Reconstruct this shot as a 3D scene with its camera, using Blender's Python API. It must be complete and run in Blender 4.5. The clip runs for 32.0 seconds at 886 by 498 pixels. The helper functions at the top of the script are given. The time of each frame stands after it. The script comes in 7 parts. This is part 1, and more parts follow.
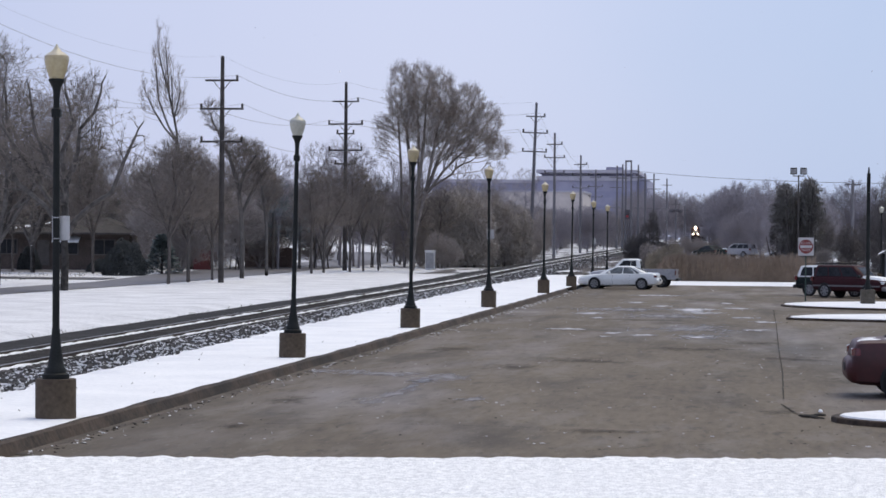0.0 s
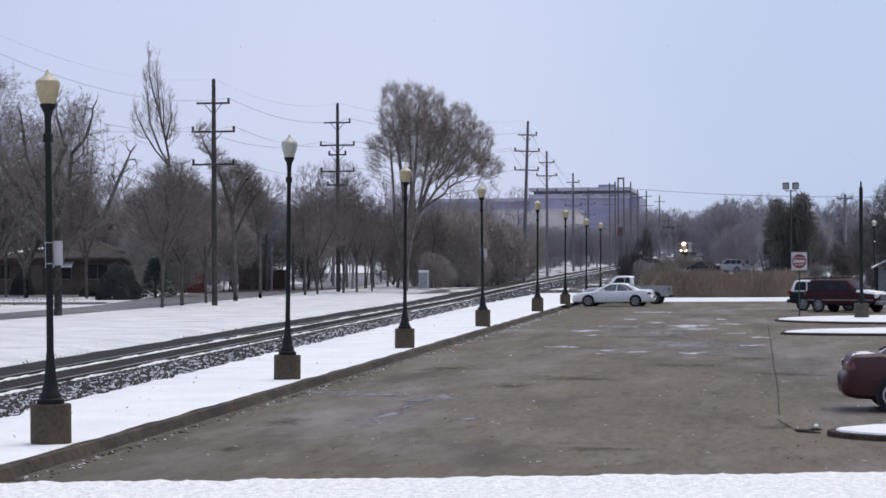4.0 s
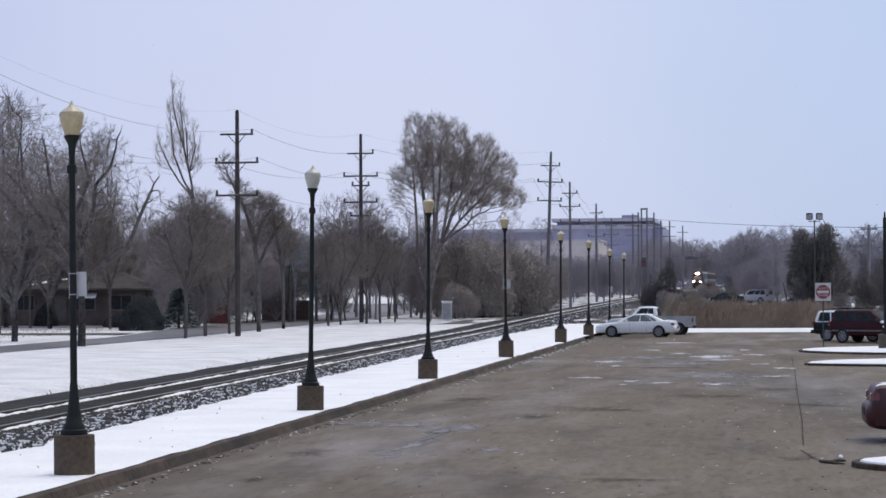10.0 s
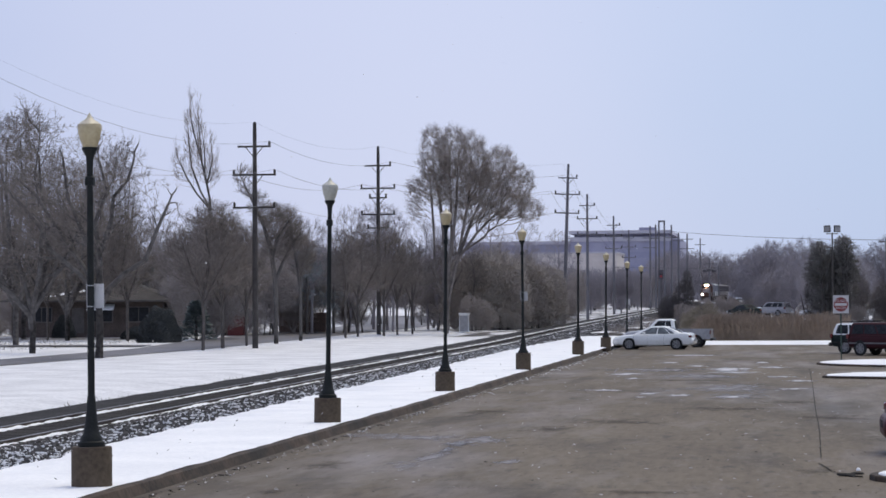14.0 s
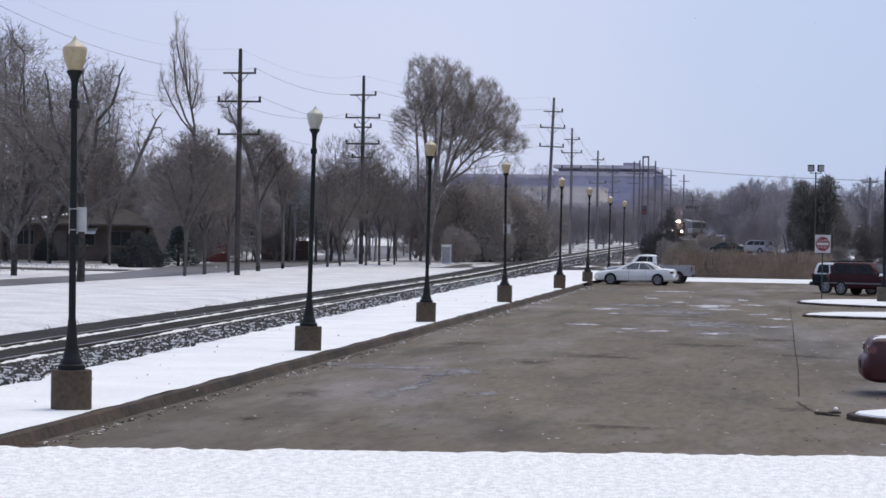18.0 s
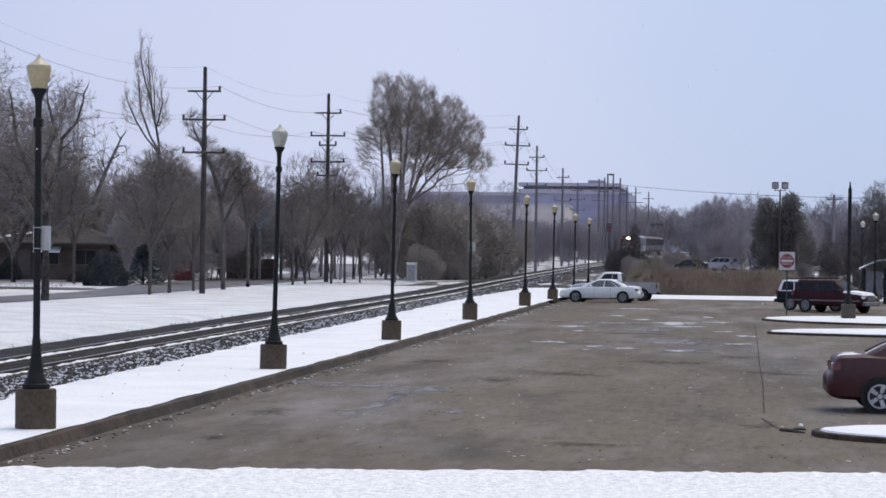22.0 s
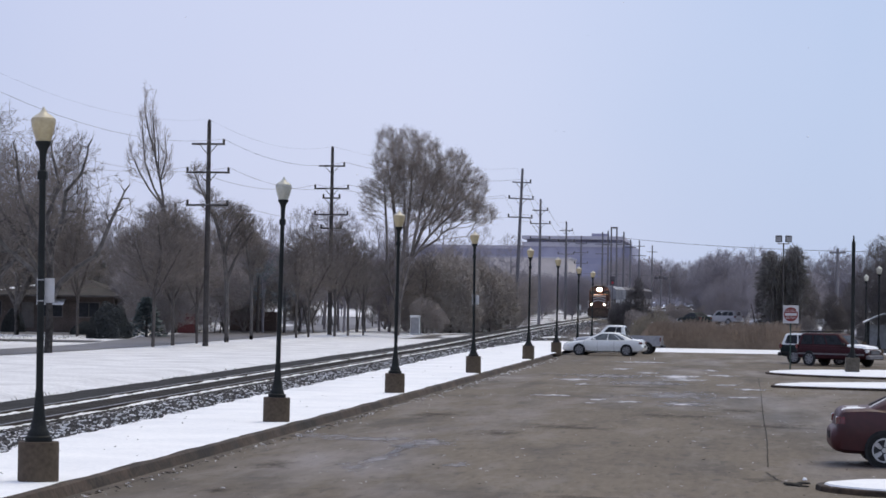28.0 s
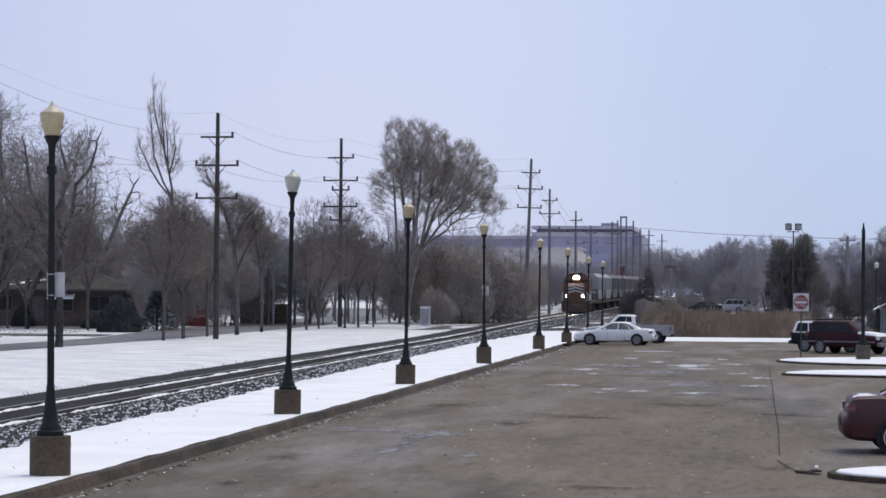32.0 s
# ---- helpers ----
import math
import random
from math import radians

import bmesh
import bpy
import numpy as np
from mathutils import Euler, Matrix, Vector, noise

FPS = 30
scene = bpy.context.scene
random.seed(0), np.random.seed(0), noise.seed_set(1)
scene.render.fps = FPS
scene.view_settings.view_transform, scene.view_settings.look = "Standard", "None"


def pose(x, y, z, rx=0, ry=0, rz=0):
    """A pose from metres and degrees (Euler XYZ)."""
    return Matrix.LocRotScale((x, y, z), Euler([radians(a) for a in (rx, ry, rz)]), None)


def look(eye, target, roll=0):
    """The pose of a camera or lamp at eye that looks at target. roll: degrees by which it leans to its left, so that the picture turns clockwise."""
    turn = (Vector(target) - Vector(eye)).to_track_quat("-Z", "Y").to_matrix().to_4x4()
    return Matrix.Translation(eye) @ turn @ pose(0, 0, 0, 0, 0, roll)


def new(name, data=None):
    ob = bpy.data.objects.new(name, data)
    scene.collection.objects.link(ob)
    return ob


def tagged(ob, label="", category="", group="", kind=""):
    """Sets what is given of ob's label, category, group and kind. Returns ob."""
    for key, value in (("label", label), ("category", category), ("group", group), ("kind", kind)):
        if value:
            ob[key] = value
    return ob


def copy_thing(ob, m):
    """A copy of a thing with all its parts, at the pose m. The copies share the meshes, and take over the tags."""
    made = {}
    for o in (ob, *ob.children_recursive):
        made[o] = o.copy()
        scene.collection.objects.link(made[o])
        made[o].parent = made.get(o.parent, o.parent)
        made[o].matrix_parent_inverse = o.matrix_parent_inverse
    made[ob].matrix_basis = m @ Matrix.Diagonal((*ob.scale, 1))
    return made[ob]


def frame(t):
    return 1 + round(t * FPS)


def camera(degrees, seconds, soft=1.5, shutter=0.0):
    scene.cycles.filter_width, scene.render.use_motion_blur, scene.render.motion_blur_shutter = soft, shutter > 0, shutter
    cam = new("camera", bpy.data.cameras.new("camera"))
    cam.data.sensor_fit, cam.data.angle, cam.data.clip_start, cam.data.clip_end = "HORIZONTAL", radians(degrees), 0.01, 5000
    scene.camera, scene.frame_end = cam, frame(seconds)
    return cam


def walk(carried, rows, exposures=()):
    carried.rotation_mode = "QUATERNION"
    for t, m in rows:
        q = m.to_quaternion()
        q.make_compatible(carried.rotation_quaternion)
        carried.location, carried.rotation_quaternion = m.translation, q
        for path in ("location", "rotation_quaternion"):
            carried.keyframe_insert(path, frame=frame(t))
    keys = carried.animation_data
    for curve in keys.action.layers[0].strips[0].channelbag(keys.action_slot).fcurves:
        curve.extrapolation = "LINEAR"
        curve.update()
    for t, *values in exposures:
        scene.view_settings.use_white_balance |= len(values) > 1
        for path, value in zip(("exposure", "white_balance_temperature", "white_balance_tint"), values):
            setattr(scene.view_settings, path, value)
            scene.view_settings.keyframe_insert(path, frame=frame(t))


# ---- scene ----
cam = camera(22.0, 32.0, soft=1.6)
EYE = 2.95
# seconds, yaw, pitch, roll of the hand-held camera, which stands on one spot
ROWS = [
    (0.0, 7.626, -0.266, -0.500), (0.5, 7.518, 0.102, -0.425), (1.0, 7.465, 0.627, -0.057), (1.5, 7.518, 0.390, 0.489),
    (2.0, 7.524, 0.113, 0.392), (2.5, 7.595, -0.100, -0.149), (3.0, 7.526, -0.120, -0.168), (3.5, 7.451, -0.063, 0.237),
    (4.0, 7.458, 0.229, 0.298), (4.5, 7.340, 0.513, 0.289), (6.5, 7.249, 0.463, 0.559), (7.0, 7.500, 0.253, 0.578),
    (7.5, 7.828, 0.339, 0.375), (8.0, 8.048, 0.607, 0.245), (8.5, 8.098, 0.705, 0.387), (9.0, 8.094, 0.675, 0.600),
    (9.5, 8.088, 0.827, 0.385), (10.0, 8.040, 1.004, 0.322), (10.5, 8.105, 1.177, 0.518), (11.0, 7.935, 1.335, 0.563),
    (11.5, 7.861, 1.339, 0.324), (12.0, 7.991, 1.407, 0.310), (12.5, 8.248, 1.327, 0.090), (13.0, 8.342, 1.227, 0.240),
    (13.5, 8.363, 1.178, 0.086), (14.0, 8.474, 1.314, 0.278), (14.5, 8.377, 1.385, 0.292), (16.5, 7.734, 1.248, -0.321),
    (17.0, 8.047, 0.181, -0.633), (17.5, 8.001, -0.136, -0.782), (18.0, 8.038, -0.415, -0.959), (18.5, 7.942, -0.492, -1.028),
    (19.0, 7.765, -0.297, -1.278), (19.5, 7.706, -0.386, -0.999), (20.0, 7.719, -0.377, -1.203), (20.5, 7.746, 0.009, -1.295),
    (21.0, 7.552, 0.001, -1.222), (21.5, 7.277, 0.050, -0.980), (22.0, 7.164, 0.047, -0.836), (22.5, 7.014, 0.194, -0.980),
    (23.0, 6.968, 0.364, -1.020), (23.5, 6.863, 0.433, -0.982), (24.0, 6.698, 0.586, -1.180), (24.5, 6.573, 0.866, -1.242),
    (25.0, 6.499, 1.123, -1.182), (25.5, 6.693, 1.244, -1.207), (27.5, 7.310, 1.293, -0.948), (28.0, 7.252, 1.377, -0.919),
    (28.5, 7.406, 1.318, -1.091), (29.0, 7.447, 1.268, -1.029), (29.5, 7.465, 1.247, -0.997), (30.0, 7.324, 1.298, -1.053),
    (30.5, 7.311, 1.332, -0.778), (31.0, 7.237, 1.309, -0.656), (31.5, 7.275, 1.247, -0.510), (32.0, 7.504, 1.146, -0.428),
]
walk(cam, [(t, pose(0, 0, EYE, 90 + pitch, roll, yaw)) for t, yaw, pitch, roll in ROWS], exposures=[(0.0, 0.0), (32.0, 0.0)])

# ---- sky and light: a bright, thinly overcast winter sky ----
world = bpy.data.worlds.new("world")
scene.world = world
world.use_nodes = True
wn, wl = world.node_tree.nodes, world.node_tree.links
sky = wn.new("ShaderNodeTexSky")
sky.sky_type, sky.sun_disc = "NISHITA", False
sky.sun_elevation, sky.sun_rotation = radians(58), radians(37)
sky.air_density, sky.dust_density, sky.ozone_density = 1.0, 2.0, 3.0
gain = wn.new("ShaderNodeVectorMath")
gain.operation = "SCALE"
gain.inputs["Scale"].default_value = 0.012
cloud = wn.new("ShaderNodeVectorMath")
cloud.operation = "ADD"
# thin cloud: brightest over the railway, a little clearer and bluer to both sides
ray, span, veil = wn.new("ShaderNodeTexCoord"), wn.new("ShaderNodeMapRange"), wn.new("ShaderNodeValToRGB")
split = wn.new("ShaderNodeSeparateXYZ")
wl.new(ray.outputs["Generated"], split.inputs[0])
span.inputs["From Min"].default_value, span.inputs["From Max"].default_value = -0.40, 0.12
wl.new(split.outputs["X"], span.inputs["Value"])
wisp, sway = wn.new("ShaderNodeTexNoise"), wn.new("ShaderNodeMath")
wisp.inputs["Scale"].default_value, wisp.inputs["Detail"].default_value = 5.0, 3.0
wl.new(ray.outputs["Generated"], wisp.inputs["Vector"])
sway.operation, sway.inputs[1].default_value = "MULTIPLY_ADD", 0.25
wl.new(wisp.outputs["Fac"], sway.inputs[0]), wl.new(span.outputs[0], sway.inputs[2])
veil.color_ramp.interpolation = "B_SPLINE"
stops = veil.color_ramp.elements
stops[0].position, stops[0].color = 0.14, (0.425, 0.495, 0.735, 1)
stops[1].position, stops[1].color = 1.0, (0.44, 0.54, 0.765, 1)
for where, tone in ((0.36, (0.575, 0.615, 0.815, 1)), (0.72, (0.59, 0.635, 0.835, 1))):
    stops.new(where).color = tone
wl.new(sway.outputs[0], veil.inputs[0])
wl.new(veil.outputs[0], cloud.inputs[1])
wl.new(sky.outputs[0], gain.inputs[0])
wl.new(gain.outputs[0], cloud.inputs[0])
wl.new(cloud.outputs[0], wn["Background"].inputs["Color"])
wn["Background"].inputs["Strength"].default_value = 1.0
sun = new("sun", bpy.data.lights.new("sun", "SUN"))
sun.data.energy, sun.data.angle, sun.data.color = 1.68, radians(40), (1.0, 0.885, 0.64)
sun.matrix_world = look((0, 0, 50), (-12, -16, 10))

# ---- materials ----
def surf(name, a, b, rough=0.8, scale=3.0, fine=40.0, bump=0.2, metal=0.0, coat=0.0, piece=0.0, spread=0.25, world_space=False, stretch=1.0):
    """A surface between two colours, mixed by noise at two scales, with a fine relief. piece: brightness that varies from piece to piece."""
    m = bpy.data.materials.new(name)
    m.use_nodes = True
    n, l = m.node_tree.nodes, m.node_tree.links
    bsdf = n["Principled BSDF"]
    if world_space:
        at = n.new("ShaderNodeNewGeometry").outputs["Position"]
    else:
        at = n.new("ShaderNodeTexCoord").outputs["Object"]
    if stretch != 1.0:
        long = n.new("ShaderNodeVectorMath")
        long.operation = "MULTIPLY"
        long.inputs[1].default_value = (1, stretch, 1)
        l.new(at, long.inputs[0])
        at = long.outputs[0]
    big, small = n.new("ShaderNodeTexNoise"), n.new("ShaderNodeTexNoise")
    for tex, s in ((big, scale), (small, fine)):
        tex.inputs["Scale"].default_value, tex.inputs["Detail"].default_value = s, 4.0
        l.new(at, tex.inputs["Vector"])
    add = n.new("ShaderNodeMath")
    add.operation = "ADD"
    l.new(big.outputs["Fac"], add.inputs[0]), l.new(small.outputs["Fac"], add.inputs[1])
    span = n.new("ShaderNodeMapRange")
    span.inputs["From Min"].default_value, span.inputs["From Max"].default_value = 1.0 - spread, 1.0 + spread
    l.new(add.outputs[0], span.inputs["Value"])
    mix = n.new("ShaderNodeMix")
    mix.data_type = "RGBA"
    mix.inputs[6].default_value, mix.inputs[7].default_value = (*a, 1), (*b, 1)
    l.new(span.outputs[0], mix.inputs[0])
    colour = mix.outputs[2]
    if piece:
        info, hsv, rng = n.new("ShaderNodeObjectInfo"), n.new("ShaderNodeHueSaturation"), n.new("ShaderNodeMapRange")
        rng.inputs["To Min"].default_value, rng.inputs["To Max"].default_value = 1 - piece, 1 + piece
        l.new(info.outputs["Random"], rng.inputs["Value"]), l.new(rng.outputs[0], hsv.inputs["Value"])
        l.new(colour, hsv.inputs["Color"])
        colour = hsv.outputs[0]
    l.new(colour, bsdf.inputs["Base Color"])
    bsdf.inputs["Roughness"].default_value, bsdf.inputs["Metallic"].default_value = rough, metal
    bsdf.inputs["Coat Weight"].default_value = coat
    if bump:
        relief = n.new("ShaderNodeBump")
        relief.inputs["Strength"].default_value, relief.inputs["Distance"].default_value = bump, 0.02
        l.new(small.outputs["Fac"], relief.inputs["Height"]), l.new(relief.outputs[0], bsdf.inputs["Normal"])
    return m


def glow(name, colour, power):
    m = bpy.data.materials.new(name)
    m.use_nodes = True
    b = m.node_tree.nodes["Principled BSDF"]
    b.inputs["Base Color"].default_value = (*colour, 1)
    b.inputs["Emission Color"].default_value, b.inputs["Emission Strength"].default_value = (*colour, 1), power
    return m


SNOW = surf("snow", (0.76, 0.77, 0.80), (0.90, 0.90, 0.91), 0.75, 0.5, 12.0, 0.5, world_space=True)
OLD_SNOW = surf("old_snow", (0.42, 0.42, 0.44), (0.72, 0.72, 0.74), 0.8, 1.5, 12.0, 0.5, world_space=True)
SNOW_FLECK = surf("granular_snow", (0.58, 0.58, 0.60), (0.82, 0.82, 0.84), 0.8, 1.5, 12.0, 0.5, world_space=True)
SNOW_GRASS = surf("snow_on_short_grass", (0.68, 0.685, 0.70), (1.0, 1.0, 1.0), 0.8, 9.0, 36.0, 1.0, spread=0.22, world_space=True, stretch=0.6)
SNOW_FIELD = surf("snow_over_grass", (0.50, 0.50, 0.52), (0.82, 0.82, 0.84), 0.8, 0.45, 7.0, 0.5, spread=0.3, world_space=True)
ASPHALT = surf("asphalt", (0.095, 0.0735, 0.051), (0.172, 0.140, 0.102), 0.8, 0.35, 6.0, 0.25, spread=0.36, world_space=True, stretch=0.2)


def stain(m, colour, scale, low, high, strength, rough, shift):
    """Lays broad soft-edged stains of another colour and gloss over a ground material."""
    n, l = m.node_tree.nodes, m.node_tree.links
    bsdf = n["Principled BSDF"]
    old = bsdf.inputs["Base Color"].links[0].from_socket
    at, move, tex = n.new("ShaderNodeNewGeometry"), n.new("ShaderNodeVectorMath"), n.new("ShaderNodeTexNoise")
    move.operation = "MULTIPLY_ADD"
    move.inputs[1].default_value, move.inputs[2].default_value = (scale, scale * 0.22, 1), (shift, shift * 0.37, 0)
    l.new(at.outputs["Position"], move.inputs[0]), l.new(move.outputs[0], tex.inputs["Vector"])
    tex.inputs["Scale"].default_value, tex.inputs["Detail"].default_value, tex.inputs["Roughness"].default_value = 1.0, 6.0, 0.62
    span, mix = n.new("ShaderNodeMapRange"), n.new("ShaderNodeMix")
    span.inputs["From Min"].default_value, span.inputs["From Max"].default_value, span.inputs["To Max"].default_value = low, high, strength
    l.new(tex.outputs["Fac"], span.inputs["Value"])
    mix.data_type = "RGBA"
    mix.inputs[7].default_value = (*colour, 1)
    l.new(span.outputs[0], mix.inputs[0]), l.new(old, mix.inputs[6]), l.new(mix.outputs[2], bsdf.inputs["Base Color"])
    gloss = n.new("ShaderNodeMapRange")
    before = bsdf.inputs["Roughness"].links[0].from_socket if bsdf.inputs["Roughness"].links else None
    gloss.inputs["To Min"].default_value, gloss.inputs["To Max"].default_value = bsdf.inputs["Roughness"].default_value, rough
    l.new(span.outputs[0], gloss.inputs["Value"])
    if before is None:
        l.new(gloss.outputs[0], bsdf.inputs["Roughness"])


ASPHALT.node_tree.nodes["Principled BSDF"].inputs["Specular IOR Level"].default_value = 0.3
stain(ASPHALT, (0.205, 0.178, 0.168), 0.22, 0.50, 0.66, 0.7, 0.5, 3.0)
stain(ASPHALT, (0.050, 0.040, 0.032), 0.45, 0.51, 0.68, 0.75, 0.6, 11.0)
stain(ASPHALT, (0.050, 0.042, 0.034), 2.6, 0.56, 0.68, 0.65, 0.7, 27.0)
stain(ASPHALT, (0.06, 0.048, 0.036), 0.13, 0.48, 0.62, 0.5, 0.75, 53.0)
stain(ASPHALT, (0.19, 0.165, 0.14), 1.1, 0.53, 0.66, 0.6, 0.7, 71.0)
stain(ASPHALT, (0.045, 0.038, 0.03), 9.0, 0.58, 0.68, 0.6, 0.8, 5.0)
stain(ASPHALT, (0.23, 0.205, 0.185), 13.0, 0.60, 0.70, 0.5, 0.8, 91.0)
PATCH = surf("asphalt_patch", (0.048, 0.04, 0.033), (0.075, 0.063, 0.052), 0.9, 0.6, 6.0, 0.15, world_space=True)
SLUSH = surf("thin_slush", (0.24, 0.228, 0.235), (0.64, 0.625, 0.65), 0.45, 0.9, 5.0, 0.25, world_space=True, stretch=0.3)
WET = surf("wet_hollow", (0.045, 0.042, 0.048), (0.075, 0.07, 0.08), 0.35, 0.8, 5.0, 0.05, world_space=True, stretch=0.3)
# Wet film whose sheen is painted in as a paler base colour.
SHEEN = surf("damp_sheen_film", (0.14, 0.124, 0.122), (0.235, 0.214, 0.22), 0.45, 0.8, 5.0, 0.1, world_space=True, stretch=0.3)
TAR = surf("crack_tar", (0.02, 0.018, 0.016), (0.05, 0.045, 0.04), 0.95, 2.0, 20.0, 0.2)
ROAD = surf("street_asphalt", (0.10, 0.096, 0.104), (0.165, 0.158, 0.17), 0.5, 0.2, 3.0, 0.1, world_space=True)
KERB = surf("kerb_concrete", (0.022, 0.014, 0.009), (0.078, 0.052, 0.034), 0.85, 0.9, 9.0, 0.5, world_space=True)
stain(KERB, (0.012, 0.009, 0.007), 1.6, 0.5, 0.66, 0.8, 0.9, 7.0)
stain(KERB, (0.12, 0.08, 0.055), 2.2, 0.56, 0.7, 0.6, 0.9, 17.0)
GUTTER = surf("gutter_dirt", (0.05, 0.038, 0.028), (0.12, 0.095, 0.075), 0.9, 1.5, 7.0, 0.8, world_space=True)
FIELD = surf("weedy_field", (0.05, 0.044, 0.042), (0.11, 0.098, 0.092), 0.95, 0.12, 0.9, 0.6, spread=0.3, world_space=True)
SNOWY_FIELD = surf("weeds_under_patchy_snow", (0.06, 0.052, 0.048), (0.12, 0.107, 0.10), 0.95, 0.12, 0.9, 0.6, spread=0.3, world_space=True)
stain(SNOWY_FIELD, (0.72, 0.72, 0.74), 0.35, 0.44, 0.52, 0.95, 0.8, 5.0)
stain(FIELD, (0.60, 0.60, 0.62), 0.45, 0.54, 0.62, 0.8, 0.8, 9.0)
BALLAST = surf("ballast", (0.012, 0.0115, 0.0115), (0.038, 0.036, 0.036), 0.9, 1.2, 9.0, 0.9, world_space=True)
STONE = surf("ballast_stone", (0.035, 0.033, 0.033), (0.115, 0.108, 0.108), 0.85, 3.0, 12.0, 0.4, world_space=True)
TIE = surf("tie_wood", (0.022, 0.019, 0.017), (0.048, 0.042, 0.038), 0.9, 2.0, 20.0, 0.4, piece=0.3)
STEEL = surf("rail_steel", (0.1, 0.1, 0.105), (0.19, 0.19, 0.2), 0.3, 1.0, 9.0, 0.05, metal=0.3)
RUST = surf("rusty_rail", (0.035, 0.025, 0.02), (0.08, 0.055, 0.04), 0.85, 2.0, 25.0, 0.3)
IRON = surf("black_painted_iron", (0.008, 0.009, 0.009), (0.018, 0.02, 0.0195), 0.6, 3.0, 40.0, 0.1)
PEDESTAL = surf("weathered_concrete", (0.055, 0.038, 0.024), (0.105, 0.078, 0.052), 0.9, 2.5, 14.0, 0.35)
GLOBE_TOP = surf("pale_lamp_cap", (0.46, 0.4, 0.28), (0.56, 0.5, 0.38), 0.3, 4.0, 20.0, 0.05)
GLOBE_LOW = surf("amber_lamp_glass", (0.38, 0.305, 0.175), (0.47, 0.39, 0.235), 0.25, 4.0, 20.0, 0.05)
GLOBE_PALE = surf("pale_frosted_lamp_glass", (0.39, 0.38, 0.32), (0.50, 0.485, 0.415), 0.25, 4.0, 20.0, 0.05)
WHITE = surf("white_paint", (0.70, 0.70, 0.70), (0.82, 0.82, 0.82), 0.5, 3.0, 30.0, 0.03)
GREY = surf("grey_metal", (0.25, 0.25, 0.26), (0.38, 0.38, 0.40), 0.5, 3.0, 30.0, 0.05, metal=0.4)
POLE = surf("pole_wood", (0.042, 0.037, 0.035), (0.088, 0.079, 0.075), 0.9, 1.5, 15.0, 0.4)
# Pole wood for the distance, with haze put into its grey.
POLE_HAZED = surf("haze_greyed_pole_wood", (0.135, 0.128, 0.138), (0.19, 0.18, 0.192), 0.9, 1.5, 15.0, 0.2)
WIRE = surf("wire", (0.1, 0.1, 0.115), (0.16, 0.16, 0.18), 0.6, 3.0, 30.0, 0.0)
BARK = surf("bark", (0.058, 0.05, 0.046), (0.125, 0.108, 0.098), 0.95, 1.5, 10.0, 0.5)
# Pale mottling in the bark stands in for bright highlights on limbs.
BARK_MOTTLED = surf("highlight_mottled_bark", (0.035, 0.03, 0.027), (0.165, 0.15, 0.14), 0.95, 1.2, 5.0, 0.5, spread=0.34)
TWIG = surf("brown_twigs", (0.245, 0.203, 0.178), (0.385, 0.333, 0.297), 0.95, 0.6, 4.0, 0.0)
TWIG_GREY = surf("grey_twigs", (0.11, 0.094, 0.085), (0.25, 0.216, 0.195), 0.95, 0.6, 4.0, 0.0)
# TWIG, TWIG_DARK, NEEDLE and BRAMBLE are lightened to paint in haze.
TWIG_DARK = surf("haze_lifted_brush", (0.26, 0.23, 0.215), (0.40, 0.355, 0.335), 0.95, 0.5, 3.0, 0.0)
# Far twigs: distance haze is painted into their pale lilac colour.
TWIG_HAZED = surf("haze_paled_twigs", (0.25, 0.229, 0.246), (0.35, 0.322, 0.345), 0.95, 0.4, 3.0, 0.0)
# Cedar needles, greyed in the base colour to imitate haze.
NEEDLE_HAZED = surf("hazed_evergreen_needles", (0.10, 0.094, 0.086), (0.18, 0.168, 0.154), 0.9, 0.7, 5.0, 0.0)
NEEDLE = surf("evergreen_needles", (0.28, 0.27, 0.26), (0.42, 0.405, 0.39), 0.9, 0.7, 5.0, 0.0)
HEDGE = surf("dark_clipped_leaves", (0.030, 0.034, 0.036), (0.062, 0.068, 0.070), 0.9, 0.9, 6.0, 0.0)
SPRUCE = surf("blue_spruce_needles", (0.09, 0.115, 0.118), (0.18, 0.21, 0.212), 0.9, 0.7, 5.0, 0.0)
BRAMBLE = surf("dull_brown_bramble", (0.33, 0.295, 0.285), (0.47, 0.425, 0.41), 0.95, 0.35, 3.0, 0.0)
THORN = surf("dark_thorn_twigs", (0.13, 0.116, 0.111), (0.225, 0.2, 0.19), 0.95, 0.35, 3.0, 0.0)
BRAMBLE_OLIVE = surf("olive_bramble", (0.30, 0.262, 0.23), (0.43, 0.38, 0.34), 0.95, 0.35, 3.0, 0.0)
PINE = surf("blue_green_pine_needles", (0.12, 0.14, 0.155), (0.21, 0.235, 0.25), 0.9, 0.7, 5.0, 0.0)
REED = surf("dry_reeds", (0.20, 0.150, 0.112), (0.315, 0.243, 0.184), 0.95, 0.35, 3.0, 0.0)
STRAW = surf("dead_grass", (0.07, 0.06, 0.05), (0.17, 0.145, 0.115), 0.95, 0.8, 5.0, 0.0)
SHINGLE = surf("roof_shingles", (0.028, 0.024, 0.022), (0.06, 0.053, 0.05), 0.9, 1.0, 9.0, 0.5)
TRIM = surf("tan_house_trim", (0.085, 0.076, 0.07), (0.135, 0.122, 0.114), 0.7, 2.0, 20.0, 0.05)
BRICK = surf("brown_brick", (0.065, 0.050, 0.043), (0.12, 0.094, 0.082), 0.9, 1.0, 8.0, 0.3)
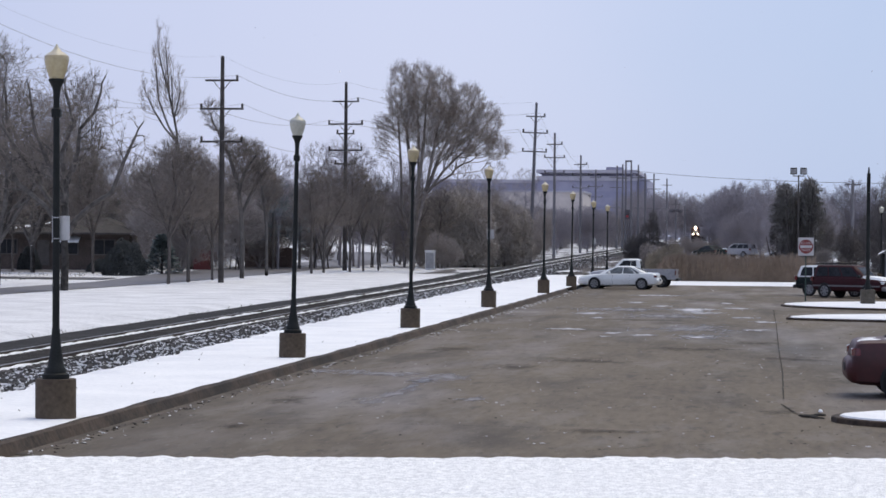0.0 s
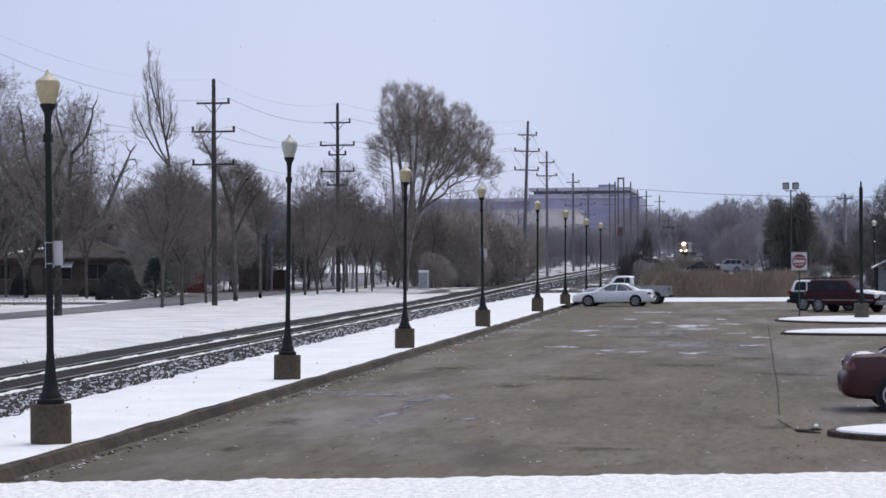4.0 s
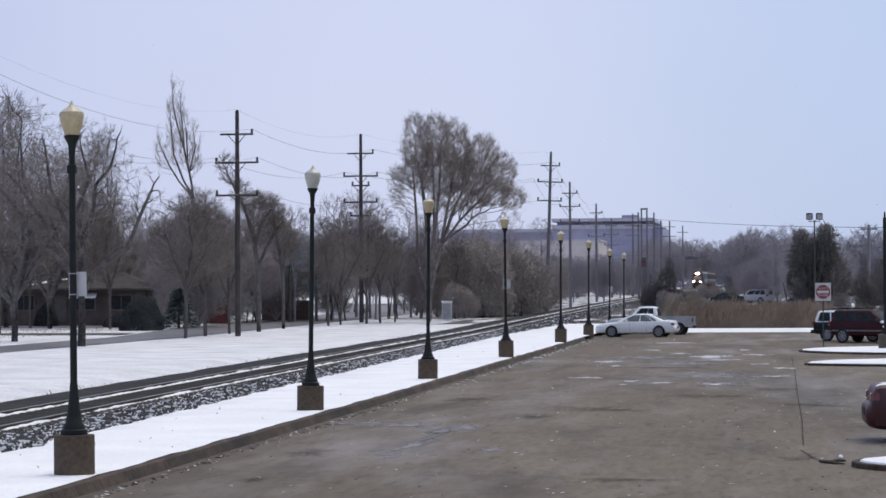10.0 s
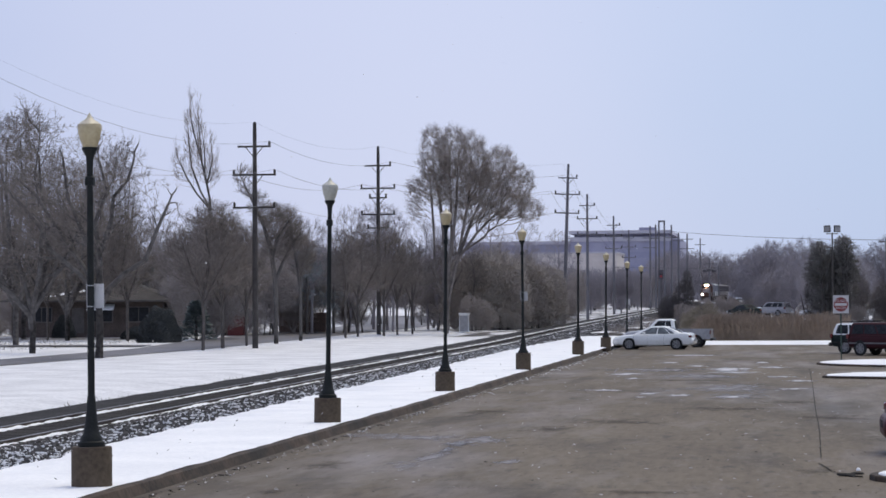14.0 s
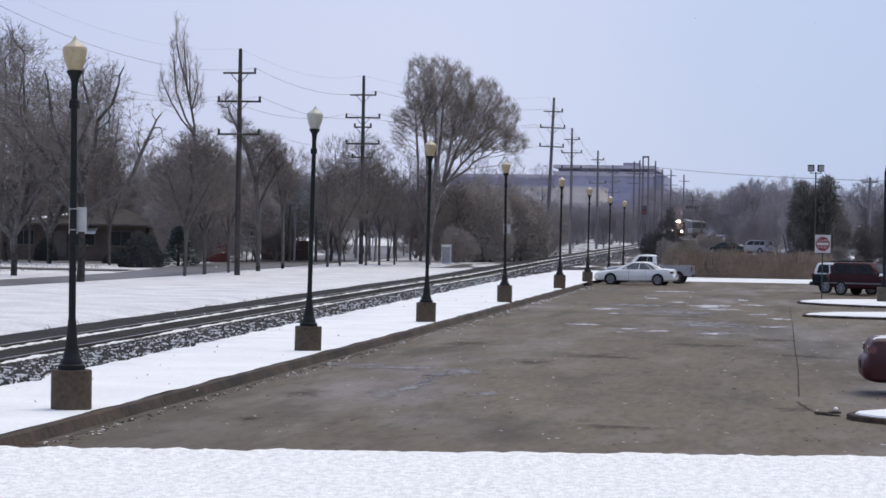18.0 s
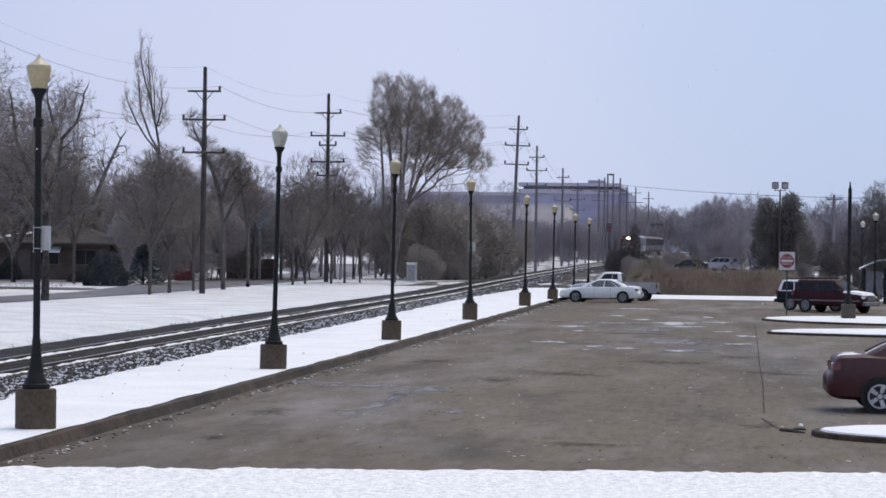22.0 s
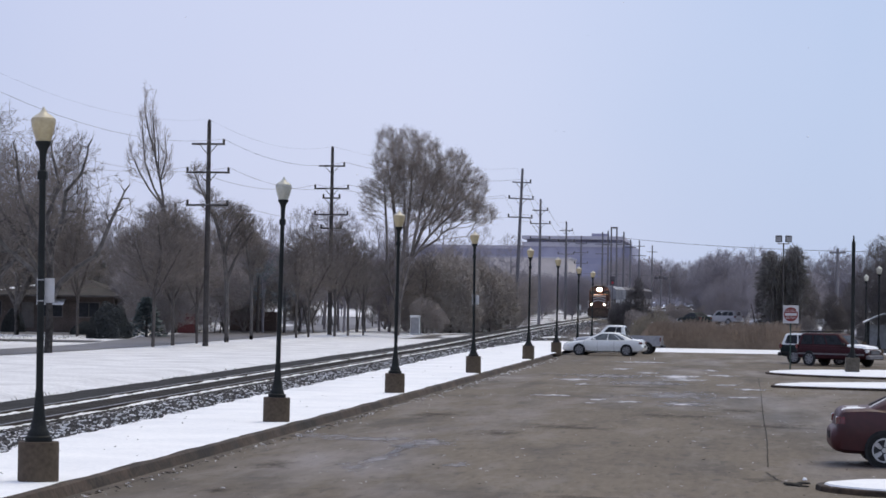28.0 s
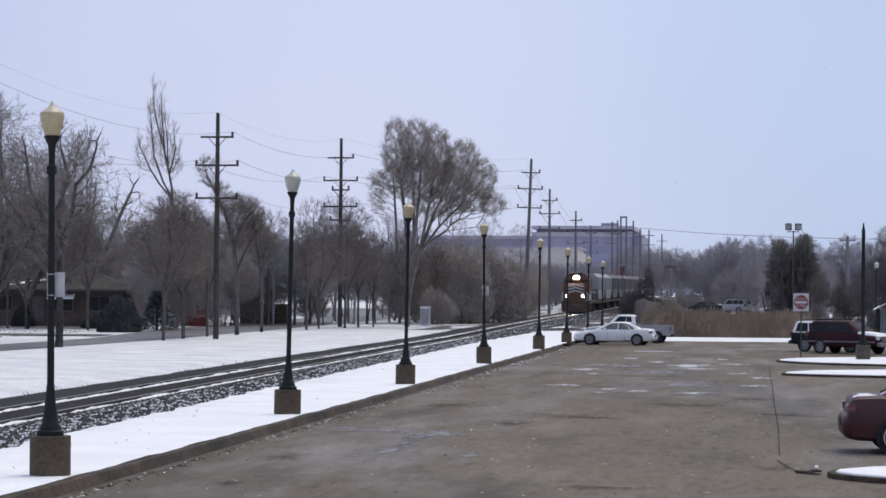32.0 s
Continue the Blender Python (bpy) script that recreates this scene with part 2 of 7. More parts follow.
RED_BOARD = surf("red_boards", (0.09, 0.018, 0.018), (0.14, 0.03, 0.028), 0.7, 2.0, 12.0, 0.2)
# Office cladding, blued and paled to stand in for haze.
CLADDING = surf("haze_blued_cladding", (0.255, 0.25, 0.345), (0.31, 0.305, 0.405), 0.6, 0.05, 0.4, 0.0)
CLADDING_PALE = surf("haze_paled_cladding", (0.37, 0.355, 0.415), (0.44, 0.425, 0.485), 0.6, 0.05, 0.4, 0.0)
TAN = surf("tan_panels", (0.52, 0.465, 0.44), (0.60, 0.54, 0.515), 0.8, 0.1, 1.0, 0.0)
GLASS = surf("dark_glass", (0.02, 0.022, 0.025), (0.04, 0.043, 0.05), 0.12, 2.0, 10.0, 0.0)
GLASS.node_tree.nodes["Principled BSDF"].inputs["Specular IOR Level"].default_value = 0.07
# Rear panes: shaded copy of the glass, darker and nearly free of reflection.
REAR_GLASS = surf("shaded_rear_glass", (0.016, 0.014, 0.015), (0.032, 0.028, 0.03), 0.7, 2.0, 10.0, 0.0)
REAR_GLASS.node_tree.nodes["Principled BSDF"].inputs["Specular IOR Level"].default_value = 0.03
RUBBER = surf("tyre_rubber", (0.012, 0.012, 0.012), (0.03, 0.03, 0.03), 0.85, 4.0, 40.0, 0.2)
ALLOY = surf("alloy_wheel", (0.06, 0.06, 0.064), (0.12, 0.12, 0.127), 0.35, 5.0, 40.0, 0.0, metal=0.6)
DULL = surf("dull_alloy_wheel", (0.17, 0.17, 0.175), (0.28, 0.28, 0.29), 0.4, 5.0, 40.0, 0.0, metal=0.4)
# Opaque glass; light seen through and reflected is painted in as pale tone.
PALE_GLASS = surf("light_toned_car_glass", (0.085, 0.095, 0.10), (0.16, 0.175, 0.18), 0.15, 1.2, 5.0, 0.0)
BRIGHT = surf("bright_alloy_wheel", (0.36, 0.36, 0.37), (0.52, 0.52, 0.54), 0.3, 5.0, 40.0, 0.0, metal=0.6)
PLASTIC = surf("black_plastic", (0.015, 0.015, 0.017), (0.035, 0.035, 0.037), 0.6, 5.0, 50.0, 0.1)
WHITE_CAR = surf("white_car_paint", (0.66, 0.665, 0.65), (0.76, 0.765, 0.75), 0.25, 1.5, 9.0, 0.0, coat=0.6)
SILVER_CAR = surf("silver_car_paint", (0.26, 0.265, 0.29), (0.35, 0.355, 0.38), 0.35, 1.5, 9.0, 0.0, metal=0.3, coat=0.5)
RED_CAR = surf("maroon_car_paint", (0.036, 0.004, 0.006), (0.055, 0.0065, 0.009), 0.5, 1.5, 9.0, 0.0, coat=0.08)
SUV_RED = surf("dark_red_suv_paint", (0.03, 0.007, 0.01), (0.048, 0.011, 0.015), 0.6, 1.5, 9.0, 0.0)
GREEN_CAR = surf("dark_green_paint", (0.012, 0.018, 0.018), (0.025, 0.032, 0.033), 0.6, 1.5, 9.0, 0.0)
SIGN_WHITE = surf("greyish_sign_white", (0.4, 0.39, 0.39), (0.5, 0.49, 0.49), 0.5, 3.0, 30.0, 0.02)
CONCRETE = surf("stained_concrete", (0.055, 0.047, 0.036), (0.108, 0.094, 0.075), 0.9, 2.5, 14.0, 0.35)
OLIVE = surf("olive_brown_twigs", (0.215, 0.183, 0.138), (0.33, 0.285, 0.222), 0.95, 0.6, 4.0, 0.0)
# Signal housings, their dark colour lifted towards the haze behind.
SIGNAL_HAZED = surf("hazed_signal_housing", (0.085, 0.078, 0.088), (0.12, 0.11, 0.122), 0.8, 2.0, 9.0, 0.0)
TAIL = surf("red_lens", (0.085, 0.004, 0.005), (0.125, 0.007, 0.008), 0.2, 8.0, 60.0, 0.0, coat=0.5)
LENS = surf("clear_lens", (0.55, 0.55, 0.55), (0.7, 0.7, 0.7), 0.15, 8.0, 60.0, 0.0)
SIGN_RED = surf("sign_red", (0.15, 0.018, 0.018), (0.20, 0.03, 0.028), 0.5, 5.0, 40.0, 0.0)
LOCO_ORANGE = surf("loco_orange_paint", (0.078, 0.034, 0.02), (0.12, 0.055, 0.034), 0.55, 1.0, 8.0, 0.05)
LOCO_DARK = surf("loco_dark_paint", (0.045, 0.032, 0.028), (0.08, 0.06, 0.05), 0.7, 1.0, 8.0, 0.1)
HOPPER_GREY = surf("hopper_grey_paint", (0.24, 0.24, 0.26), (0.34, 0.34, 0.365), 0.7, 0.6, 6.0, 0.05)
# Wagon brown greyed part way, painting haze into it.
HOPPER_HAZED = surf("hazed_boxcar_paint", (0.112, 0.098, 0.104), (0.16, 0.142, 0.15), 0.8, 0.6, 6.0, 0.05)
HEADLIGHT = glow("headlight_glow", (1.0, 0.78, 0.52), 500.0)
DITCH = glow("ditch_light_glow", (1.0, 0.82, 0.6), 150.0)
SIGNAL_RED = glow("signal_red", (0.35, 0.03, 0.04), 0.12)
GREEN_CAR.node_tree.nodes["Principled BSDF"].inputs["Specular IOR Level"].default_value = 0.08
for matt in (PATCH, TAR, SUV_RED, IRON, PLASTIC, RUBBER, LOCO_DARK, BALLAST, TIE, POLE):
    matt.node_tree.nodes["Principled BSDF"].inputs["Specular IOR Level"].default_value = 0.2

# ---- mesh tools ----
class Shape:
    """Gathers vertices and faces of one mesh."""

    def __init__(self):
        self.v, self.f = [], []

    def add(self, verts, faces):
        k = len(self.v)
        self.v.extend(tuple(p) for p in verts)
        self.f.extend(tuple(i + k for i in q) for q in faces)
        return self

    def box(self, x0, x1, y0, y1, z0, z1, m=None):
        p = [Vector((x, y, z)) for z in (z0, z1) for x, y in ((x0, y0), (x1, y0), (x1, y1), (x0, y1))]
        if m is not None:
            p = [m @ q for q in p]
        return self.add(p, [(3, 2, 1, 0), (4, 5, 6, 7), (0, 1, 5, 4), (1, 2, 6, 5), (2, 3, 7, 6), (3, 0, 4, 7)])

    def bevel_box(self, x0, x1, y0, y1, z0, z1, r=0.02, m=None):
        """A box with chamfered upright and top edges."""
        k = [(x0 + r, y0), (x1 - r, y0), (x1, y0 + r), (x1, y1 - r), (x1 - r, y1), (x0 + r, y1), (x0, y1 - r), (x0, y0 + r)]
        mx, my = (x0 + x1) / 2, (y0 + y1) / 2
        sx, sy = 1 - 2 * r / max(x1 - x0, 1e-6), 1 - 2 * r / max(y1 - y0, 1e-6)
        rings = [[Vector((x, y, z0)) for x, y in k], [Vector((x, y, z1 - r)) for x, y in k],
                 [Vector((mx + (x - mx) * sx, my + (y - my) * sy, z1)) for x, y in k]]
        return self.rings(rings, m=m)

    def rings(self, rings, caps=True, m=None):
        n, verts, faces = len(rings[0]), [], []
        for ring in rings:
            verts += [m @ Vector(p) if m is not None else p for p in ring]
        for a in range(len(rings) - 1):
            for i in range(n):
                j = (i + 1) % n
                faces.append((a * n + i, a * n + j, (a + 1) * n + j, (a + 1) * n + i))
        if caps:
            faces.append(tuple(reversed(range(n))))
            faces.append(tuple((len(rings) - 1) * n + i for i in range(n)))
        return self.add(verts, faces)

    def lathe(self, profile, n=16, m=None):
        """profile: (radius, height) from low to high, turned round z."""
        rings = [[Vector((r * math.cos(2 * math.pi * i / n), r * math.sin(2 * math.pi * i / n), z)) for i in range(n)] for r, z in profile]
        return self.rings(rings, m=m)

    def tube(self, points, radii, n=5):
        pts = [Vector(p) for p in points]
        rings = []
        for i, p in enumerate(pts):
            d = (pts[min(i + 1, len(pts) - 1)] - pts[max(i - 1, 0)]).normalized()
            side = d.cross(Vector((0, 0, 1)) if abs(d.z) < 0.9 else Vector((1, 0, 0))).normalized()
            up = side.cross(d)
            r = radii[i] if hasattr(radii, "__len__") else radii
            rings.append([p + r * (math.cos(2 * math.pi * k / n) * side + math.sin(2 * math.pi * k / n) * up) for k in range(n)])
        return self.rings(rings)

    def prism(self, outline, z0, z1, m=None):
        return self.rings([[Vector((x, y, z0)) for x, y in outline], [Vector((x, y, z1)) for x, y in outline]], m=m)

    def mesh(self, name, material, smooth=False):
        me = bpy.data.meshes.new(name)
        me.from_pydata(self.v, [], self.f)
        me.materials.append(material)
        if smooth:
            me.polygons.foreach_set("use_smooth", [True] * len(me.polygons))
            me.set_sharp_from_angle(angle=radians(42))
        return me


def part(name, shape, material, parent, label="", smooth=False, at=None):
    ob = new(name, shape.mesh(name, material, smooth) if isinstance(shape, Shape) else shape)
    ob.parent = parent
    if at is not None:
        ob.matrix_basis = at
    return tagged(ob, label)


def thing(name, m, label, category, group="", kind=""):
    ob = new(name)
    ob.empty_display_size = 0.2
    ob.matrix_basis = m
    return tagged(ob, label, category, group, kind)


def solid(name, shape, material, label, category, kind="", group="", smooth=False, m=None):
    ob = new(name, shape.mesh(name, material, smooth))
    if m is not None:
        ob.matrix_basis = m
    return tagged(ob, label, category, group, kind)


def lift(y):
    """Height of the land, which climbs gently in the distance."""
    return float(np.interp(y, [0, 140, 200, 260, 330, 440, 540, 700, 900, 5000], [0, 0, 0.25, 0.5, 0.85, 1.4, 1.9, 2.5, 3.1, 3.1]))


def kerb_x(y):
    return -9.70 - 0.004 * max(0.0, y - 60)


def track_x(y):
    """Middle of the railway track."""
    return float(np.interp(y, [-200, 0, 47, 95, 140, 200, 260, 330, 413, 583, 804, 1500], [-9.0, -13.9, -15.2, -16.5, -17.5, -18.55, -19.15, -19.3, -19.1, -18.6, -18.4, -18.4]))


def smooth_track_x(y):
    return sum(track_x(y + d) for d in (-24, -16, -8, 0, 8, 16, 24)) / 7


def bed(y):
    """Height of the rails' top."""
    return lift(y) + 0.42

# ---- ground, lot, kerb, street ----
def strips(name, xs, ys, height, material, label, category, smooth=True):
    s = Shape()
    n = len(xs(ys[0]))
    for y in ys:
        s.v += [(x, y, height(x, y)) for x in xs(y)]
    s.f = [(a * n + i, a * n + i + 1, (a + 1) * n + i + 1, (a + 1) * n + i) for a in range(len(ys) - 1) for i in range(n - 1)]
    return solid(name, s, material, label, category, "structure", smooth=smooth)


def ground_height(x, y):
    z = lift(y) - 0.25
    if y < 33 and x > -60:
        return z
    if -48 < x < -35.5:
        return z + 0.24
    if x < -22:
        return z + 0.25 + 0.05 * noise.noise((x * 0.2, y * 0.2, 0))
    return z


strips("ground", lambda y: [-4000, -800, -200, -100, -70, -60, -55, -50, -47, -38, -36.2, -35.4, -33, -30, -26, -23, -21, -15, -8, 0, 10, 30, 60, 120, 800, 4000],
       [-1500, -200, -60, 0, 20, 32, 40, 50, 60, 70, 80, 90, 100, 110, 120, 130, 140, 150, 160, 175, 190, 210, 240, 270, 300, 350, 400, 480, 560, 660, 800, 950, 1400, 2200, 4500],
       ground_height, SNOW_FIELD, "wide snow-dusted grassy land reaching the horizon", "ground")

step = [30 + 1.5 * k for k in range(84)]
strips("parking_lot", lambda y: [kerb_x(y) - 0.02, -8, -5, -2, 1, 4, 8, 14, 22, 40, 60], [27] + step + [156.2],
       lambda x, y: 0.003 * noise.noise((x * 0.25, y * 0.12, 3)), ASPHALT, "worn brownish asphalt car park with cracks and damp patches", "car park")

# snow at the near end of the lot
s = Shape()
cols, rows_y = [-40, -34, -28, -22, -18, -15] + [-13 + 0.07 * k for k in range(290)] + [8, 9, 10, 12], [2, 10, 18, 22, 24, 25.5, 27, 28, 28.6, 29.2, 29.7, 30.1, 30.4, 30.6]
for y in rows_y:
    for x in cols:
        ragged = 0.12 * noise.noise((x * 1.7, 0, 5)) + 0.10 * noise.noise((x * 6, 0, 2)) + 0.06 * noise.noise((x * 17, 0, 2))
        edge = 0.2 * (x + 4) * (y / 30.6) - 1.05
        drop = 0.0 if y < 30.5 else -0.12
        s.v.append((x, y + edge + (ragged if y > 29.5 else 0), 0.10 + 0.03 * noise.noise((x * 0.5, y * 0.5, 1)) + 0.02 * noise.noise((x * 3, y * 3, 1)) + (0.014 * noise.noise((x * 5, y, 4)) + 0.012 * noise.noise((x * 14, y, 4)) if y > 28 else 0) + drop))
n = len(cols)
s.f = [(a * n + i, a * n + i + 1, (a + 1) * n + i + 1, (a + 1) * n + i) for a in range(len(rows_y) - 1) for i in range(n - 1)]
solid("snow_bank", s, SNOW_GRASS, "fresh white snow over short grass beside the car park", "snow", "structure", smooth=True)

# snowy verge between kerb and track
strips("verge", lambda y: [smooth_track_x(y) + 1.95, smooth_track_x(y) + 2.1 + 0.25 * noise.noise((0, y * 0.8, 4)), -12.0, -10.9, kerb_x(y) - 0.42, kerb_x(y) - 0.22 + 0.05 * noise.noise((0, y * 2.0, 7)) + 0.05 * noise.noise((0, y * 0.5, 17))],
       [20 + 0.6 * k for k in range(262)], lambda x, y: 0.205 + 0.03 * noise.noise((x * 0.7, y * 0.5, 2)) + (-0.14 if x < smooth_track_x(y) + 1.96 else 0.0) + (-0.012 if x > kerb_x(y) - 0.35 else 0.0),
       SNOW, "smooth snow-covered verge between kerb and railway", "verge")
# kerb, a real step with a rounded nose
s = Shape()
ys = [28 + 0.4 * k for k in range(252)]
for y in ys:
    k = kerb_x(y) + 0.03 * noise.noise((0, y * 0.9, 9)) + 0.015 * noise.noise((0, y * 3.0, 9))
    s.v += [(k - 0.36, y, -0.2), (k - 0.36, y, 0.17), (k - 0.17, y, 0.19), (k - 0.10, y, 0.165), (k - 0.02, y, 0.0), (k - 0.02, y, -0.2)]
s.f = [(a * 6 + i, (a + 1) * 6 + i, (a + 1) * 6 + i + 1, a * 6 + i + 1) for a in range(len(ys) - 1) for i in range(5)]
solid("kerb", s, KERB, "brown-stained worn concrete kerb along the car park", "kerb", "structure")
# grit and snow crumbs in the gutter
s, t = Shape(), Shape()
rng = random.Random(4)
for k in range(600):
    y = 29 + 100 * rng.random() ** 1.3
    x = kerb_x(y) + 0.05 + abs(rng.gauss(0, 0.16))
    r = rng.uniform(0.005, 0.02)
    (s if rng.random() < 0.22 else t).lathe([(r, 0.0), (r * 1.1, r * 0.5), (r * 0.4, r)], 5, pose(x, y, 0.005, 0, 0, rng.uniform(0, 90)) @ Matrix.Diagonal((1, rng.uniform(1, 4.5), 0.6, 1)))
solid("gutter_snow", s, SNOW, "crumbs of snow and ice in the gutter", "snow crumbs", "stuff")
solid("gutter_grit", t, TAR, "dark grit and leaves in the gutter", "grit", "stuff")


def blob(cx, cy, rx, ry, seed, n=72):
    """A ragged outline."""
    out = []
    for i in range(n):
        a = 2 * math.pi * i / n
        p = Vector((math.cos(a), math.sin(a), seed * 3.7))
        q = 1 + 0.55 * noise.noise(p * 1.3) + 0.40 * noise.noise(p * 3.1) + 0.22 * noise.noise(p * 8.0)
        out.append((cx + rx * p.x * max(0.25, q), cy + ry * p.y * max(0.25, q)))
    return out


def soft_rim(m, strength, scale, soft):
    """Lets a thin film fade out raggedly towards its rim, which the mesh marks as edge = 1."""
    n, l = m.node_tree.nodes, m.node_tree.links
    rim, at, long, tex = n.new("ShaderNodeAttribute"), n.new("ShaderNodeNewGeometry"), n.new("ShaderNodeVectorMath"), n.new("ShaderNodeTexNoise")
    rim.attribute_name = "edge"
    long.operation, long.inputs[1].default_value = "MULTIPLY", (scale, scale * 0.35, 1)
    l.new(at.outputs["Position"], long.inputs[0]), l.new(long.outputs[0], tex.inputs["Vector"])
    tex.inputs["Scale"].default_value, tex.inputs["Detail"].default_value, tex.inputs["Roughness"].default_value = 1.0, 6.0, 0.65
    sum_, span = n.new("ShaderNodeMath"), n.new("ShaderNodeMapRange")
    sum_.operation, sum_.inputs[1].default_value = "MULTIPLY_ADD", 2.4
    back = n.new("ShaderNodeMath")
    back.operation, back.inputs[0].default_value = "SUBTRACT", -0.45
    l.new(rim.outputs["Fac"], back.inputs[1])
    l.new(tex.outputs["Fac"], sum_.inputs[0]), l.new(back.outputs[0], sum_.inputs[2])
    span.inputs["From Min"].default_value, span.inputs["From Max"].default_value, span.inputs["To Max"].default_value = 0.0, soft, strength
    l.new(sum_.outputs[0], span.inputs["Value"]), l.new(span.outputs[0], m.node_tree.nodes["Principled BSDF"].inputs["Alpha"])


for film, strength, scale in ((PATCH, 0.62, 3.0), (SLUSH, 0.95, 3.0), (SHEEN, 0.8, 2.4), (WET, 0.8, 3.4)):
    soft_rim(film, strength, scale, {PATCH: 1.1, SLUSH: 0.55, SHEEN: 0.75, WET: 0.7}[film])


def puddle(x, y, rx, ry, kind, seed):
    """A ragged thin pool, thinning out to its rim."""
    z = 0.0072 + 0.0002 * seed + (0.012 if kind == 3 else 0.0)
    ring = blob(x, y, rx, ry, seed, 90)
    s = Shape().add([(x, y, z)] + [(px, py, z) for px, py in ring], [(0, 1 + i, 1 + (i + 1) % 90) for i in range(90)])
    ob = solid("puddle", s, (PATCH, SLUSH, SHEEN, WET)[kind], ("dark damp stain on the asphalt", "thin bluish-white slush puddle on the asphalt", "thin film of melt water, its sheen put in as grey", "dark wet hollow in the asphalt")[kind], "puddle", group="puddles on the car park")
    ob.data.attributes.new("edge", "FLOAT", "POINT").data.foreach_set("value", [0.0] + [1.0] * 90)


# x, y, half sizes, kind
for k, spec in enumerate([(-6.6, 46.3, 0.36, 1.3, 3), (-6.6, 44.4, 0.2, 1.1, 3), 
                          (-8.9, 49.6, 1.12, 1.08, 2), (-7.6, 48.8, 1.68, 0.83, 2), (-6.4, 47.6, 0.94, 2.14, 2), (-6.6, 42.6, 0.3, 2.14, 2), (-6.75, 40.2, 0.37, 1.67, 2), (-5.0, 41.4, 0.37, 0.95, 2), (-2.0, 76.4, 2.24, 4.28, 2), (-1.4, 70.5, 1.12, 2.38, 2), (-3.2, 88.5, 2.43, 3.81, 2), (-5.2, 97.0, 2.81, 3.57, 2),
                          (-5.83, 74.8, 0.95, 0.97, 1), (-4.2, 72.1, 0.55, 1.02, 1), (-3.2, 70.9, 0.72, 1.02, 1), (-4.3, 69.5, 0.28, 0.65, 1), (-2.3, 97.0, 1.55, 3.82, 1), (-1.9, 93.4, 1.38, 1.78, 1), (-6.4, 91.0, 1.21, 1.78, 1), (-5.6, 86.2, 0.44, 1.02, 1), (0.66, 83.7, 0.78, 1.27, 1),
                          (-0.95, 107.8, 0.52, 1.78, 1), (-5.2, 108.0, 0.86, 2.04, 1), (-3.8, 102.2, 0.69, 1.53, 1), (-0.5, 100.2, 0.86, 1.53, 1), (-1.5, 69.8, 0.52, 1.02, 1), (-0.2, 88.0, 0.69, 1.27, 1), (-5.0, 122, 2.07, 2.04, 1), (0.3, 76.0, 0.69, 1.02, 1),
                          (-8.2, 40.5, 0.45, 1.4, 0), (-7.9, 34.6, 0.4, 0.7, 0), (-2.2, 35.0, 1.2, 0.5, 0), (0.6, 39.8, 0.5, 1.0, 0), (-4.0, 55.5, 1.6, 1.6, 0), (1.2, 57.5, 1.4, 1.8, 0), (-7.8, 60.0, 1.0, 2.4, 0), (-1.5, 62.0, 1.8, 1.4, 0), (-3.5, 84.0, 2.6, 1.8, 0), (0.2, 66.0, 1.0, 1.6, 0), (2.4, 49.0, 1.2, 1.2, 0), (-5.4, 52.0, 0.8, 1.4, 0)]):
    puddle(*spec, k)
# snow lumps ploughed against the kerb and brown leaves in the gutter
s, t, rng = Shape(), Shape(), random.Random(14)
for k in range(700):
    y = 31 + 95 * rng.random()
    x = kerb_x(y) + 0.12 + abs(rng.gauss(0, 0.22))
    r = rng.uniform(0.006, 0.024) * (1.0 + max(0.0, y - 45) / 65)
    if rng.random() < (0.24 if y < 80 else 0.36):
        s.lathe([(r, 0.0), (r * 1.1, r * 0.5), (r * 0.4, r)], 6, pose(x, y, 0.008, rng.uniform(-15, 15), 0, rng.uniform(0, 90)) @ Matrix.Diagonal((rng.uniform(0.6, 1.2), rng.uniform(1, 5.0), 0.45, 1)))
    else:
        c, w = Vector((x, y, 0.02)), rng.uniform(0, math.pi)
        a, b = Vector((math.cos(w), math.sin(w), 0.2)) * r * 0.9, Vector((-math.sin(w), math.cos(w), 0.3)) * r * 0.55
        t.add([c - a, c - b, c + a, c + b], [(0, 1, 2, 3)])
solid("snow_lumps", s, OLD_SNOW, "small dirty snow lumps along the kerb", "snow lumps", "stuff")
solid("leaf_litter", t, STRAW, "brown dead leaves blown against the kerb", "leaves", "stuff")
# brown debris along the kerb
s = Shape()
ys = [29.5 + 0.4 * k for k in range(250)]
for y in ys:
    s.v += [(kerb_x(y) - 0.02, y, 0.015), (kerb_x(y) + 0.16 + 0.13 * noise.noise((0, y * 0.8, 3)) + 0.06 * noise.noise((0, y * 4, 3)), y, 0.006)]
s.f = [(2 * i, 2 * i + 1, 2 * i + 3, 2 * i + 2) for i in range(len(ys) - 1)]
solid("gutter_debris", s, GUTTER, "brown dirt and leaf litter along the kerb", "dirt", "stuff")
# a few dark leaves lying on the snow
s, rng = Shape(), random.Random(19)
for k in range(70):
    y = 32 + 100 * rng.random() ** 1.4
    x, r, w = rng.uniform(-13.2, kerb_x(y) - 0.5), rng.uniform(0.012, 0.032), rng.uniform(0, math.pi)
    c = Vector((x, y, 0.20 + 0.03 * noise.noise((x * 0.7, y * 0.5, 2)) + 0.03))
    a, b = Vector((math.cos(w), math.sin(w), 0.5)) * r, Vector((-math.sin(w), math.cos(w), 0.4)) * r * 0.6
    s.add([c - a, c - b, c + a, c + b], [(0, 1, 2, 3)])
solid("snow_leaves", s, TAR, "scattered dark dead leaves on the snowy verge", "leaves", "stuff")
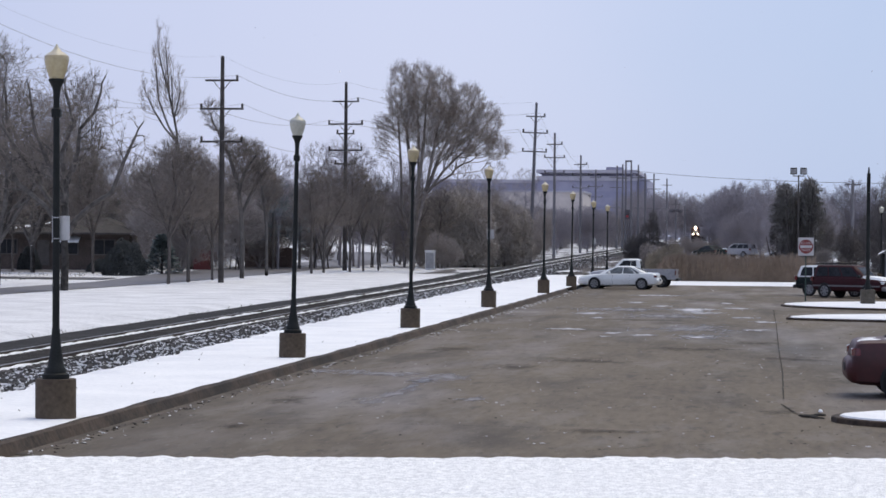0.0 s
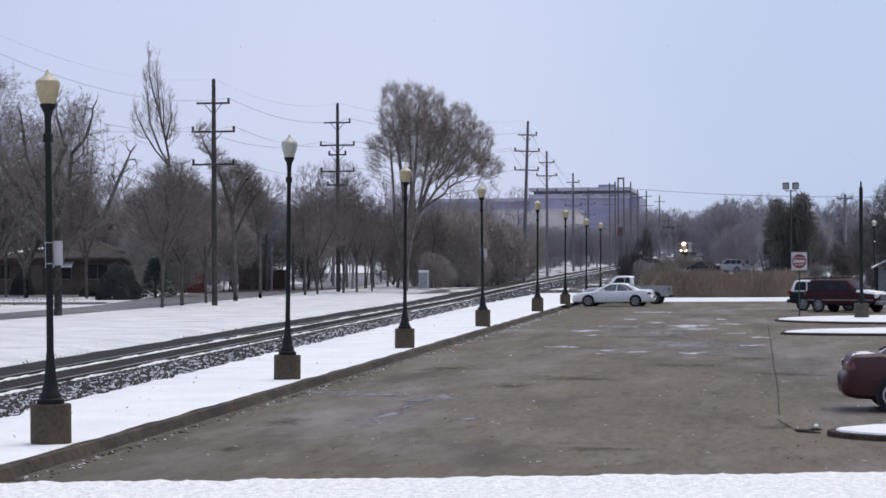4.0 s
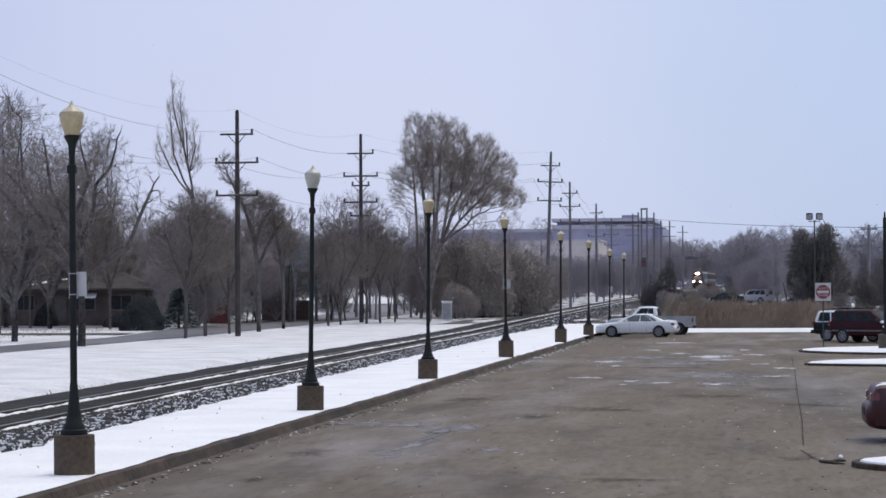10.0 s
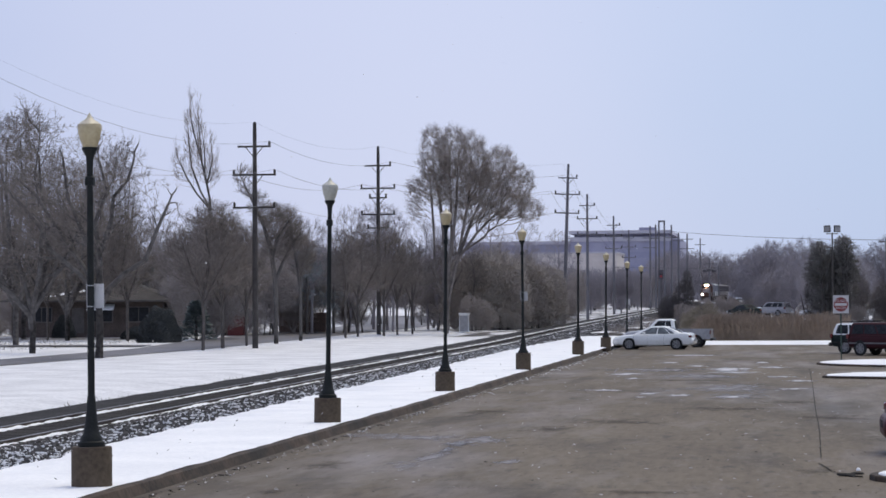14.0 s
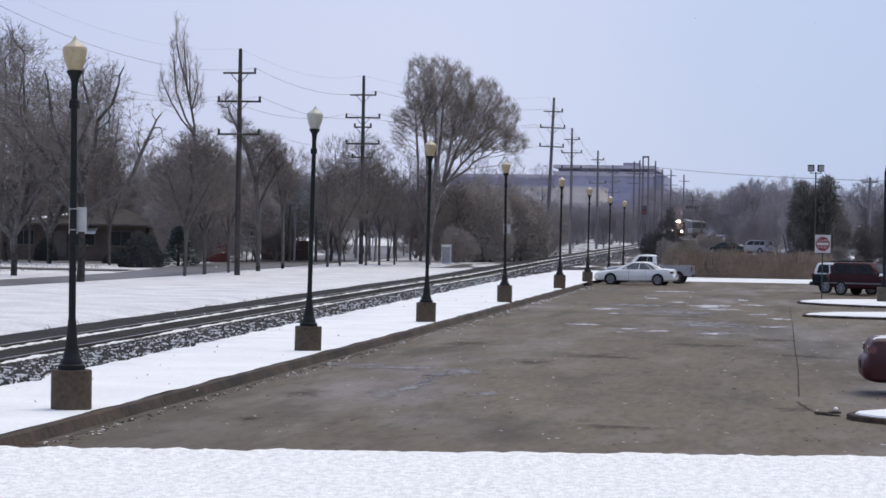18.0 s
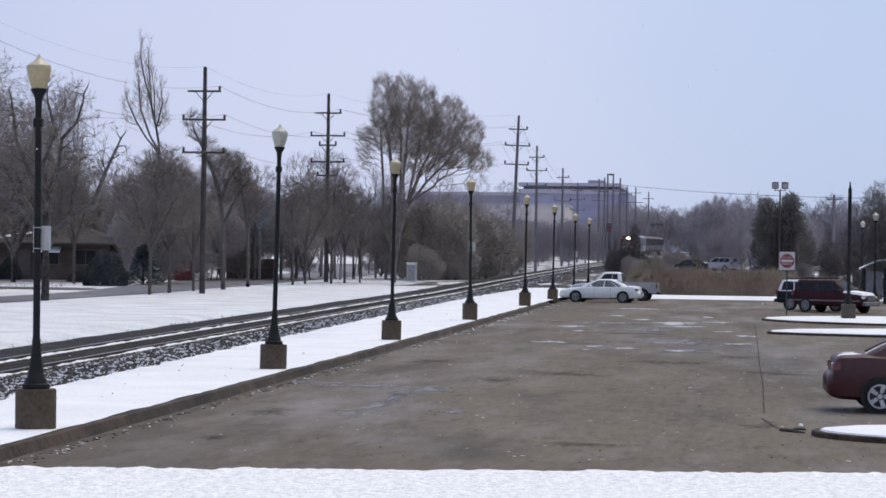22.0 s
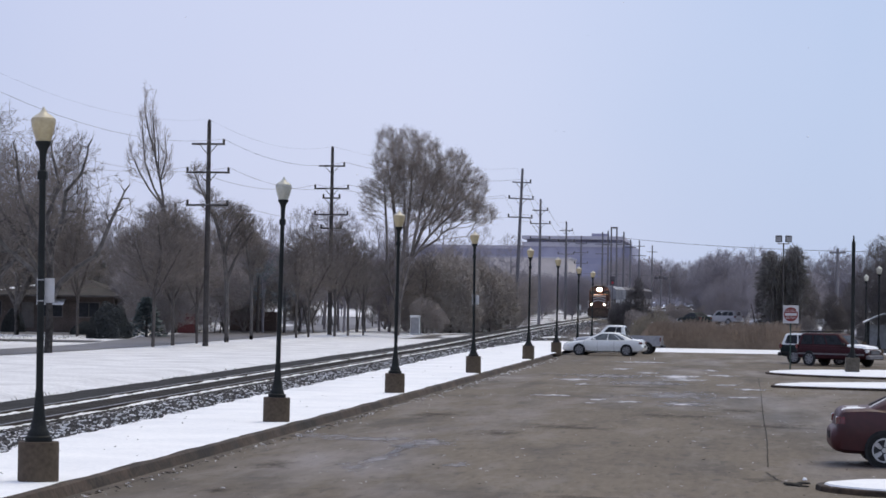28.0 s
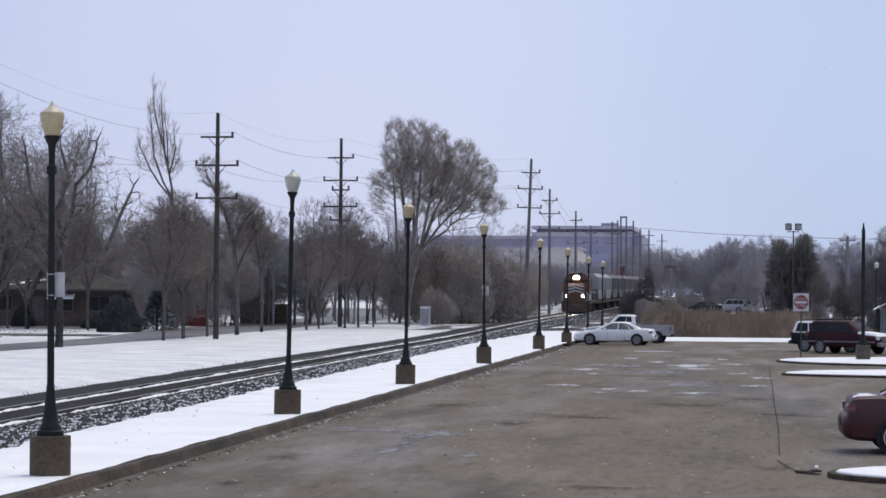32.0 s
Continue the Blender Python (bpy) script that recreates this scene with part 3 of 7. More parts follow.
# pebbles and scraps on the lot
s, rng = Shape(), random.Random(8)
for k in range(170):
    x, y, r = rng.uniform(-9, 8), 32 + 60 * rng.random() ** 1.6, rng.uniform(0.006, 0.018)
    s.lathe([(r, 0.0), (r * 0.9, r * 0.6), (r * 0.3, r)], 5, pose(x, y, 0.008, 0, 0, rng.uniform(0, 90)) @ Matrix.Diagonal((1, rng.uniform(1, 2.5), 0.7, 1)))
solid("lot_grit", s, TAR, "dark pebbles and leaf scraps scattered on asphalt", "grit", "stuff")


# crumbs of snow dropped on the lot
s, rng = Shape(), random.Random(18)
for k in range(320):
    x, y, r = rng.uniform(-9, 7), 32 + 75 * rng.random() ** 1.4, rng.uniform(0.006, 0.02)
    s.lathe([(r, 0.0), (r * 0.9, r * 0.4), (r * 0.3, r * 0.6)], 5, pose(x, y, 0.008, 0, 0, rng.uniform(0, 90)) @ Matrix.Diagonal((rng.uniform(0.6, 1.6), rng.uniform(1, 3), 0.6, 1)))
solid("lot_snow", s, OLD_SNOW, "crumbs of dirty snow scattered on asphalt", "snow crumbs", "stuff")


def crack(points, w):
    pts = []
    for (x0, y0), (x1, y1) in zip(points, points[1:]):
        for i in range(12):
            q = i / 12
            pts.append((x0 + (x1 - x0) * q + 0.022 * noise.noise((x0 * 3 + q * 9, y0, 1)), y0 + (y1 - y0) * q + 0.12 * noise.noise((y0 + q * 7, 2, x0))))
    pts.append(points[-1])
    s = Shape()
    for i, (x, y) in enumerate(pts):
        ww = w * (0.6 + 0.8 * abs(noise.noise((x * 5, y * 5, 2))))
        a, b = pts[max(i - 1, 0)], pts[min(i + 1, len(pts) - 1)]
        d = Vector((b[0] - a[0], b[1] - a[1])).normalized()
        s.v += [(x - d.y * ww, y + d.x * ww, 0.016), (x + d.y * ww, y - d.x * ww, 0.016)]
    s.f = [(2 * i, 2 * i + 1, 2 * i + 3, 2 * i + 2) for i in range(len(pts) - 1)]
    solid("pavement_crack", s, TAR, "dark sealed crack in the asphalt", "crack", group="cracks in the car park")


crack([(1.1, 98), (1.0, 80), (0.85, 62), (0.80, 52), (0.68, 42.9), (1.0, 42.7)], 0.013)
crack([(-9.0, 47.6), (-5.5, 48.6), (-2.0, 48.1), (0.8, 48.4)], 0.010)
crack([(0.9, 57.0), (3.0, 56.6), (5.5, 57.2)], 0.010)
crack([(-8.5, 64.5), (-4.0, 65.5), (0.9, 64.8)], 0.011)
crack([(-8.8, 37.4), (-6.4, 37.0), (-3.6, 37.6)], 0.009)
crack([(0.62, 41.6), (0.82, 39.6), (1.05, 38.6), (1.3, 38.1)], 0.016)
crack([(-2.2, 31.6), (-1.3, 32.6), (-0.4, 33.2)], 0.012)
crack([(-9.2, 58), (-3, 55), (1, 56), (6, 55)], 0.009)
crack([(-4.5, 40.9), (-2.2, 40.2), (0.3, 40.6)], 0.008)
crack([(-7.5, 35.2), (-4.5, 35.6), (-1.8, 35.1), (1.2, 35.4)], 0.012)
crack([(-5.5, 46.2), (-3.4, 46.6), (-1.2, 46.3)], 0.012)
crack([(-4.6, 74), (-1.5, 73.2), (1.2, 74.4), (3.5, 73.8)], 0.014)
crack([(-1.0, 51), (1.5, 50.2), (4, 51)], 0.008)


rng = random.Random(77)
for x, y, r in [(1.02, 38.7, 0.11), (1.12, 38.9, 0.07), (1.22, 39.1, 0.09), (1.18, 38.5, 0.06), (0.92, 39.0, 0.05)]:
    solid("asphalt_chunk", Shape().lathe([(r, 0.0), (r * 0.9, r * 0.35), (r * 0.4, r * 0.5)], 7, pose(x, y, 0.004, rng.uniform(-6, 6), 0, rng.uniform(0, 180)) @ Matrix.Diagonal((1, rng.uniform(1.2, 2.2), 0.8, 1))), TAR, "broken dark chunk of asphalt at the island's tip", "asphalt chunk", group="broken asphalt chunks")
solid("snow_lump", Shape().lathe([(0.035, 0.0), (0.036, 0.015), (0.02, 0.04), (0.006, 0.048)], 8, pose(1.27, 40.0, 0.0, 0, 0, 20) @ Matrix.Diagonal((1, 1.8, 1, 1))), SNOW, "small lump of snow beside the island", "snow lump", smooth=True)


def island(outline, label):
    """A kerbed traffic island with snow on top."""
    root = thing("traffic_island", Matrix(), label, "traffic island", "traffic islands", "structure")
    cx, cy = sum(p[0] for p in outline) / len(outline), sum(p[1] for p in outline) / len(outline)
    inner = [(x + (cx - x) * 0.13 / max(0.3, math.hypot(x - cx, y - cy)), y + (cy - y) * 0.2 / max(0.3, math.hypot(x - cx, y - cy))) for x, y in outline]
    s = Shape().rings([[(x, y, -0.05) for x, y in outline], [(x, y, 0.07) for x, y in outline], [(x + (cx - x) * 0.004, y + (cy - y) * 0.004, 0.09) for x, y in outline]])
    part("kerb_ring", s, KERB, root)
    s = Shape().rings([[(x, y, 0.08) for x, y in inner], [(x + (cx - x) * 0.01, y + (cy - y) * 0.01, 0.115 + 0.012 * noise.noise((x * 3, y * 3, 0))) for x, y in inner]])
    part("snow_cover", s, SNOW, root)


def tongue(x0, y0, x1, ya, yb, n=10):
    """Outline with a rounded tip at (x0, y0), widening to the range ya..yb at x1."""
    up = [(x0 + (x1 - x0) * (q / n) ** 2, y0 + (yb - y0) * math.sin(q / n * math.pi / 2)) for q in range(n + 1)]
    low = [(x0 + (x1 - x0) * (q / n) ** 2, y0 + (ya - y0) * math.sin(q / n * math.pi / 2)) for q in range(1, n + 1)]
    return low[::-1] + up


island(tongue(1.38, 38.0, 9, 35.6, 40.4), "snow-topped traffic island with a stained concrete kerb")
island(tongue(1.45, 87.0, 14, 84.5, 93.5), "snow-topped traffic island with a stained concrete kerb")
island(tongue(1.5, 105.0, 14, 98.5, 112.5), "snow-topped traffic island carrying a no-entry sign")

island(tongue(8.3, 121.5, 16, 118.5, 124.5), "snowy kerbed strip beside the bus shelter")

# snow strip and street beyond the far end of the lot
strips("far_verge", lambda y: [-11.5, -8, -4, 0, 4, 9, 9.4], [150.8, 151.2, 153, 156, 160, 175], lambda x, y: -0.02 if y < 151 or x > 9.1 else 0.13 + lift(y), SNOW, "snowy bank at the end of the car park", "snow")
strips("street", lambda y: [float(np.interp(y, [0, 120, 150, 178], [-40.4, -40.4, -41.2, -45.2])), float(np.interp(y, [0, 125, 150], [-36.7, -36.5, -35.9]))], [0, 60, 100, 140, 170, 200, 230, 260, 300, 400, 600], lambda x, y: lift(y) + 0.02, ROAD, "damp grey residential street beyond the trees", "street", smooth=False)
strips("cross_street", lambda y: [-80, -60, -46, -36.0], [246, 270, 300, 326], lambda x, y: lift(y) + 0.035, ROAD, "damp grey cross street in the distance", "street", smooth=False)
strips("driveway", lambda y: [-54.0, -50.0, -46.5, -42.2], [146, 148, 150.5], lambda x, y: lift(y) + 0.055, ROAD, "damp dark driveway across the snowy lawn", "driveway", smooth=False)
strips("weedy_field", lambda y: [smooth_track_x(y) + 2.9, -12, -8, -4, 0, 6, 12, 25, 60], [176, 182, 190, 200, 215, 235, 260, 300, 360, 440, 560, 700], lambda x, y: lift(y) - 0.05 + 0.06 * noise.noise((x * 0.3, y * 0.1, 1)), FIELD, "rough brown weedy ground with patches of snow", "field")
strips("track_side", lambda y: [-27 if y < 230 else -35.5, -25.5, -23.5, smooth_track_x(y) - 2.8], [178, 184, 190, 200, 215, 235, 260, 300, 360, 440, 560, 700], lambda x, y: lift(y) + 0.04, SNOWY_FIELD, "rough brown ground with broad patches of snow", "field")
strips("far_lot", lambda y: [-8.4, -8.0, 30, 30.4], [226, 226.5, 282, 283], lambda x, y: 0.2 if x < -8.2 or x > 30.2 or y < 226.2 or y > 282.5 else 1.0, SNOW_FIELD, "raised snowy parking area beyond the reeds", "parking area", smooth=False)
SNOW_PATCH = surf("patchy_thin_snow", (0.62, 0.62, 0.64), (0.85, 0.85, 0.87), 0.8, 0.6, 6.0, 0.4, world_space=True)
soft_rim(SNOW_PATCH, 1.0, 0.5, 0.4)
for k, (x, y, rx, ry) in enumerate([(-29.0, 256, 3.0, 9), (-26.0, 266, 2.0, 6), (-31.0, 296, 3.0, 10), (-25.5, 312, 1.6, 8), (-29.0, 332, 4.0, 9), (-25.0, 345, 2.0, 9), (-29.5, 372, 4.0, 10), (-24.6, 238, 1.6, 7), (-14.8, 190, 1.2, 7), (-13.5, 214, 1.4, 9), (-14.5, 250, 1.2, 10), (-12.0, 186, 1.5, 4)]):
    ring = blob(x, y, rx, ry, 60 + k, 60)
    s = Shape().add([(x, y, lift(y) + 0.10)] + [(px, py, lift(py) + 0.10) for px, py in ring], [(0, 1 + i, 1 + (i + 1) % 60) for i in range(60)])
    solid("snow_patch", s, SNOW_PATCH, "ragged patch of thin snow on rough ground", "snow", "structure", "snow patches").data.attributes.new("edge", "FLOAT", "POINT").data.foreach_set("value", [0.0] + [1.0] * 60)
strips("side_street", lambda y: [-110, -46.4], [168, 171, 175.5], lambda x, y: lift(y) + 0.03, ROAD, "damp grey side street between the houses", "street", smooth=False)

# ---- railway ----
def along(name, profile, ys, material, label, category):
    """A strip along the track; profile: (offset, height under the rail top)."""
    s = Shape()
    n = len(profile)
    for y in ys:
        c, z = smooth_track_x(y), bed(y)
        s.v += [(c + o + ((0.22 if o < -2.6 else 0.06) * noise.noise((o * 3, y * 0.7, 1)) if h < -0.1 else 0), y, z + h) for o, h in profile]
    s.f = [(a * n + i, a * n + i + 1, (a + 1) * n + i + 1, (a + 1) * n + i) for a in range(len(ys) - 1) for i in range(n - 1)]
    return solid(name, s, material, label, category, "structure")


far_ys = [-20 + 2 * k for k in range(190)] + [360 + 10 * k for k in range(60)]
along("ballast_bed", [(-3.75, -0.62), (-3.25, -0.29), (-2.75, -0.12), (-0.72, -0.09), (0.72, -0.09), (1.3, -0.11), (2.0, -0.24), (2.75, -0.50)], far_ys, BALLAST, "dark crushed-stone ballast bed of the railway", "ballast")
for side in (-0.7525, 0.7525):
    along("rail", [(side - 0.07, -0.17), (side - 0.01, -0.15), (side - 0.01, -0.04), (side - 0.036, -0.03), (side - 0.036, -0.004)], far_ys, RUST, "rusty web of a steel rail", "rail")
    along("rail", [(side - 0.036, -0.004), (side - 0.03, 0), (side + 0.03, 0), (side + 0.036, -0.004)], far_ys, STEEL, "polished head of a steel rail", "rail")
    along("rail", [(side + 0.036, -0.004), (side + 0.036, -0.03), (side + 0.01, -0.04), (side + 0.01, -0.15), (side + 0.07, -0.17)], far_ys, RUST, "rusty web of a steel rail", "rail")
# uneven broken snow line on the rails' near side, fitted to the camera's view
s = Shape()
ys = [25 + 0.16 * k for k in range(900)] + [169 + 0.8 * k for k in range(240)]
for side, lot in ((-0.7525, 0.105), (0.7525, 0.10)):
    k0 = len(s.v)
    for y in ys:
        h = min(0.135, max(0.0, lot + 0.035 * noise.noise((y * 0.6, side, 0)) + 0.032 * noise.noise((y * 1.6, side, 3)) + 0.014 * noise.noise((y * 6.0, side, 5))))
        c, z = smooth_track_x(y) + side + 0.036, bed(y) - 0.155
        w = 0.02 + 0.9 * h + 0.02 * noise.noise((y * 3.0, side, 9))
        s.v += [(c, y, z + h), (c + w * 0.5, y, z + h * 0.75), (c + w, y, z - 0.01)]
    s.f += [(k0 + q * 3 + i, k0 + q * 3 + i + 1, k0 + (q + 1) * 3 + i + 1, k0 + (q + 1) * 3 + i) for q in range(len(ys) - 1) for i in range(2)]
solid("rail_snow", s, SNOW, "thin lines of snow beside the rails", "snow", "stuff")
# ties, near ones apart
tie_mesh = Shape().bevel_box(-1.3, 1.3, -0.11, 0.11, -0.1, 0.0, 0.012).mesh("tie", TIE)
ties = thing("track_ties", Matrix(), "row of dark wooden railway ties half sunk in ballast", "railway ties", "", "structure")
for k in range(300):
    y = 30 + 0.54 * k
    part("tie", tie_mesh, None, ties, at=pose(smooth_track_x(y), y, bed(y) - 0.082, 0, 0, -1.2))
# loose stones and snow caught between them on the shoulder
s, t = Shape(), Shape()
rng = random.Random(12)
for k in range(16000):
    y = 33 + 120 * rng.random() ** 1.5
    o = rng.uniform(0.95, 2.75)
    h = float(np.interp(o, [-3.6, -3.05, 1.3, 2.0, 2.75], [-0.28, -0.12, -0.11, -0.24, -0.50]))
    r = rng.uniform(0.02, 0.05)
    m = pose(smooth_track_x(y) + o, y, bed(y) + h + r * 0.2, rng.uniform(0, 360), rng.uniform(0, 360), rng.uniform(0, 360))
    if rng.random() < (0.34 if 1.1 < o < 2.4 else 0.08):
        m = pose(smooth_track_x(y) + o, y, bed(y) + h + 0.02, 0, 0, rng.uniform(-50, 10))
        t.lathe([(r * 0.36, -0.02), (r * 0.4, 0.005), (r * 0.15, 0.015)], 5, m @ Matrix.Diagonal((rng.uniform(0.4, 0.9), rng.uniform(1.5, 7.0), 1, 1)))
    else:
        s.lathe([(r * 0.6, -r * 0.6), (r, 0), (r * 0.6, r * 0.7)], 5, m)
for k in range(7000):
    y = 140 + 150 * rng.random() ** 1.3
    o = rng.uniform(0.95, 3.4)
    h = float(np.interp(o, [1.3, 2.0, 2.75, 3.4], [-0.11, -0.24, -0.40, -0.44]))
    r = rng.uniform(0.05, 0.11)
    m = pose(smooth_track_x(y) + o, y, bed(y) + h, 0, 0, rng.uniform(0, 360))
    if rng.random() < 0.2:
        t.lathe([(r * 0.6, -0.02), (r * 0.7, 0.02), (r * 0.3, 0.05)], 5, m @ Matrix.Diagonal((rng.uniform(0.5, 1.2), rng.uniform(1.0, 3.0), 1, 1)))
    else:
        s.lathe([(r * 0.6, -r * 0.6), (r, 0), (r * 0.6, r * 0.7)], 5, m)
solid("ballast_stones", s, STONE, "loose grey ballast stones on the track shoulder", "stones", "stuff")
solid("ballast_snow", t, SNOW_FLECK, "flecks of snow caught between ballast stones", "snow", "stuff")

# ---- lamp posts ----
LAMPS = [(-10.30, 33.2, 0.20, -0.3, 1), (-10.29, 51.1, 0.17, 0.85, 0), (-10.29, 69.4, 0.20, 0.6, 0), (-10.31, 91.0, 0.28, -0.3, 1), (-10.35, 116.2, 0.30, 0.35, 0), (-10.29, 133.9, 0.20, 0.5, 0), (-10.27, 152.0, 0.0, 0.4, 1), (-10.42, 170.0, 0.0, 0.3, 0)]


def sign_plate(root, z):
    plate = part("sign_plate", Shape().bevel_box(-0.085, 0.19, 0.062, 0.070, z, z + 0.37, 0.004), SIGN_WHITE, root, "blank whitish metal sign plate")
    part("band", Shape().lathe([(0.060, z + 0.02), (0.060, z + 0.035)], 12), GREY, plate)
    part("band", Shape().lathe([(0.060, z + 0.335), (0.060, z + 0.35)], 12), GREY, plate)


def lamp_post(x, y, z, lean, signed, label, low=GLOBE_LOW, cap=GLOBE_TOP):
    root = thing("street_lamp", pose(x, y, z, 0, lean), label, "street lamp", "lamp posts along the car park")
    part("pedestal", Shape().lathe([(0.305, -0.25), (0.305, 0.57), (0.295, 0.59)], 24), PEDESTAL, root, "brown weathered round concrete base", True)
    part("post_base", Shape().lathe([(0.205, 0.59), (0.205, 0.66), (0.165, 0.68), (0.16, 0.73), (0.13, 0.77), (0.105, 0.9), (0.085, 1.05), (0.066, 1.25), (0.063, 1.33), (0.056, 1.35)], 16), IRON, root, "", True)
    part("post", Shape().lathe([(0.055, 1.35), (0.053, 3.0), (0.048, 4.8)], 12), IRON, root, "black painted iron post", True)
    part("clamp", Shape().bevel_box(-0.068, 0.068, -0.068, 0.068, 4.52, 4.66, 0.02), IRON, root)
    part("fitter", Shape().lathe([(0.05, 4.8), (0.055, 4.9), (0.065, 4.97), (0.105, 5.04), (0.122, 5.07), (0.122, 5.095), (0.10, 5.10)], 16), IRON, root, "", True)
    globe = part("globe", Shape().lathe([(0.104, 5.10), (0.135, 5.18), (0.163, 5.27), (0.181, 5.36), (0.186, 5.41), (0.176, 5.445)], 20), low, root, "frosted acorn-shaped lamp glass", True)
    part("globe_cap", Shape().lathe([(0.176, 5.445), (0.13, 5.485), (0.075, 5.515), (0.05, 5.545), (0.03, 5.575), (0.008, 5.62)], 20), cap, globe, "pale lamp cap with pointed finial", True)
    if signed:
        sign_plate(root, 2.67)
    return root


for x, y, z, lean, signed in LAMPS:
    lamp_post(x, y, z, lean, signed, "black iron lamp post with acorn globe on concrete base" + (" and sign" if signed else ""), *((GLOBE_PALE, GLOBE_PALE) if y == 51.1 else ()))
for x, y in [(9.8, 172.0), (8.70, 139.3), (8.15, 114.0)]:
    lamp_post(x, y, 0.05, 0, 0, "black iron lamp post with pale acorn globe near the shelter", GLOBE_PALE, GLOBE_PALE)

# dark post on the island, its lantern missing
root = thing("sign_post", pose(5.5, 107.0, 0.1), "tall black iron post on square concrete base on snowy island", "post")
part("pedestal", Shape().bevel_box(-0.32, 0.32, -0.32, 0.32, -0.05, 0.66, 0.02), CONCRETE, root, "stained concrete base")
part("post_base", Shape().lathe([(0.15, 0.66), (0.13, 0.8), (0.09, 1.1), (0.085, 1.2)], 12), IRON, root)
part("post", Shape().lathe([(0.085, 1.2), (0.085, 6.0), (0.05, 6.05), (0.03, 6.3), (0.01, 6.32)], 12), IRON, root)

# no-entry sign
root = thing("no_entry_sign", pose(2.75, 110.6, 0.1), "square white sign with red disc on a thin green post", "traffic sign")
part("post", Shape().box(-0.03, 0.03, 0.0, 0.05, -0.1, 2.3), surf("green_post", (0.02, 0.045, 0.035), (0.04, 0.07, 0.055), 0.6), root)
plate = part("plate", Shape().bevel_box(-0.37, 0.37, -0.012, 0.0, 2.18, 3.04, 0.004), SIGN_WHITE, root)
part("disc", Shape().lathe([(0.34, 0.0), (0.34, 0.006)], 32, pose(0, -0.013, 2.61, 90)), SIGN_RED, plate, "red disc")
part("bar", Shape().box(-0.28, 0.28, -0.026, -0.020, 2.55, 2.67), SIGN_WHITE, plate, "white bar")


def text(body, size, m, material, parent):
    cu = bpy.data.curves.new("lettering", "FONT")
    cu.body, cu.size, cu.align_x, cu.align_y = body, size, "CENTER", "CENTER"
    tmp = bpy.data.objects.new("lettering", cu)
    me = bpy.data.meshes.new_from_object(tmp)
    me.materials.append(material)
    ob = new("lettering", me)
    ob.parent, ob.matrix_basis = parent, m
    return ob


text("DO NOT", 0.155, pose(0, -0.022, 2.775, 90), SIGN_WHITE, plate)
text("ENTER", 0.155, pose(0, -0.022, 2.445, 90), SIGN_WHITE, plate)

# floodlight mast
root = thing("floodlight_mast", pose(3.75, 175, 0.1), "tall thin mast with two square floodlights", "floodlight")
part("mast", Shape().lathe([(0.08, -0.2), (0.05, 7.9)], 10), POLE, root)
part("bracket", Shape().box(-0.45, 0.45, -0.03, 0.03, 7.78, 7.86), GREY, root)
for q in (-1, 1):
    lamp = part("floodlight", Shape().bevel_box(-0.24, 0.24, -0.12, 0.12, 0, 0.50, 0.03), PLASTIC, root, "square floodlight housing", at=pose(q * 0.36, 0, 7.95, 8, 0, q * 12))
    part("lens", Shape().box(-0.2, 0.2, -0.135, -0.122, 0.06, 0.44), GREY, lamp)
    part("yoke", Shape().box(q * 0.36 - 0.03, q * 0.36 + 0.03, -0.03, 0.03, 7.86, 7.97), GREY, root)


# ---- utility poles and their wires ----
POLES = [(-33.0, 78, 14.7, 0), (-33.15, 141.5, 14.42, 0), (-33.1, 186, 15.85, 1), (-21.25, 223, 16.4, 0), (-23.2, 274, 15.8, 0), (-24.5, 335, 15.4, 0), (-26.6, 400, 15.3, 0)]
hooks = []
for k, (x, y, top, extra) in enumerate(POLES):
    # Poles past 210 m take the wood paled for haze.
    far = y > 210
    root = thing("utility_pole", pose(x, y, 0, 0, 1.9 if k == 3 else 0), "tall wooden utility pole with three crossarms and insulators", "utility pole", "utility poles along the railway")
    wood = POLE_HAZED if far else POLE
    part("pole", Shape().lathe([(0.19, lift(y) - 0.5), (0.16, top * 0.6), (0.12, top - 0.1), (0.06, top)], 10), wood, root)
    spots = []
    grown = (1.125 if k < 2 else 1.17) if k < 3 else 1.0
    for i, (dz, w) in enumerate([(1.4 * grown, 0.95 * grown), (3.0 * grown, 1.25 * grown), (4.85 * grown, 1.22 * grown)] + ([(4.3, 0.75), (6.8, 0.9)] if extra else [])):
        z = top - dz
        arm = part("crossarm", Shape().box(-w, w, -0.2, -0.08, -0.06, 0.06), wood, root, at=pose(0, 0, z))
        for q in (-1, 1):
            if i in (0, 1, 3):
                part("brace", Shape().tube([(q * 0.07, -0.14, z - 0.62), (q * 0.55, -0.14, z - 0.06)], 0.025, 4), wood, root)
            if not (i == 0 and q < 0):
                part("insulator", Shape().lathe([(0.05, 0.06), (0.08, 0.12), (0.08, 0.30), (0.04, 0.34)], 8, pose(q * (w - 0.08), -0.14, 0)), POLE, arm)
            if i < 3:
                spots.append(Vector((x + q * (w - 0.08), y - 0.14, z + 0.33)))
    spots.append(Vector((x, y, top)))
    hooks.append(spots)
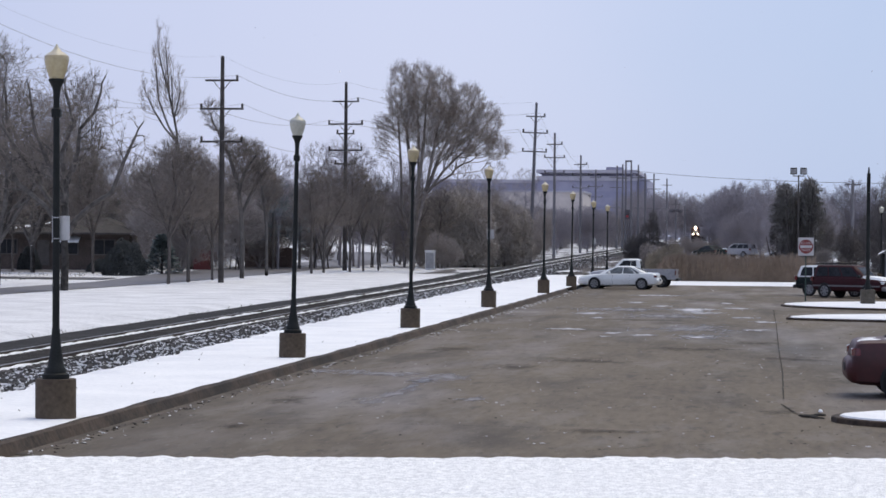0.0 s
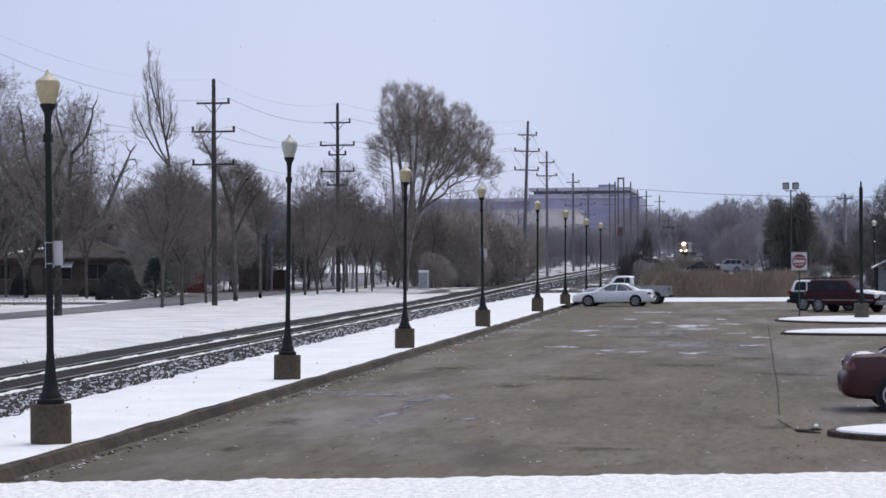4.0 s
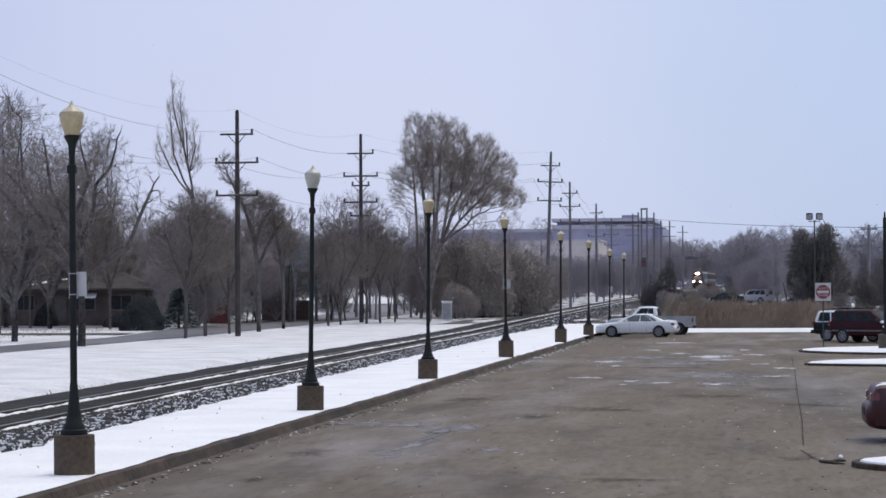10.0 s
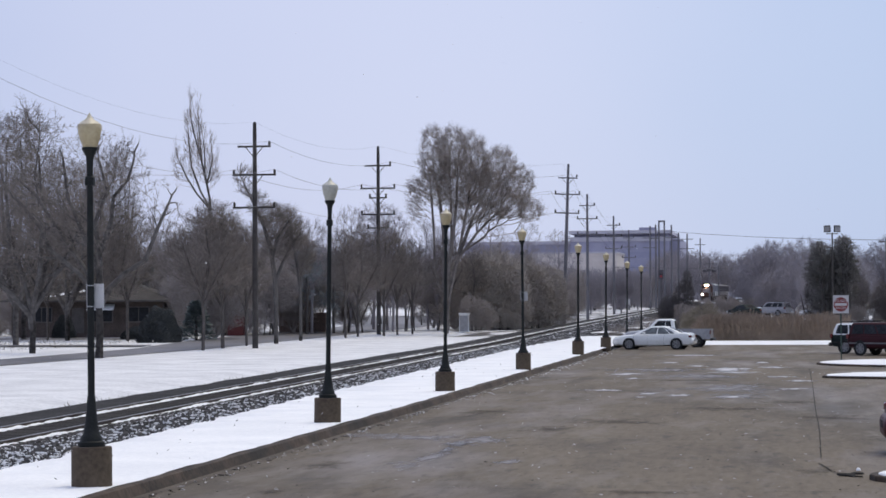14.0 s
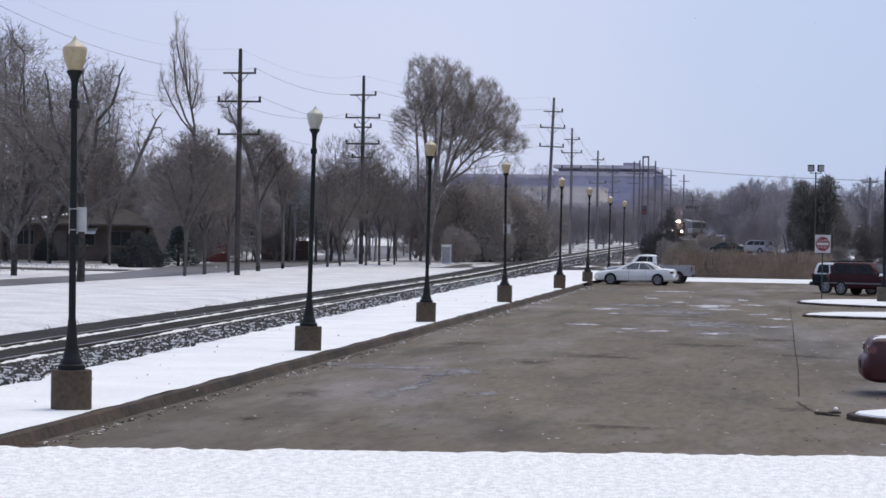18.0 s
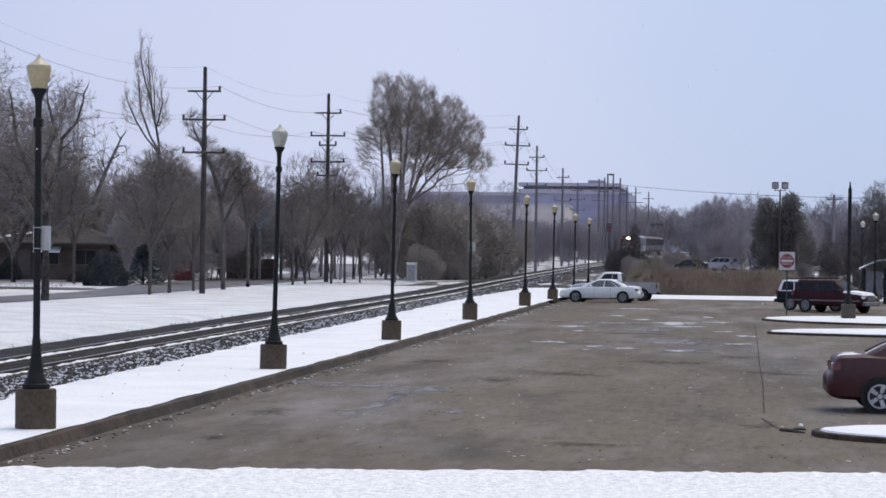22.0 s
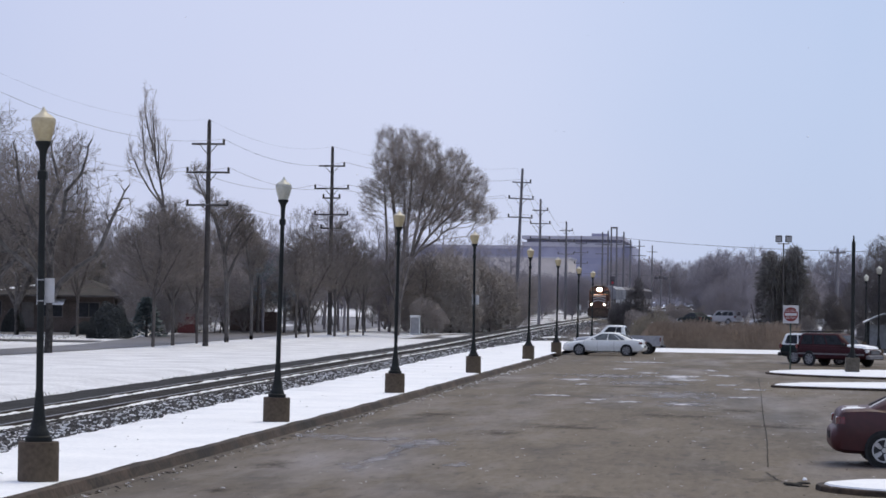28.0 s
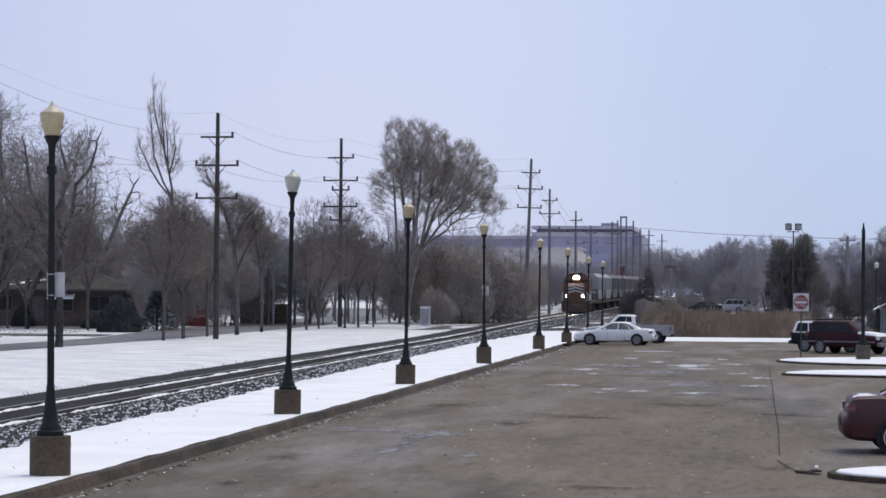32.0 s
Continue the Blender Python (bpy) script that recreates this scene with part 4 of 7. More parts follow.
for a, b in zip(hooks, hooks[1:]):
    for i in (1, 2, 3, 5, 6):
        p, q = a[i], b[i]
        sag = (0.027 if p.y < 100 else 0.019) * (q - p).length
        pts = [p.lerp(q, u / 14) - Vector((0, 0, 4 * sag * (u / 14) * (1 - u / 14))) for u in range(15)]
        solid("overhead_wire", Shape().tube(pts, (0.006 + 0.00004 * p.y) * (0.4 if i == 6 else 1.0), 4), WIRE, "thin dark overhead wire between utility poles", "wire", group="overhead wires")


def plain_pole(x, y, top, arms, material=POLE_HAZED):
    root = thing("utility_pole", pose(x, y, 0), "distant utility pole with crossarms, greyed for haze", "utility pole", "distant utility poles")
    part("pole", Shape().lathe([(0.2, lift(y) - 0.5), (0.14, top)], 8), material, root)
    for dz, w in arms:
        part("crossarm", Shape().box(-w, w, -0.22, -0.1, top - dz - 0.07, top - dz + 0.07), material, root)


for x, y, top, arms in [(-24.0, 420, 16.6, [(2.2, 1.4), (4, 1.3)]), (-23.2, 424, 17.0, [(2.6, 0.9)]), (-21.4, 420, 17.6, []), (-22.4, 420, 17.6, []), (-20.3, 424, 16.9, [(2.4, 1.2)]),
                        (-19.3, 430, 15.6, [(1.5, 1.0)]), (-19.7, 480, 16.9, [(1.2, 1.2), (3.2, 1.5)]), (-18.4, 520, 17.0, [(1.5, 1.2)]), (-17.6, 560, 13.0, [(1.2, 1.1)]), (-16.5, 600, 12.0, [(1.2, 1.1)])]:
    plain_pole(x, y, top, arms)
solid("gantry_bar", Shape().box(-22.55, -21.25, 419.85, 420.15, 17.3, 17.6), POLE_HAZED, "bar joining two tall poles, greyed for haze", "gantry")
plain_pole(11.6, 260, 9.9, [(0.5, 0.9)])
pts = [Vector((-21.4, 420, 15.7)).lerp(Vector((30, 250, 9.4)), u / 20) - Vector((0, 0, 3.2 * (u / 20) * (1 - u / 20))) for u in range(21)]
solid("overhead_wire", Shape().tube(pts, 0.035, 4), WIRE, "dark cable strung across the view to the far poles", "wire", group="overhead wires")

# ---- trees and brush ----
def inside(shapes, rng, shell=0.5):
    """A random point in one of several ellipsoids (centre, radii), more often near the skin."""
    c, r = rng.choices(shapes, [(q[1][0] * q[1][1] * q[1][2]) ** 0.8 for q in shapes])[0]
    d = Vector((rng.gauss(0, 1), rng.gauss(0, 1), rng.gauss(0, 1))).normalized()
    q = rng.random() ** (1 / 3) if rng.random() > shell else rng.uniform(0.75, 1.0)
    return Vector((c[0] + r[0] * d.x * q, c[1] + r[1] * d.y * q, c[2] + r[2] * d.z * q))


def stick(s, a, b, ra, rb, n):
    """A tapered twig from a to b, added to the shape s."""
    d = b - a
    if d.length < 1e-4:
        return
    d.normalize()
    side = d.cross(Vector((0.3, 0.2, 1)) if abs(d.z) < 0.9 else Vector((1, 0, 0.2))).normalized()
    up = side.cross(d)
    k = len(s.v)
    for p, r in ((a, ra), (b, rb)):
        for i in range(n):
            w = 2 * math.pi * i / n
            s.v.append(tuple(p + r * (math.cos(w) * side + math.sin(w) * up)))
    s.f.extend((k + i, k + (i + 1) % n, k + n + (i + 1) % n, k + n + i) for i in range(n))


def gnarled(stems, shapes, seed, stem_r, reach=2.6, kink=0.30, fork=0.55, spur=0.35, bare=2.6, taper=15.0, thin=0.009):
    """A crooked old tree: kinked limbs that fork again and again inside several ellipsoids. Returns trunk and crown shapes."""
    rng = random.Random(seed)
    trunk, crown = Shape(), Shape()

    def room(p):
        return min(sum(((p[i] - c[i]) / r[i]) ** 2 for i in range(3)) for c, r in shapes)

    def turned(d, low, high):
        side = d.cross(Vector((rng.gauss(0, 1), rng.gauss(0, 1), rng.gauss(0, 1)))).normalized()
        w = radians(rng.uniform(low, high))
        return (d * math.cos(w) + side * math.sin(w)).normalized()

    def limb(p, d, length, r, level):
        step = (0.5, 0.42, 0.34, 0.26)[level]
        n = max(2, int(length / step))
        for i in range(n):
            d = (d + Vector((rng.gauss(0, kink), rng.gauss(0, kink), rng.gauss(0.05, kink)))).normalized()
            q = p + d * step * rng.uniform(0.8, 1.2)
            if room(q) > 1.0 + 0.5 * rng.random():
                break
            ra, rb = max(thin, r * (1 - 0.75 * i / n)), max(thin, r * (1 - 0.75 * (i + 1) / n))
            stick(trunk if ra > 0.03 else crown, p, q, ra, rb, 5 if ra > 0.03 else 3)
            p = q
            if level < 3 and rng.random() < fork:
                limb(p, turned(d, 25, 70), length * rng.uniform(0.5, 0.8), rb * 0.75, level + 1)
            if level >= 2:
                for _ in range(2):
                    stick(crown, p, p + turned(d, 30, 80) * spur * rng.uniform(0.4, 1.2), thin * 0.9, thin * 0.5, 3)
        for _ in range(3):
            stick(crown, p, p + turned(d, 5, 40) * spur * rng.uniform(0.6, 1.4), thin, thin * 0.5, 3)

    for stem in stems:
        gone = 0.0
        for a, b in zip(stem, stem[1:]):
            a, b = Vector(a), Vector(b)
            n = max(1, int((b - a).length / 0.55))
            for i in range(n):
                p, q = a.lerp(b, i / n), a.lerp(b, (i + 1) / n)
                ra = stem_r * max(0.2, 1 - gone / taper)
                gone += (q - p).length
                stick(trunk, p, q, ra, stem_r * max(0.2, 1 - gone / taper), 7)
                if q.z > bare and rng.random() < 0.85:
                    limb(q, turned((b - a).normalized(), 30, 75), reach * rng.uniform(0.6, 1.25), ra * 0.45, 1)
        limb(Vector(stem[-1]), (Vector(stem[-1]) - Vector(stem[-2])).normalized(), reach * 0.8, stem_r * 0.25, 1)
    return trunk, crown


def bramble(shapes, count, seed, wide=0.02, long=0.55, stems=5):
    """A dense mass of thin twigs that fills several ellipsoids. Returns stems and twigs."""
    rng = random.Random(seed)
    wood, mass = Shape(), Shape()
    for k in range(stems):
        a = Vector((rng.uniform(-1.6, 1.6), rng.uniform(-1, 1), -0.3))
        wood.tube([a, a + Vector((rng.uniform(-0.3, 0.3), 0, 1.4)), a + Vector((rng.uniform(-0.9, 0.9), rng.uniform(-0.6, 0.6), 3.4))], [0.09, 0.07, 0.04], 5)
    for k in range(count):
        p = inside(shapes, rng, 0.55)
        if p.z < 0:
            continue
        d = Vector((rng.gauss(0, 0.8), rng.gauss(0, 0.8), rng.gauss(0.7, 0.7))).normalized() * long * rng.uniform(0.5, 1.3)
        side = d.cross(Vector((rng.gauss(0, 1), rng.gauss(0, 1), rng.gauss(0, 1)))).normalized() * wide * rng.uniform(0.5, 1.2)
        bow = d.orthogonal() * rng.uniform(-0.15, 0.15)
        mass.add([p - side, p + side, p + d * 0.5 + bow + side * 0.7, p + d, p + d * 0.5 + bow - side * 0.7], [(0, 1, 2, 3, 4)])
    return wood, mass


def grow(stems, shapes, count, seed, trunk_r, twigs=3, twig_len=0.6, twig_r=0.009, rise=0.35, shell=0.5, thin=0.012, stem_r=0.0, wild=0.07):
    """Limbs that reach from the stems to random points of the crown, each from the nearest limb below it. Returns trunk and crown shapes."""
    rng = random.Random(seed)
    pos, par = [], []
    for stem in stems:
        last = -1
        for a, b in zip(stem, stem[1:]):
            a, b = Vector(a), Vector(b)
            n = max(2, int((b - a).length / 0.5))
            for i in range(n + (1 if b == Vector(stem[-1]) else 0)):
                pos.append(a.lerp(b, i / n)), par.append(last)
                last = len(pos) - 1
    stem_n = len(pos)
    base = Vector(stems[0][0])
    goals = sorted((inside(shapes, rng, shell) for _ in range(count)), key=lambda p: (p - Vector(stems[0][-1])).length + 0.3 * (p - base).length)
    arr = np.zeros((stem_n + count * 8, 3))
    for i, p in enumerate(pos):
        arr[i] = p
    depth = [0.0] * stem_n
    for i in range(stem_n):
        if par[i] >= 0:
            depth[i] = depth[par[i]] + (pos[i] - pos[par[i]]).length
    ends = []
    for g in goals:
        k = len(pos)
        d = arr[:k] - np.array(g)
        cost = np.sqrt((d ** 2).sum(1)) + np.maximum(0, d[:, 2] + 0.1) * 3.0 + 0.62 * np.array(depth)
        j = int(cost.argmin())
        a = pos[j]
        L = (g - a).length
        n = max(1, min(6, int(L / 0.55)))
        bend = Vector((rng.uniform(-1, 1), rng.uniform(-1, 1), -0.6)) * wild * L
        last = j
        for i in range(1, n + 1):
            u = i / n
            p = a.lerp(g, u) + bend * (4 * u * (1 - u)) * (1 if rise >= 0 else -1)
            arr[len(pos)] = p
            pos.append(p), par.append(last), depth.append(depth[last] + L / n)
            last = len(pos) - 1
        ends.append(last)
    area = [0.0] * len(pos)
    kids = [0] * len(pos)
    for i in range(len(pos)):
        if par[i] >= 0:
            kids[par[i]] += 1
    for i in range(len(pos) - 1, -1, -1):
        if kids[i] == 0:
            area[i] += 1.0
        if par[i] >= 0:
            area[par[i]] += area[i]
    top = max(area)
    radius = [max(thin, trunk_r * (q / top) ** 0.5) for q in area]
    if stem_r:
        for i in range(stem_n):
            radius[i] = max(radius[i], stem_r * max(0.15, 1 - depth[i] / 15))
    trunk, crown = Shape(), Shape()

    for i in range(len(pos)):
        j = par[i]
        if j < 0:
            continue
        thick = radius[i] > 0.035
        stick(trunk if thick else crown, pos[j], pos[i], max(radius[j] if kids[j] < 3 else radius[i] * 1.1, radius[i]) if thick else radius[i], radius[i], 6 if thick else 3)
    for e in ends:
        d0 = (pos[e] - pos[par[e]]).normalized()
        for _ in range(twigs):
            d = (d0 + Vector((rng.gauss(0, 0.55), rng.gauss(0, 0.55), rng.gauss(rise, 0.45)))).normalized()
            L = twig_len * rng.uniform(0.5, 1.3)
            mid = pos[e] + d * L * 0.5
            stick(crown, pos[e], mid, twig_r, twig_r * 0.8, 3)
            for _ in range(2):
                dd = (d + Vector((rng.gauss(0, 0.5), rng.gauss(0, 0.5), rng.gauss(0, 0.4)))).normalized()
                stick(crown, mid, mid + dd * L * 0.55, twig_r * 0.8, twig_r * 0.5, 3)
    return trunk, crown


def tree(name, m, label, built, bark=BARK, twig=TWIG, category="tree", group=""):
    root = thing(name, m, label, category, group)
    many = "stuff" if category in ("thicket", "bramble", "bush") else ""
    part("trunk", built[0], bark, root)
    part("crown", built[1], twig, root)
    if many:
        for ob in root.children:
            tagged(ob, kind=many)
    return root


# the great round-crowned tree beside the track
root_ = [(0, 0, -0.2), (0.1, 0, 2.0)]
limbs = [root_ + [(-0.2, 0.1, 3.6), (-0.26, 0.3, 8.4), (-0.65, 0.5, 11.6), (-1.2, 0.6, 14.4)],
         root_ + [(0.3, -0.2, 3.4), (1.0, -0.5, 6.2), (1.6, -0.7, 9.0), (2.2, -0.9, 12.3), (2.3, -1.0, 15.2)],
         root_ + [(0.3, -0.2, 3.4), (1.0, -0.5, 6.2), (2.7, -1.0, 8.4), (4.6, -1.2, 10.3), (5.9, -1.2, 12.4)],
         root_ + [(0.3, -0.2, 3.4), (1.1, -0.4, 6.7), (3.3, -0.6, 8.1), (6.3, -0.5, 8.5)],
         root_ + [(0.1, -0.3, 4.7), (0.65, -0.6, 8.0), (1.0, -0.7, 11.2), (1.2, -0.8, 15.6)],
         root_ + [(-0.4, 0.2, 3.2), (-1.0, 0.3, 5.2), (-1.1, 0.4, 8.4), (-1.3, 0.5, 11.2), (-1.5, 0.5, 13.8)],
         root_ + [(0.3, -0.2, 3.4), (1.0, -0.5, 6.2), (2.2, 0.5, 9.8), (3.6, 1.0, 12.8), (4.5, 1.2, 14.6)],
         root_ + [(0.1, 0.4, 4.2), (0.3, 1.0, 8.0), (0.2, 1.4, 12.0), (0.0, 1.6, 15.8)]]
tree("tree", pose(-28.0, 190, 0.2), "large bare round-crowned tree with many rising limbs", grow(
    limbs,
    [((-1.0, 0, 14.9), (1.25, 2.2, 2.5)), ((0.6, 0, 15.1), (1.3, 2.4, 2.3)), ((2.2, 0, 14.6), (1.3, 2.4, 2.4)), ((4.5, 0, 13.6), (1.5, 2.0, 2.0)), ((6.2, 0, 12.2), (1.2, 1.7, 1.8)), ((7.0, 0, 10.2), (1.1, 1.4, 1.0)), ((3.2, 0, 12.0), (2.2, 2.2, 1.6)), ((-0.9, 0, 12.2), (1.3, 1.8, 1.5)), ((5.2, 0, 10.6), (1.7, 1.8, 1.2)), ((-2.5, 0, 11.3), (0.8, 1.2, 1.9)), ((1.2, 0, 12.6), (2.6, 2.2, 2.2)), ((2.6, 0, 10.2), (2.6, 2.0, 1.0))],
    3100, 1, 0.15, 8, 0.62, 0.006, 0.3, 0.45, 0.008, stem_r=0.078, wild=0.12), TWIG_GREY, TWIG)

trunk_ = [(0, 0, -0.2), (0.05, 0, 1.6), (0.0, 0, 2.7)]
oak = gnarled([trunk_ + [(0.0, 0, 4.7), (0.17, -0.1, 5.75), (0.76, -0.2, 7.4), (0.9, -0.3, 8.6), (1.7, -0.3, 9.5), (2.0, -0.2, 10.6)],
            trunk_ + [(-0.76, -0.3, 4.3), (-2.45, -0.6, 5.75), (-3.1, -0.7, 7.1), (-4.2, -0.8, 8.4)],
            trunk_ + [(0.7, -0.4, 3.7), (1.6, -0.6, 4.5), (2.8, -0.8, 5.2), (3.5, -0.9, 6.9), (4.1, -0.9, 8.2)],
            trunk_ + [(0.0, 0, 4.7), (-0.9, 0.2, 6.6), (-1.8, 0.3, 8.6), (-2.1, 0.3, 10.8)],
            trunk_ + [(0.05, 0.1, 5.2), (-0.25, 0.2, 7.3), (0.4, 0.2, 9.0), (-0.1, 0.3, 10.6)],
            trunk_ + [(-0.4, 0.5, 4.0), (-2.0, 1.2, 6.0), (-4.0, 1.6, 8.8), (-5.2, 1.8, 9.8)]],
           [((2.6, 0, 9.6), (1.3, 1.1, 1.7)), ((3.7, -0.4, 7.2), (1.2, 1.2, 2.0)), ((1.8, 0, 8.2), (1.9, 1.4, 2.6)), ((1.4, 0, 10.2), (1.3, 1.2, 1.3)), ((-2.4, 0, 7.4), (2.6, 2.4, 3.0)), ((0.4, 0, 7.6), (1.5, 1.6, 2.8)), ((-0.4, 0, 9.4), (2.2, 2.4, 2.6)), ((1.8, 0, 8.6), (1.1, 1.1, 1.4)), ((-4.5, 1, 7.4), (2.0, 2.0, 2.6))], 2, 0.23, 2.2, 0.30, 0.78, 0.36)
spreading = gnarled([[(0, 0, -0.2), (0.05, 0, 1.4), (0.0, 0, 2.4), (-0.6, 0.2, 4.4), (-1.5, 0.5, 7.0), (-1.9, 0.6, 10.0), (-2.6, 0.6, 12.0)],
                     [(0, 0, -0.2), (0.05, 0, 1.4), (0.0, 0, 2.4), (0.5, -0.2, 4.6), (0.7, -0.3, 7.6), (0.3, -0.4, 10.4), (0.6, -0.3, 13.0)],
                     [(0, 0, 1.4), (0.0, 0, 2.4), (1.0, 0.4, 4.2), (2.4, 0.6, 6.4), (3.0, 0.8, 9.2), (3.4, 0.8, 11.2)],
                     [(0, 0, 1.4), (-0.1, 0, 2.2), (-1.2, -0.5, 3.6), (-3.0, -0.8, 5.0), (-3.9, -0.9, 7.4), (-4.2, -1.0, 9.4)],
                     [(0, 0, 2.4), (0.3, 1.0, 4.4), (0.4, 2.2, 7.0), (-0.4, 2.8, 9.8), (-0.6, 3.0, 11.8)]],
                    [((0, 0, 9.6), (3.9, 3.6, 4.6)), ((-2.9, 0, 7.6), (2.2, 2.4, 3.2)), ((2.7, 0, 8.2), (1.8, 2.2, 3.4)), ((0, 0, 5.4), (3.4, 3.0, 2.2))], 22, 0.20, 2.7, 0.30, 0.78, 0.40, 3.0)
crooked = grow([[(0, 0, -0.2), (0, 0, 2.2), (-0.07, 0, 4.3), (-0.33, 0.1, 6.5), (-1.0, 0.2, 8.5), (-2.1, 0.2, 10.7), (-2.8, 0.2, 12.3)],
                [(0, 0, -0.2), (0, 0, 2.2), (-0.07, 0, 4.3), (-0.2, -0.1, 5.9), (0.1, -0.2, 7.2), (1.0, -0.3, 8.5)],
                [(0, 0, -0.2), (0, 0, 2.2), (-0.07, 0, 4.3), (0.4, 0.3, 5.6), (1.1, 0.4, 6.9), (1.7, 0.4, 7.7)]],
               [((0.5, 0, 8.2), (1.3, 1.2, 1.1)), ((1.5, 0, 7.6), (0.8, 0.9, 0.8)), ((-0.5, 0, 8.9), (0.9, 0.9, 0.8)), ((0.2, 0, 6.6), (1.1, 1.0, 0.8)), ((-2.2, 0.2, 11.2), (0.6, 0.6, 1.2)), ((-1.4, 0.2, 9.6), (0.6, 0.6, 0.8))], 520, 3, 0.16, 5, 0.5, 0.009, 0.3, 0.5, 0.010, stem_r=0.17, wild=0.18)
pale = grow([[(0, 0, -0.2), (0.1, 0, 2.4), (0.0, 0, 4.4), (0.3, 0, 7.0), (0.2, 0, 9.6)], [(0, 0, -0.2), (0.1, 0, 2.4), (-0.9, 0, 5.2), (-1.8, 0.2, 7.6)], [(0, 0, -0.2), (0.1, 0, 2.4), (1.0, 0, 5.0), (1.9, -0.2, 7.2)]],
            [((0.2, 0, 9.0), (1.5, 1.6, 2.0)), ((-1.7, 0, 7.4), (1.2, 1.4, 1.7)), ((1.8, 0, 7.0), (1.2, 1.4, 1.6)), ((0, 0, 6), (2.0, 2.0, 1.8))], 420, 13, 0.13, 4, 0.6, 0.0075, 0.3, 0.5, 0.008, stem_r=0.10)
slim = grow([[(0, 0, -0.2), (0.05, 0, 1.8), (0, 0, 3.2), (0.4, 0.2, 5.6), (0.2, 0, 7.6)], [(0, 0, -0.2), (0.05, 0, 1.8), (0, 0, 3.2), (-0.7, 0, 4.9), (-1.3, 0.2, 6.4)], [(0, 0, -0.2), (0.05, 0, 1.8), (0.02, 0, 2.7), (0.9, -0.2, 4.5), (1.7, -0.3, 6.0)]], [((0, 0, 6), (1.7, 1.9, 2.6)), ((0.3, 0, 7.8), (1.0, 1.1, 1.4)), ((-1.5, 0, 5.6), (1.0, 1.2, 1.4)), ((1.7, 0, 5.2), (1.1, 1.2, 1.4))], 560, 4, 0.11, 5, 0.55, 0.0085, 0.1, 0.35, 0.009, stem_r=0.10, wild=0.32)
bole = [(0.9, 0, -0.2), (0.9, 0, 5), (0.8, 0, 8.5)]
mid_ = bole + [(0.56, 0, 11.0), (0.33, 0, 12.2)]
fan = [mid_ + [(-0.08, 0, 14.0), (-0.73, 0.1, 16.2), (-1.08, 0.1, 18.0), (-1.0, 0.1, 19.3)],
       mid_ + [(-0.08, 0.1, 14.0), (-0.34, 0.2, 16.6), (-0.47, 0.2, 18.0), (-0.3, 0.2, 18.9)],
       bole + [(0.5, 0, 10.3), (-0.42, -0.2, 11.4), (-1.27, -0.3, 12.8), (-1.9, -0.3, 14.2), (-2.0, -0.3, 15.2)],
       mid_ + [(0.58, -0.1, 12.4), (1.06, -0.2, 13.2), (1.13, -0.2, 14.6)],
       bole + [(0.4, 0, 10.6), (-0.22, 0.2, 11.6), (-1.0, 0.3, 13.6), (-1.2, 0.3, 15.6), (-1.3, 0.3, 17.4)],
       mid_ + [(0.26, -0.2, 12.8), (0.21, -0.3, 15.0), (-0.03, -0.3, 16.8)],
       mid_ + [(0.46, 0.2, 12.8), (0.73, 0.3, 14.2), (0.55, 0.3, 16.0)],
       mid_ + [(0.0, 0.4, 13.2), (-0.5, 0.6, 15.4), (-0.75, 0.7, 17.6)]]
rng = random.Random(9)
lobes = [((q[-1][0] * 0.7 + q[-2][0] * 0.3, q[-1][1], q[-1][2] - 1.3), (0.32, 0.35, 1.7)) for q in fan] + [((-0.3, 0, 13.8), (0.9, 0.5, 1.8)), ((0.6, 0, 13.2), (0.5, 0.4, 1.2)), ((-1.3, 0, 13.4), (0.5, 0.4, 1.2))]
poplar = grow(fan, lobes, 330, 5, 0.09, 4, 0.6, 0.006, 2.2, 0.2, 0.008, stem_r=0.06, wild=0.05)
brush = grow([[(0, 0, -0.2), (0, 0, 0.8)], [(0, 0, -0.2), (0.9, 0, 1)], [(0, 0, -0.2), (-1, 0.2, 1)]], [((0, 0, 2.6), (2.4, 1.8, 2.2)), ((0.8, 0, 3.4), (1.8, 1.6, 2.0)), ((-1.2, 0, 1.8), (1.8, 1.5, 1.6))], 800, 6, 0.07, 6, 0.55, 0.011, 0.35, 0.4, 0.012)
tallbrush = grow([[(0, 0, -0.2), (0, 0, 2)], [(0, 0, -0.2), (0.9, 0, 2)], [(0, 0, -0.2), (-1, 0.2, 2)]], [((0, 0, 5), (2.6, 2.2, 4.4)), ((1.0, 0, 4), (2.4, 2, 3.4)), ((-1.2, 0, 3.4), (2.4, 2, 3.0))], 1500, 7, 0.11, 6, 0.7, 0.012, 0.4, 0.4, 0.012)
hazy = grow([[(0, 0, -0.2), (0, 0, 1.6), (q * 0.5, 0.3 * q, 4.5), (q * 1.15, 0.5 * q, 8.4)] for q in (-3.0, -2.2, -1.4, -0.6, 0.1, 0.8, 1.6, 2.4, 3.1)], [((0, 0, 6.6), (3.4, 3, 3.2)), ((2.2, 0, 5.6), (2.6, 2.4, 2.8)), ((-2.2, 0, 5.6), (2.6, 2.4, 2.8)), ((0.5, 0, 3.4), (3.8, 3, 2.2))], 1100, 8, 0.15, 7, 0.8, 0.010, 0.5, 0.45, 0.011, stem_r=0.08)

tree("tree", pose(-36.2, 118, 0), "bare gnarled street tree on the snowy verge", oak, BARK_MOTTLED, TWIG_GREY, group="street trees")
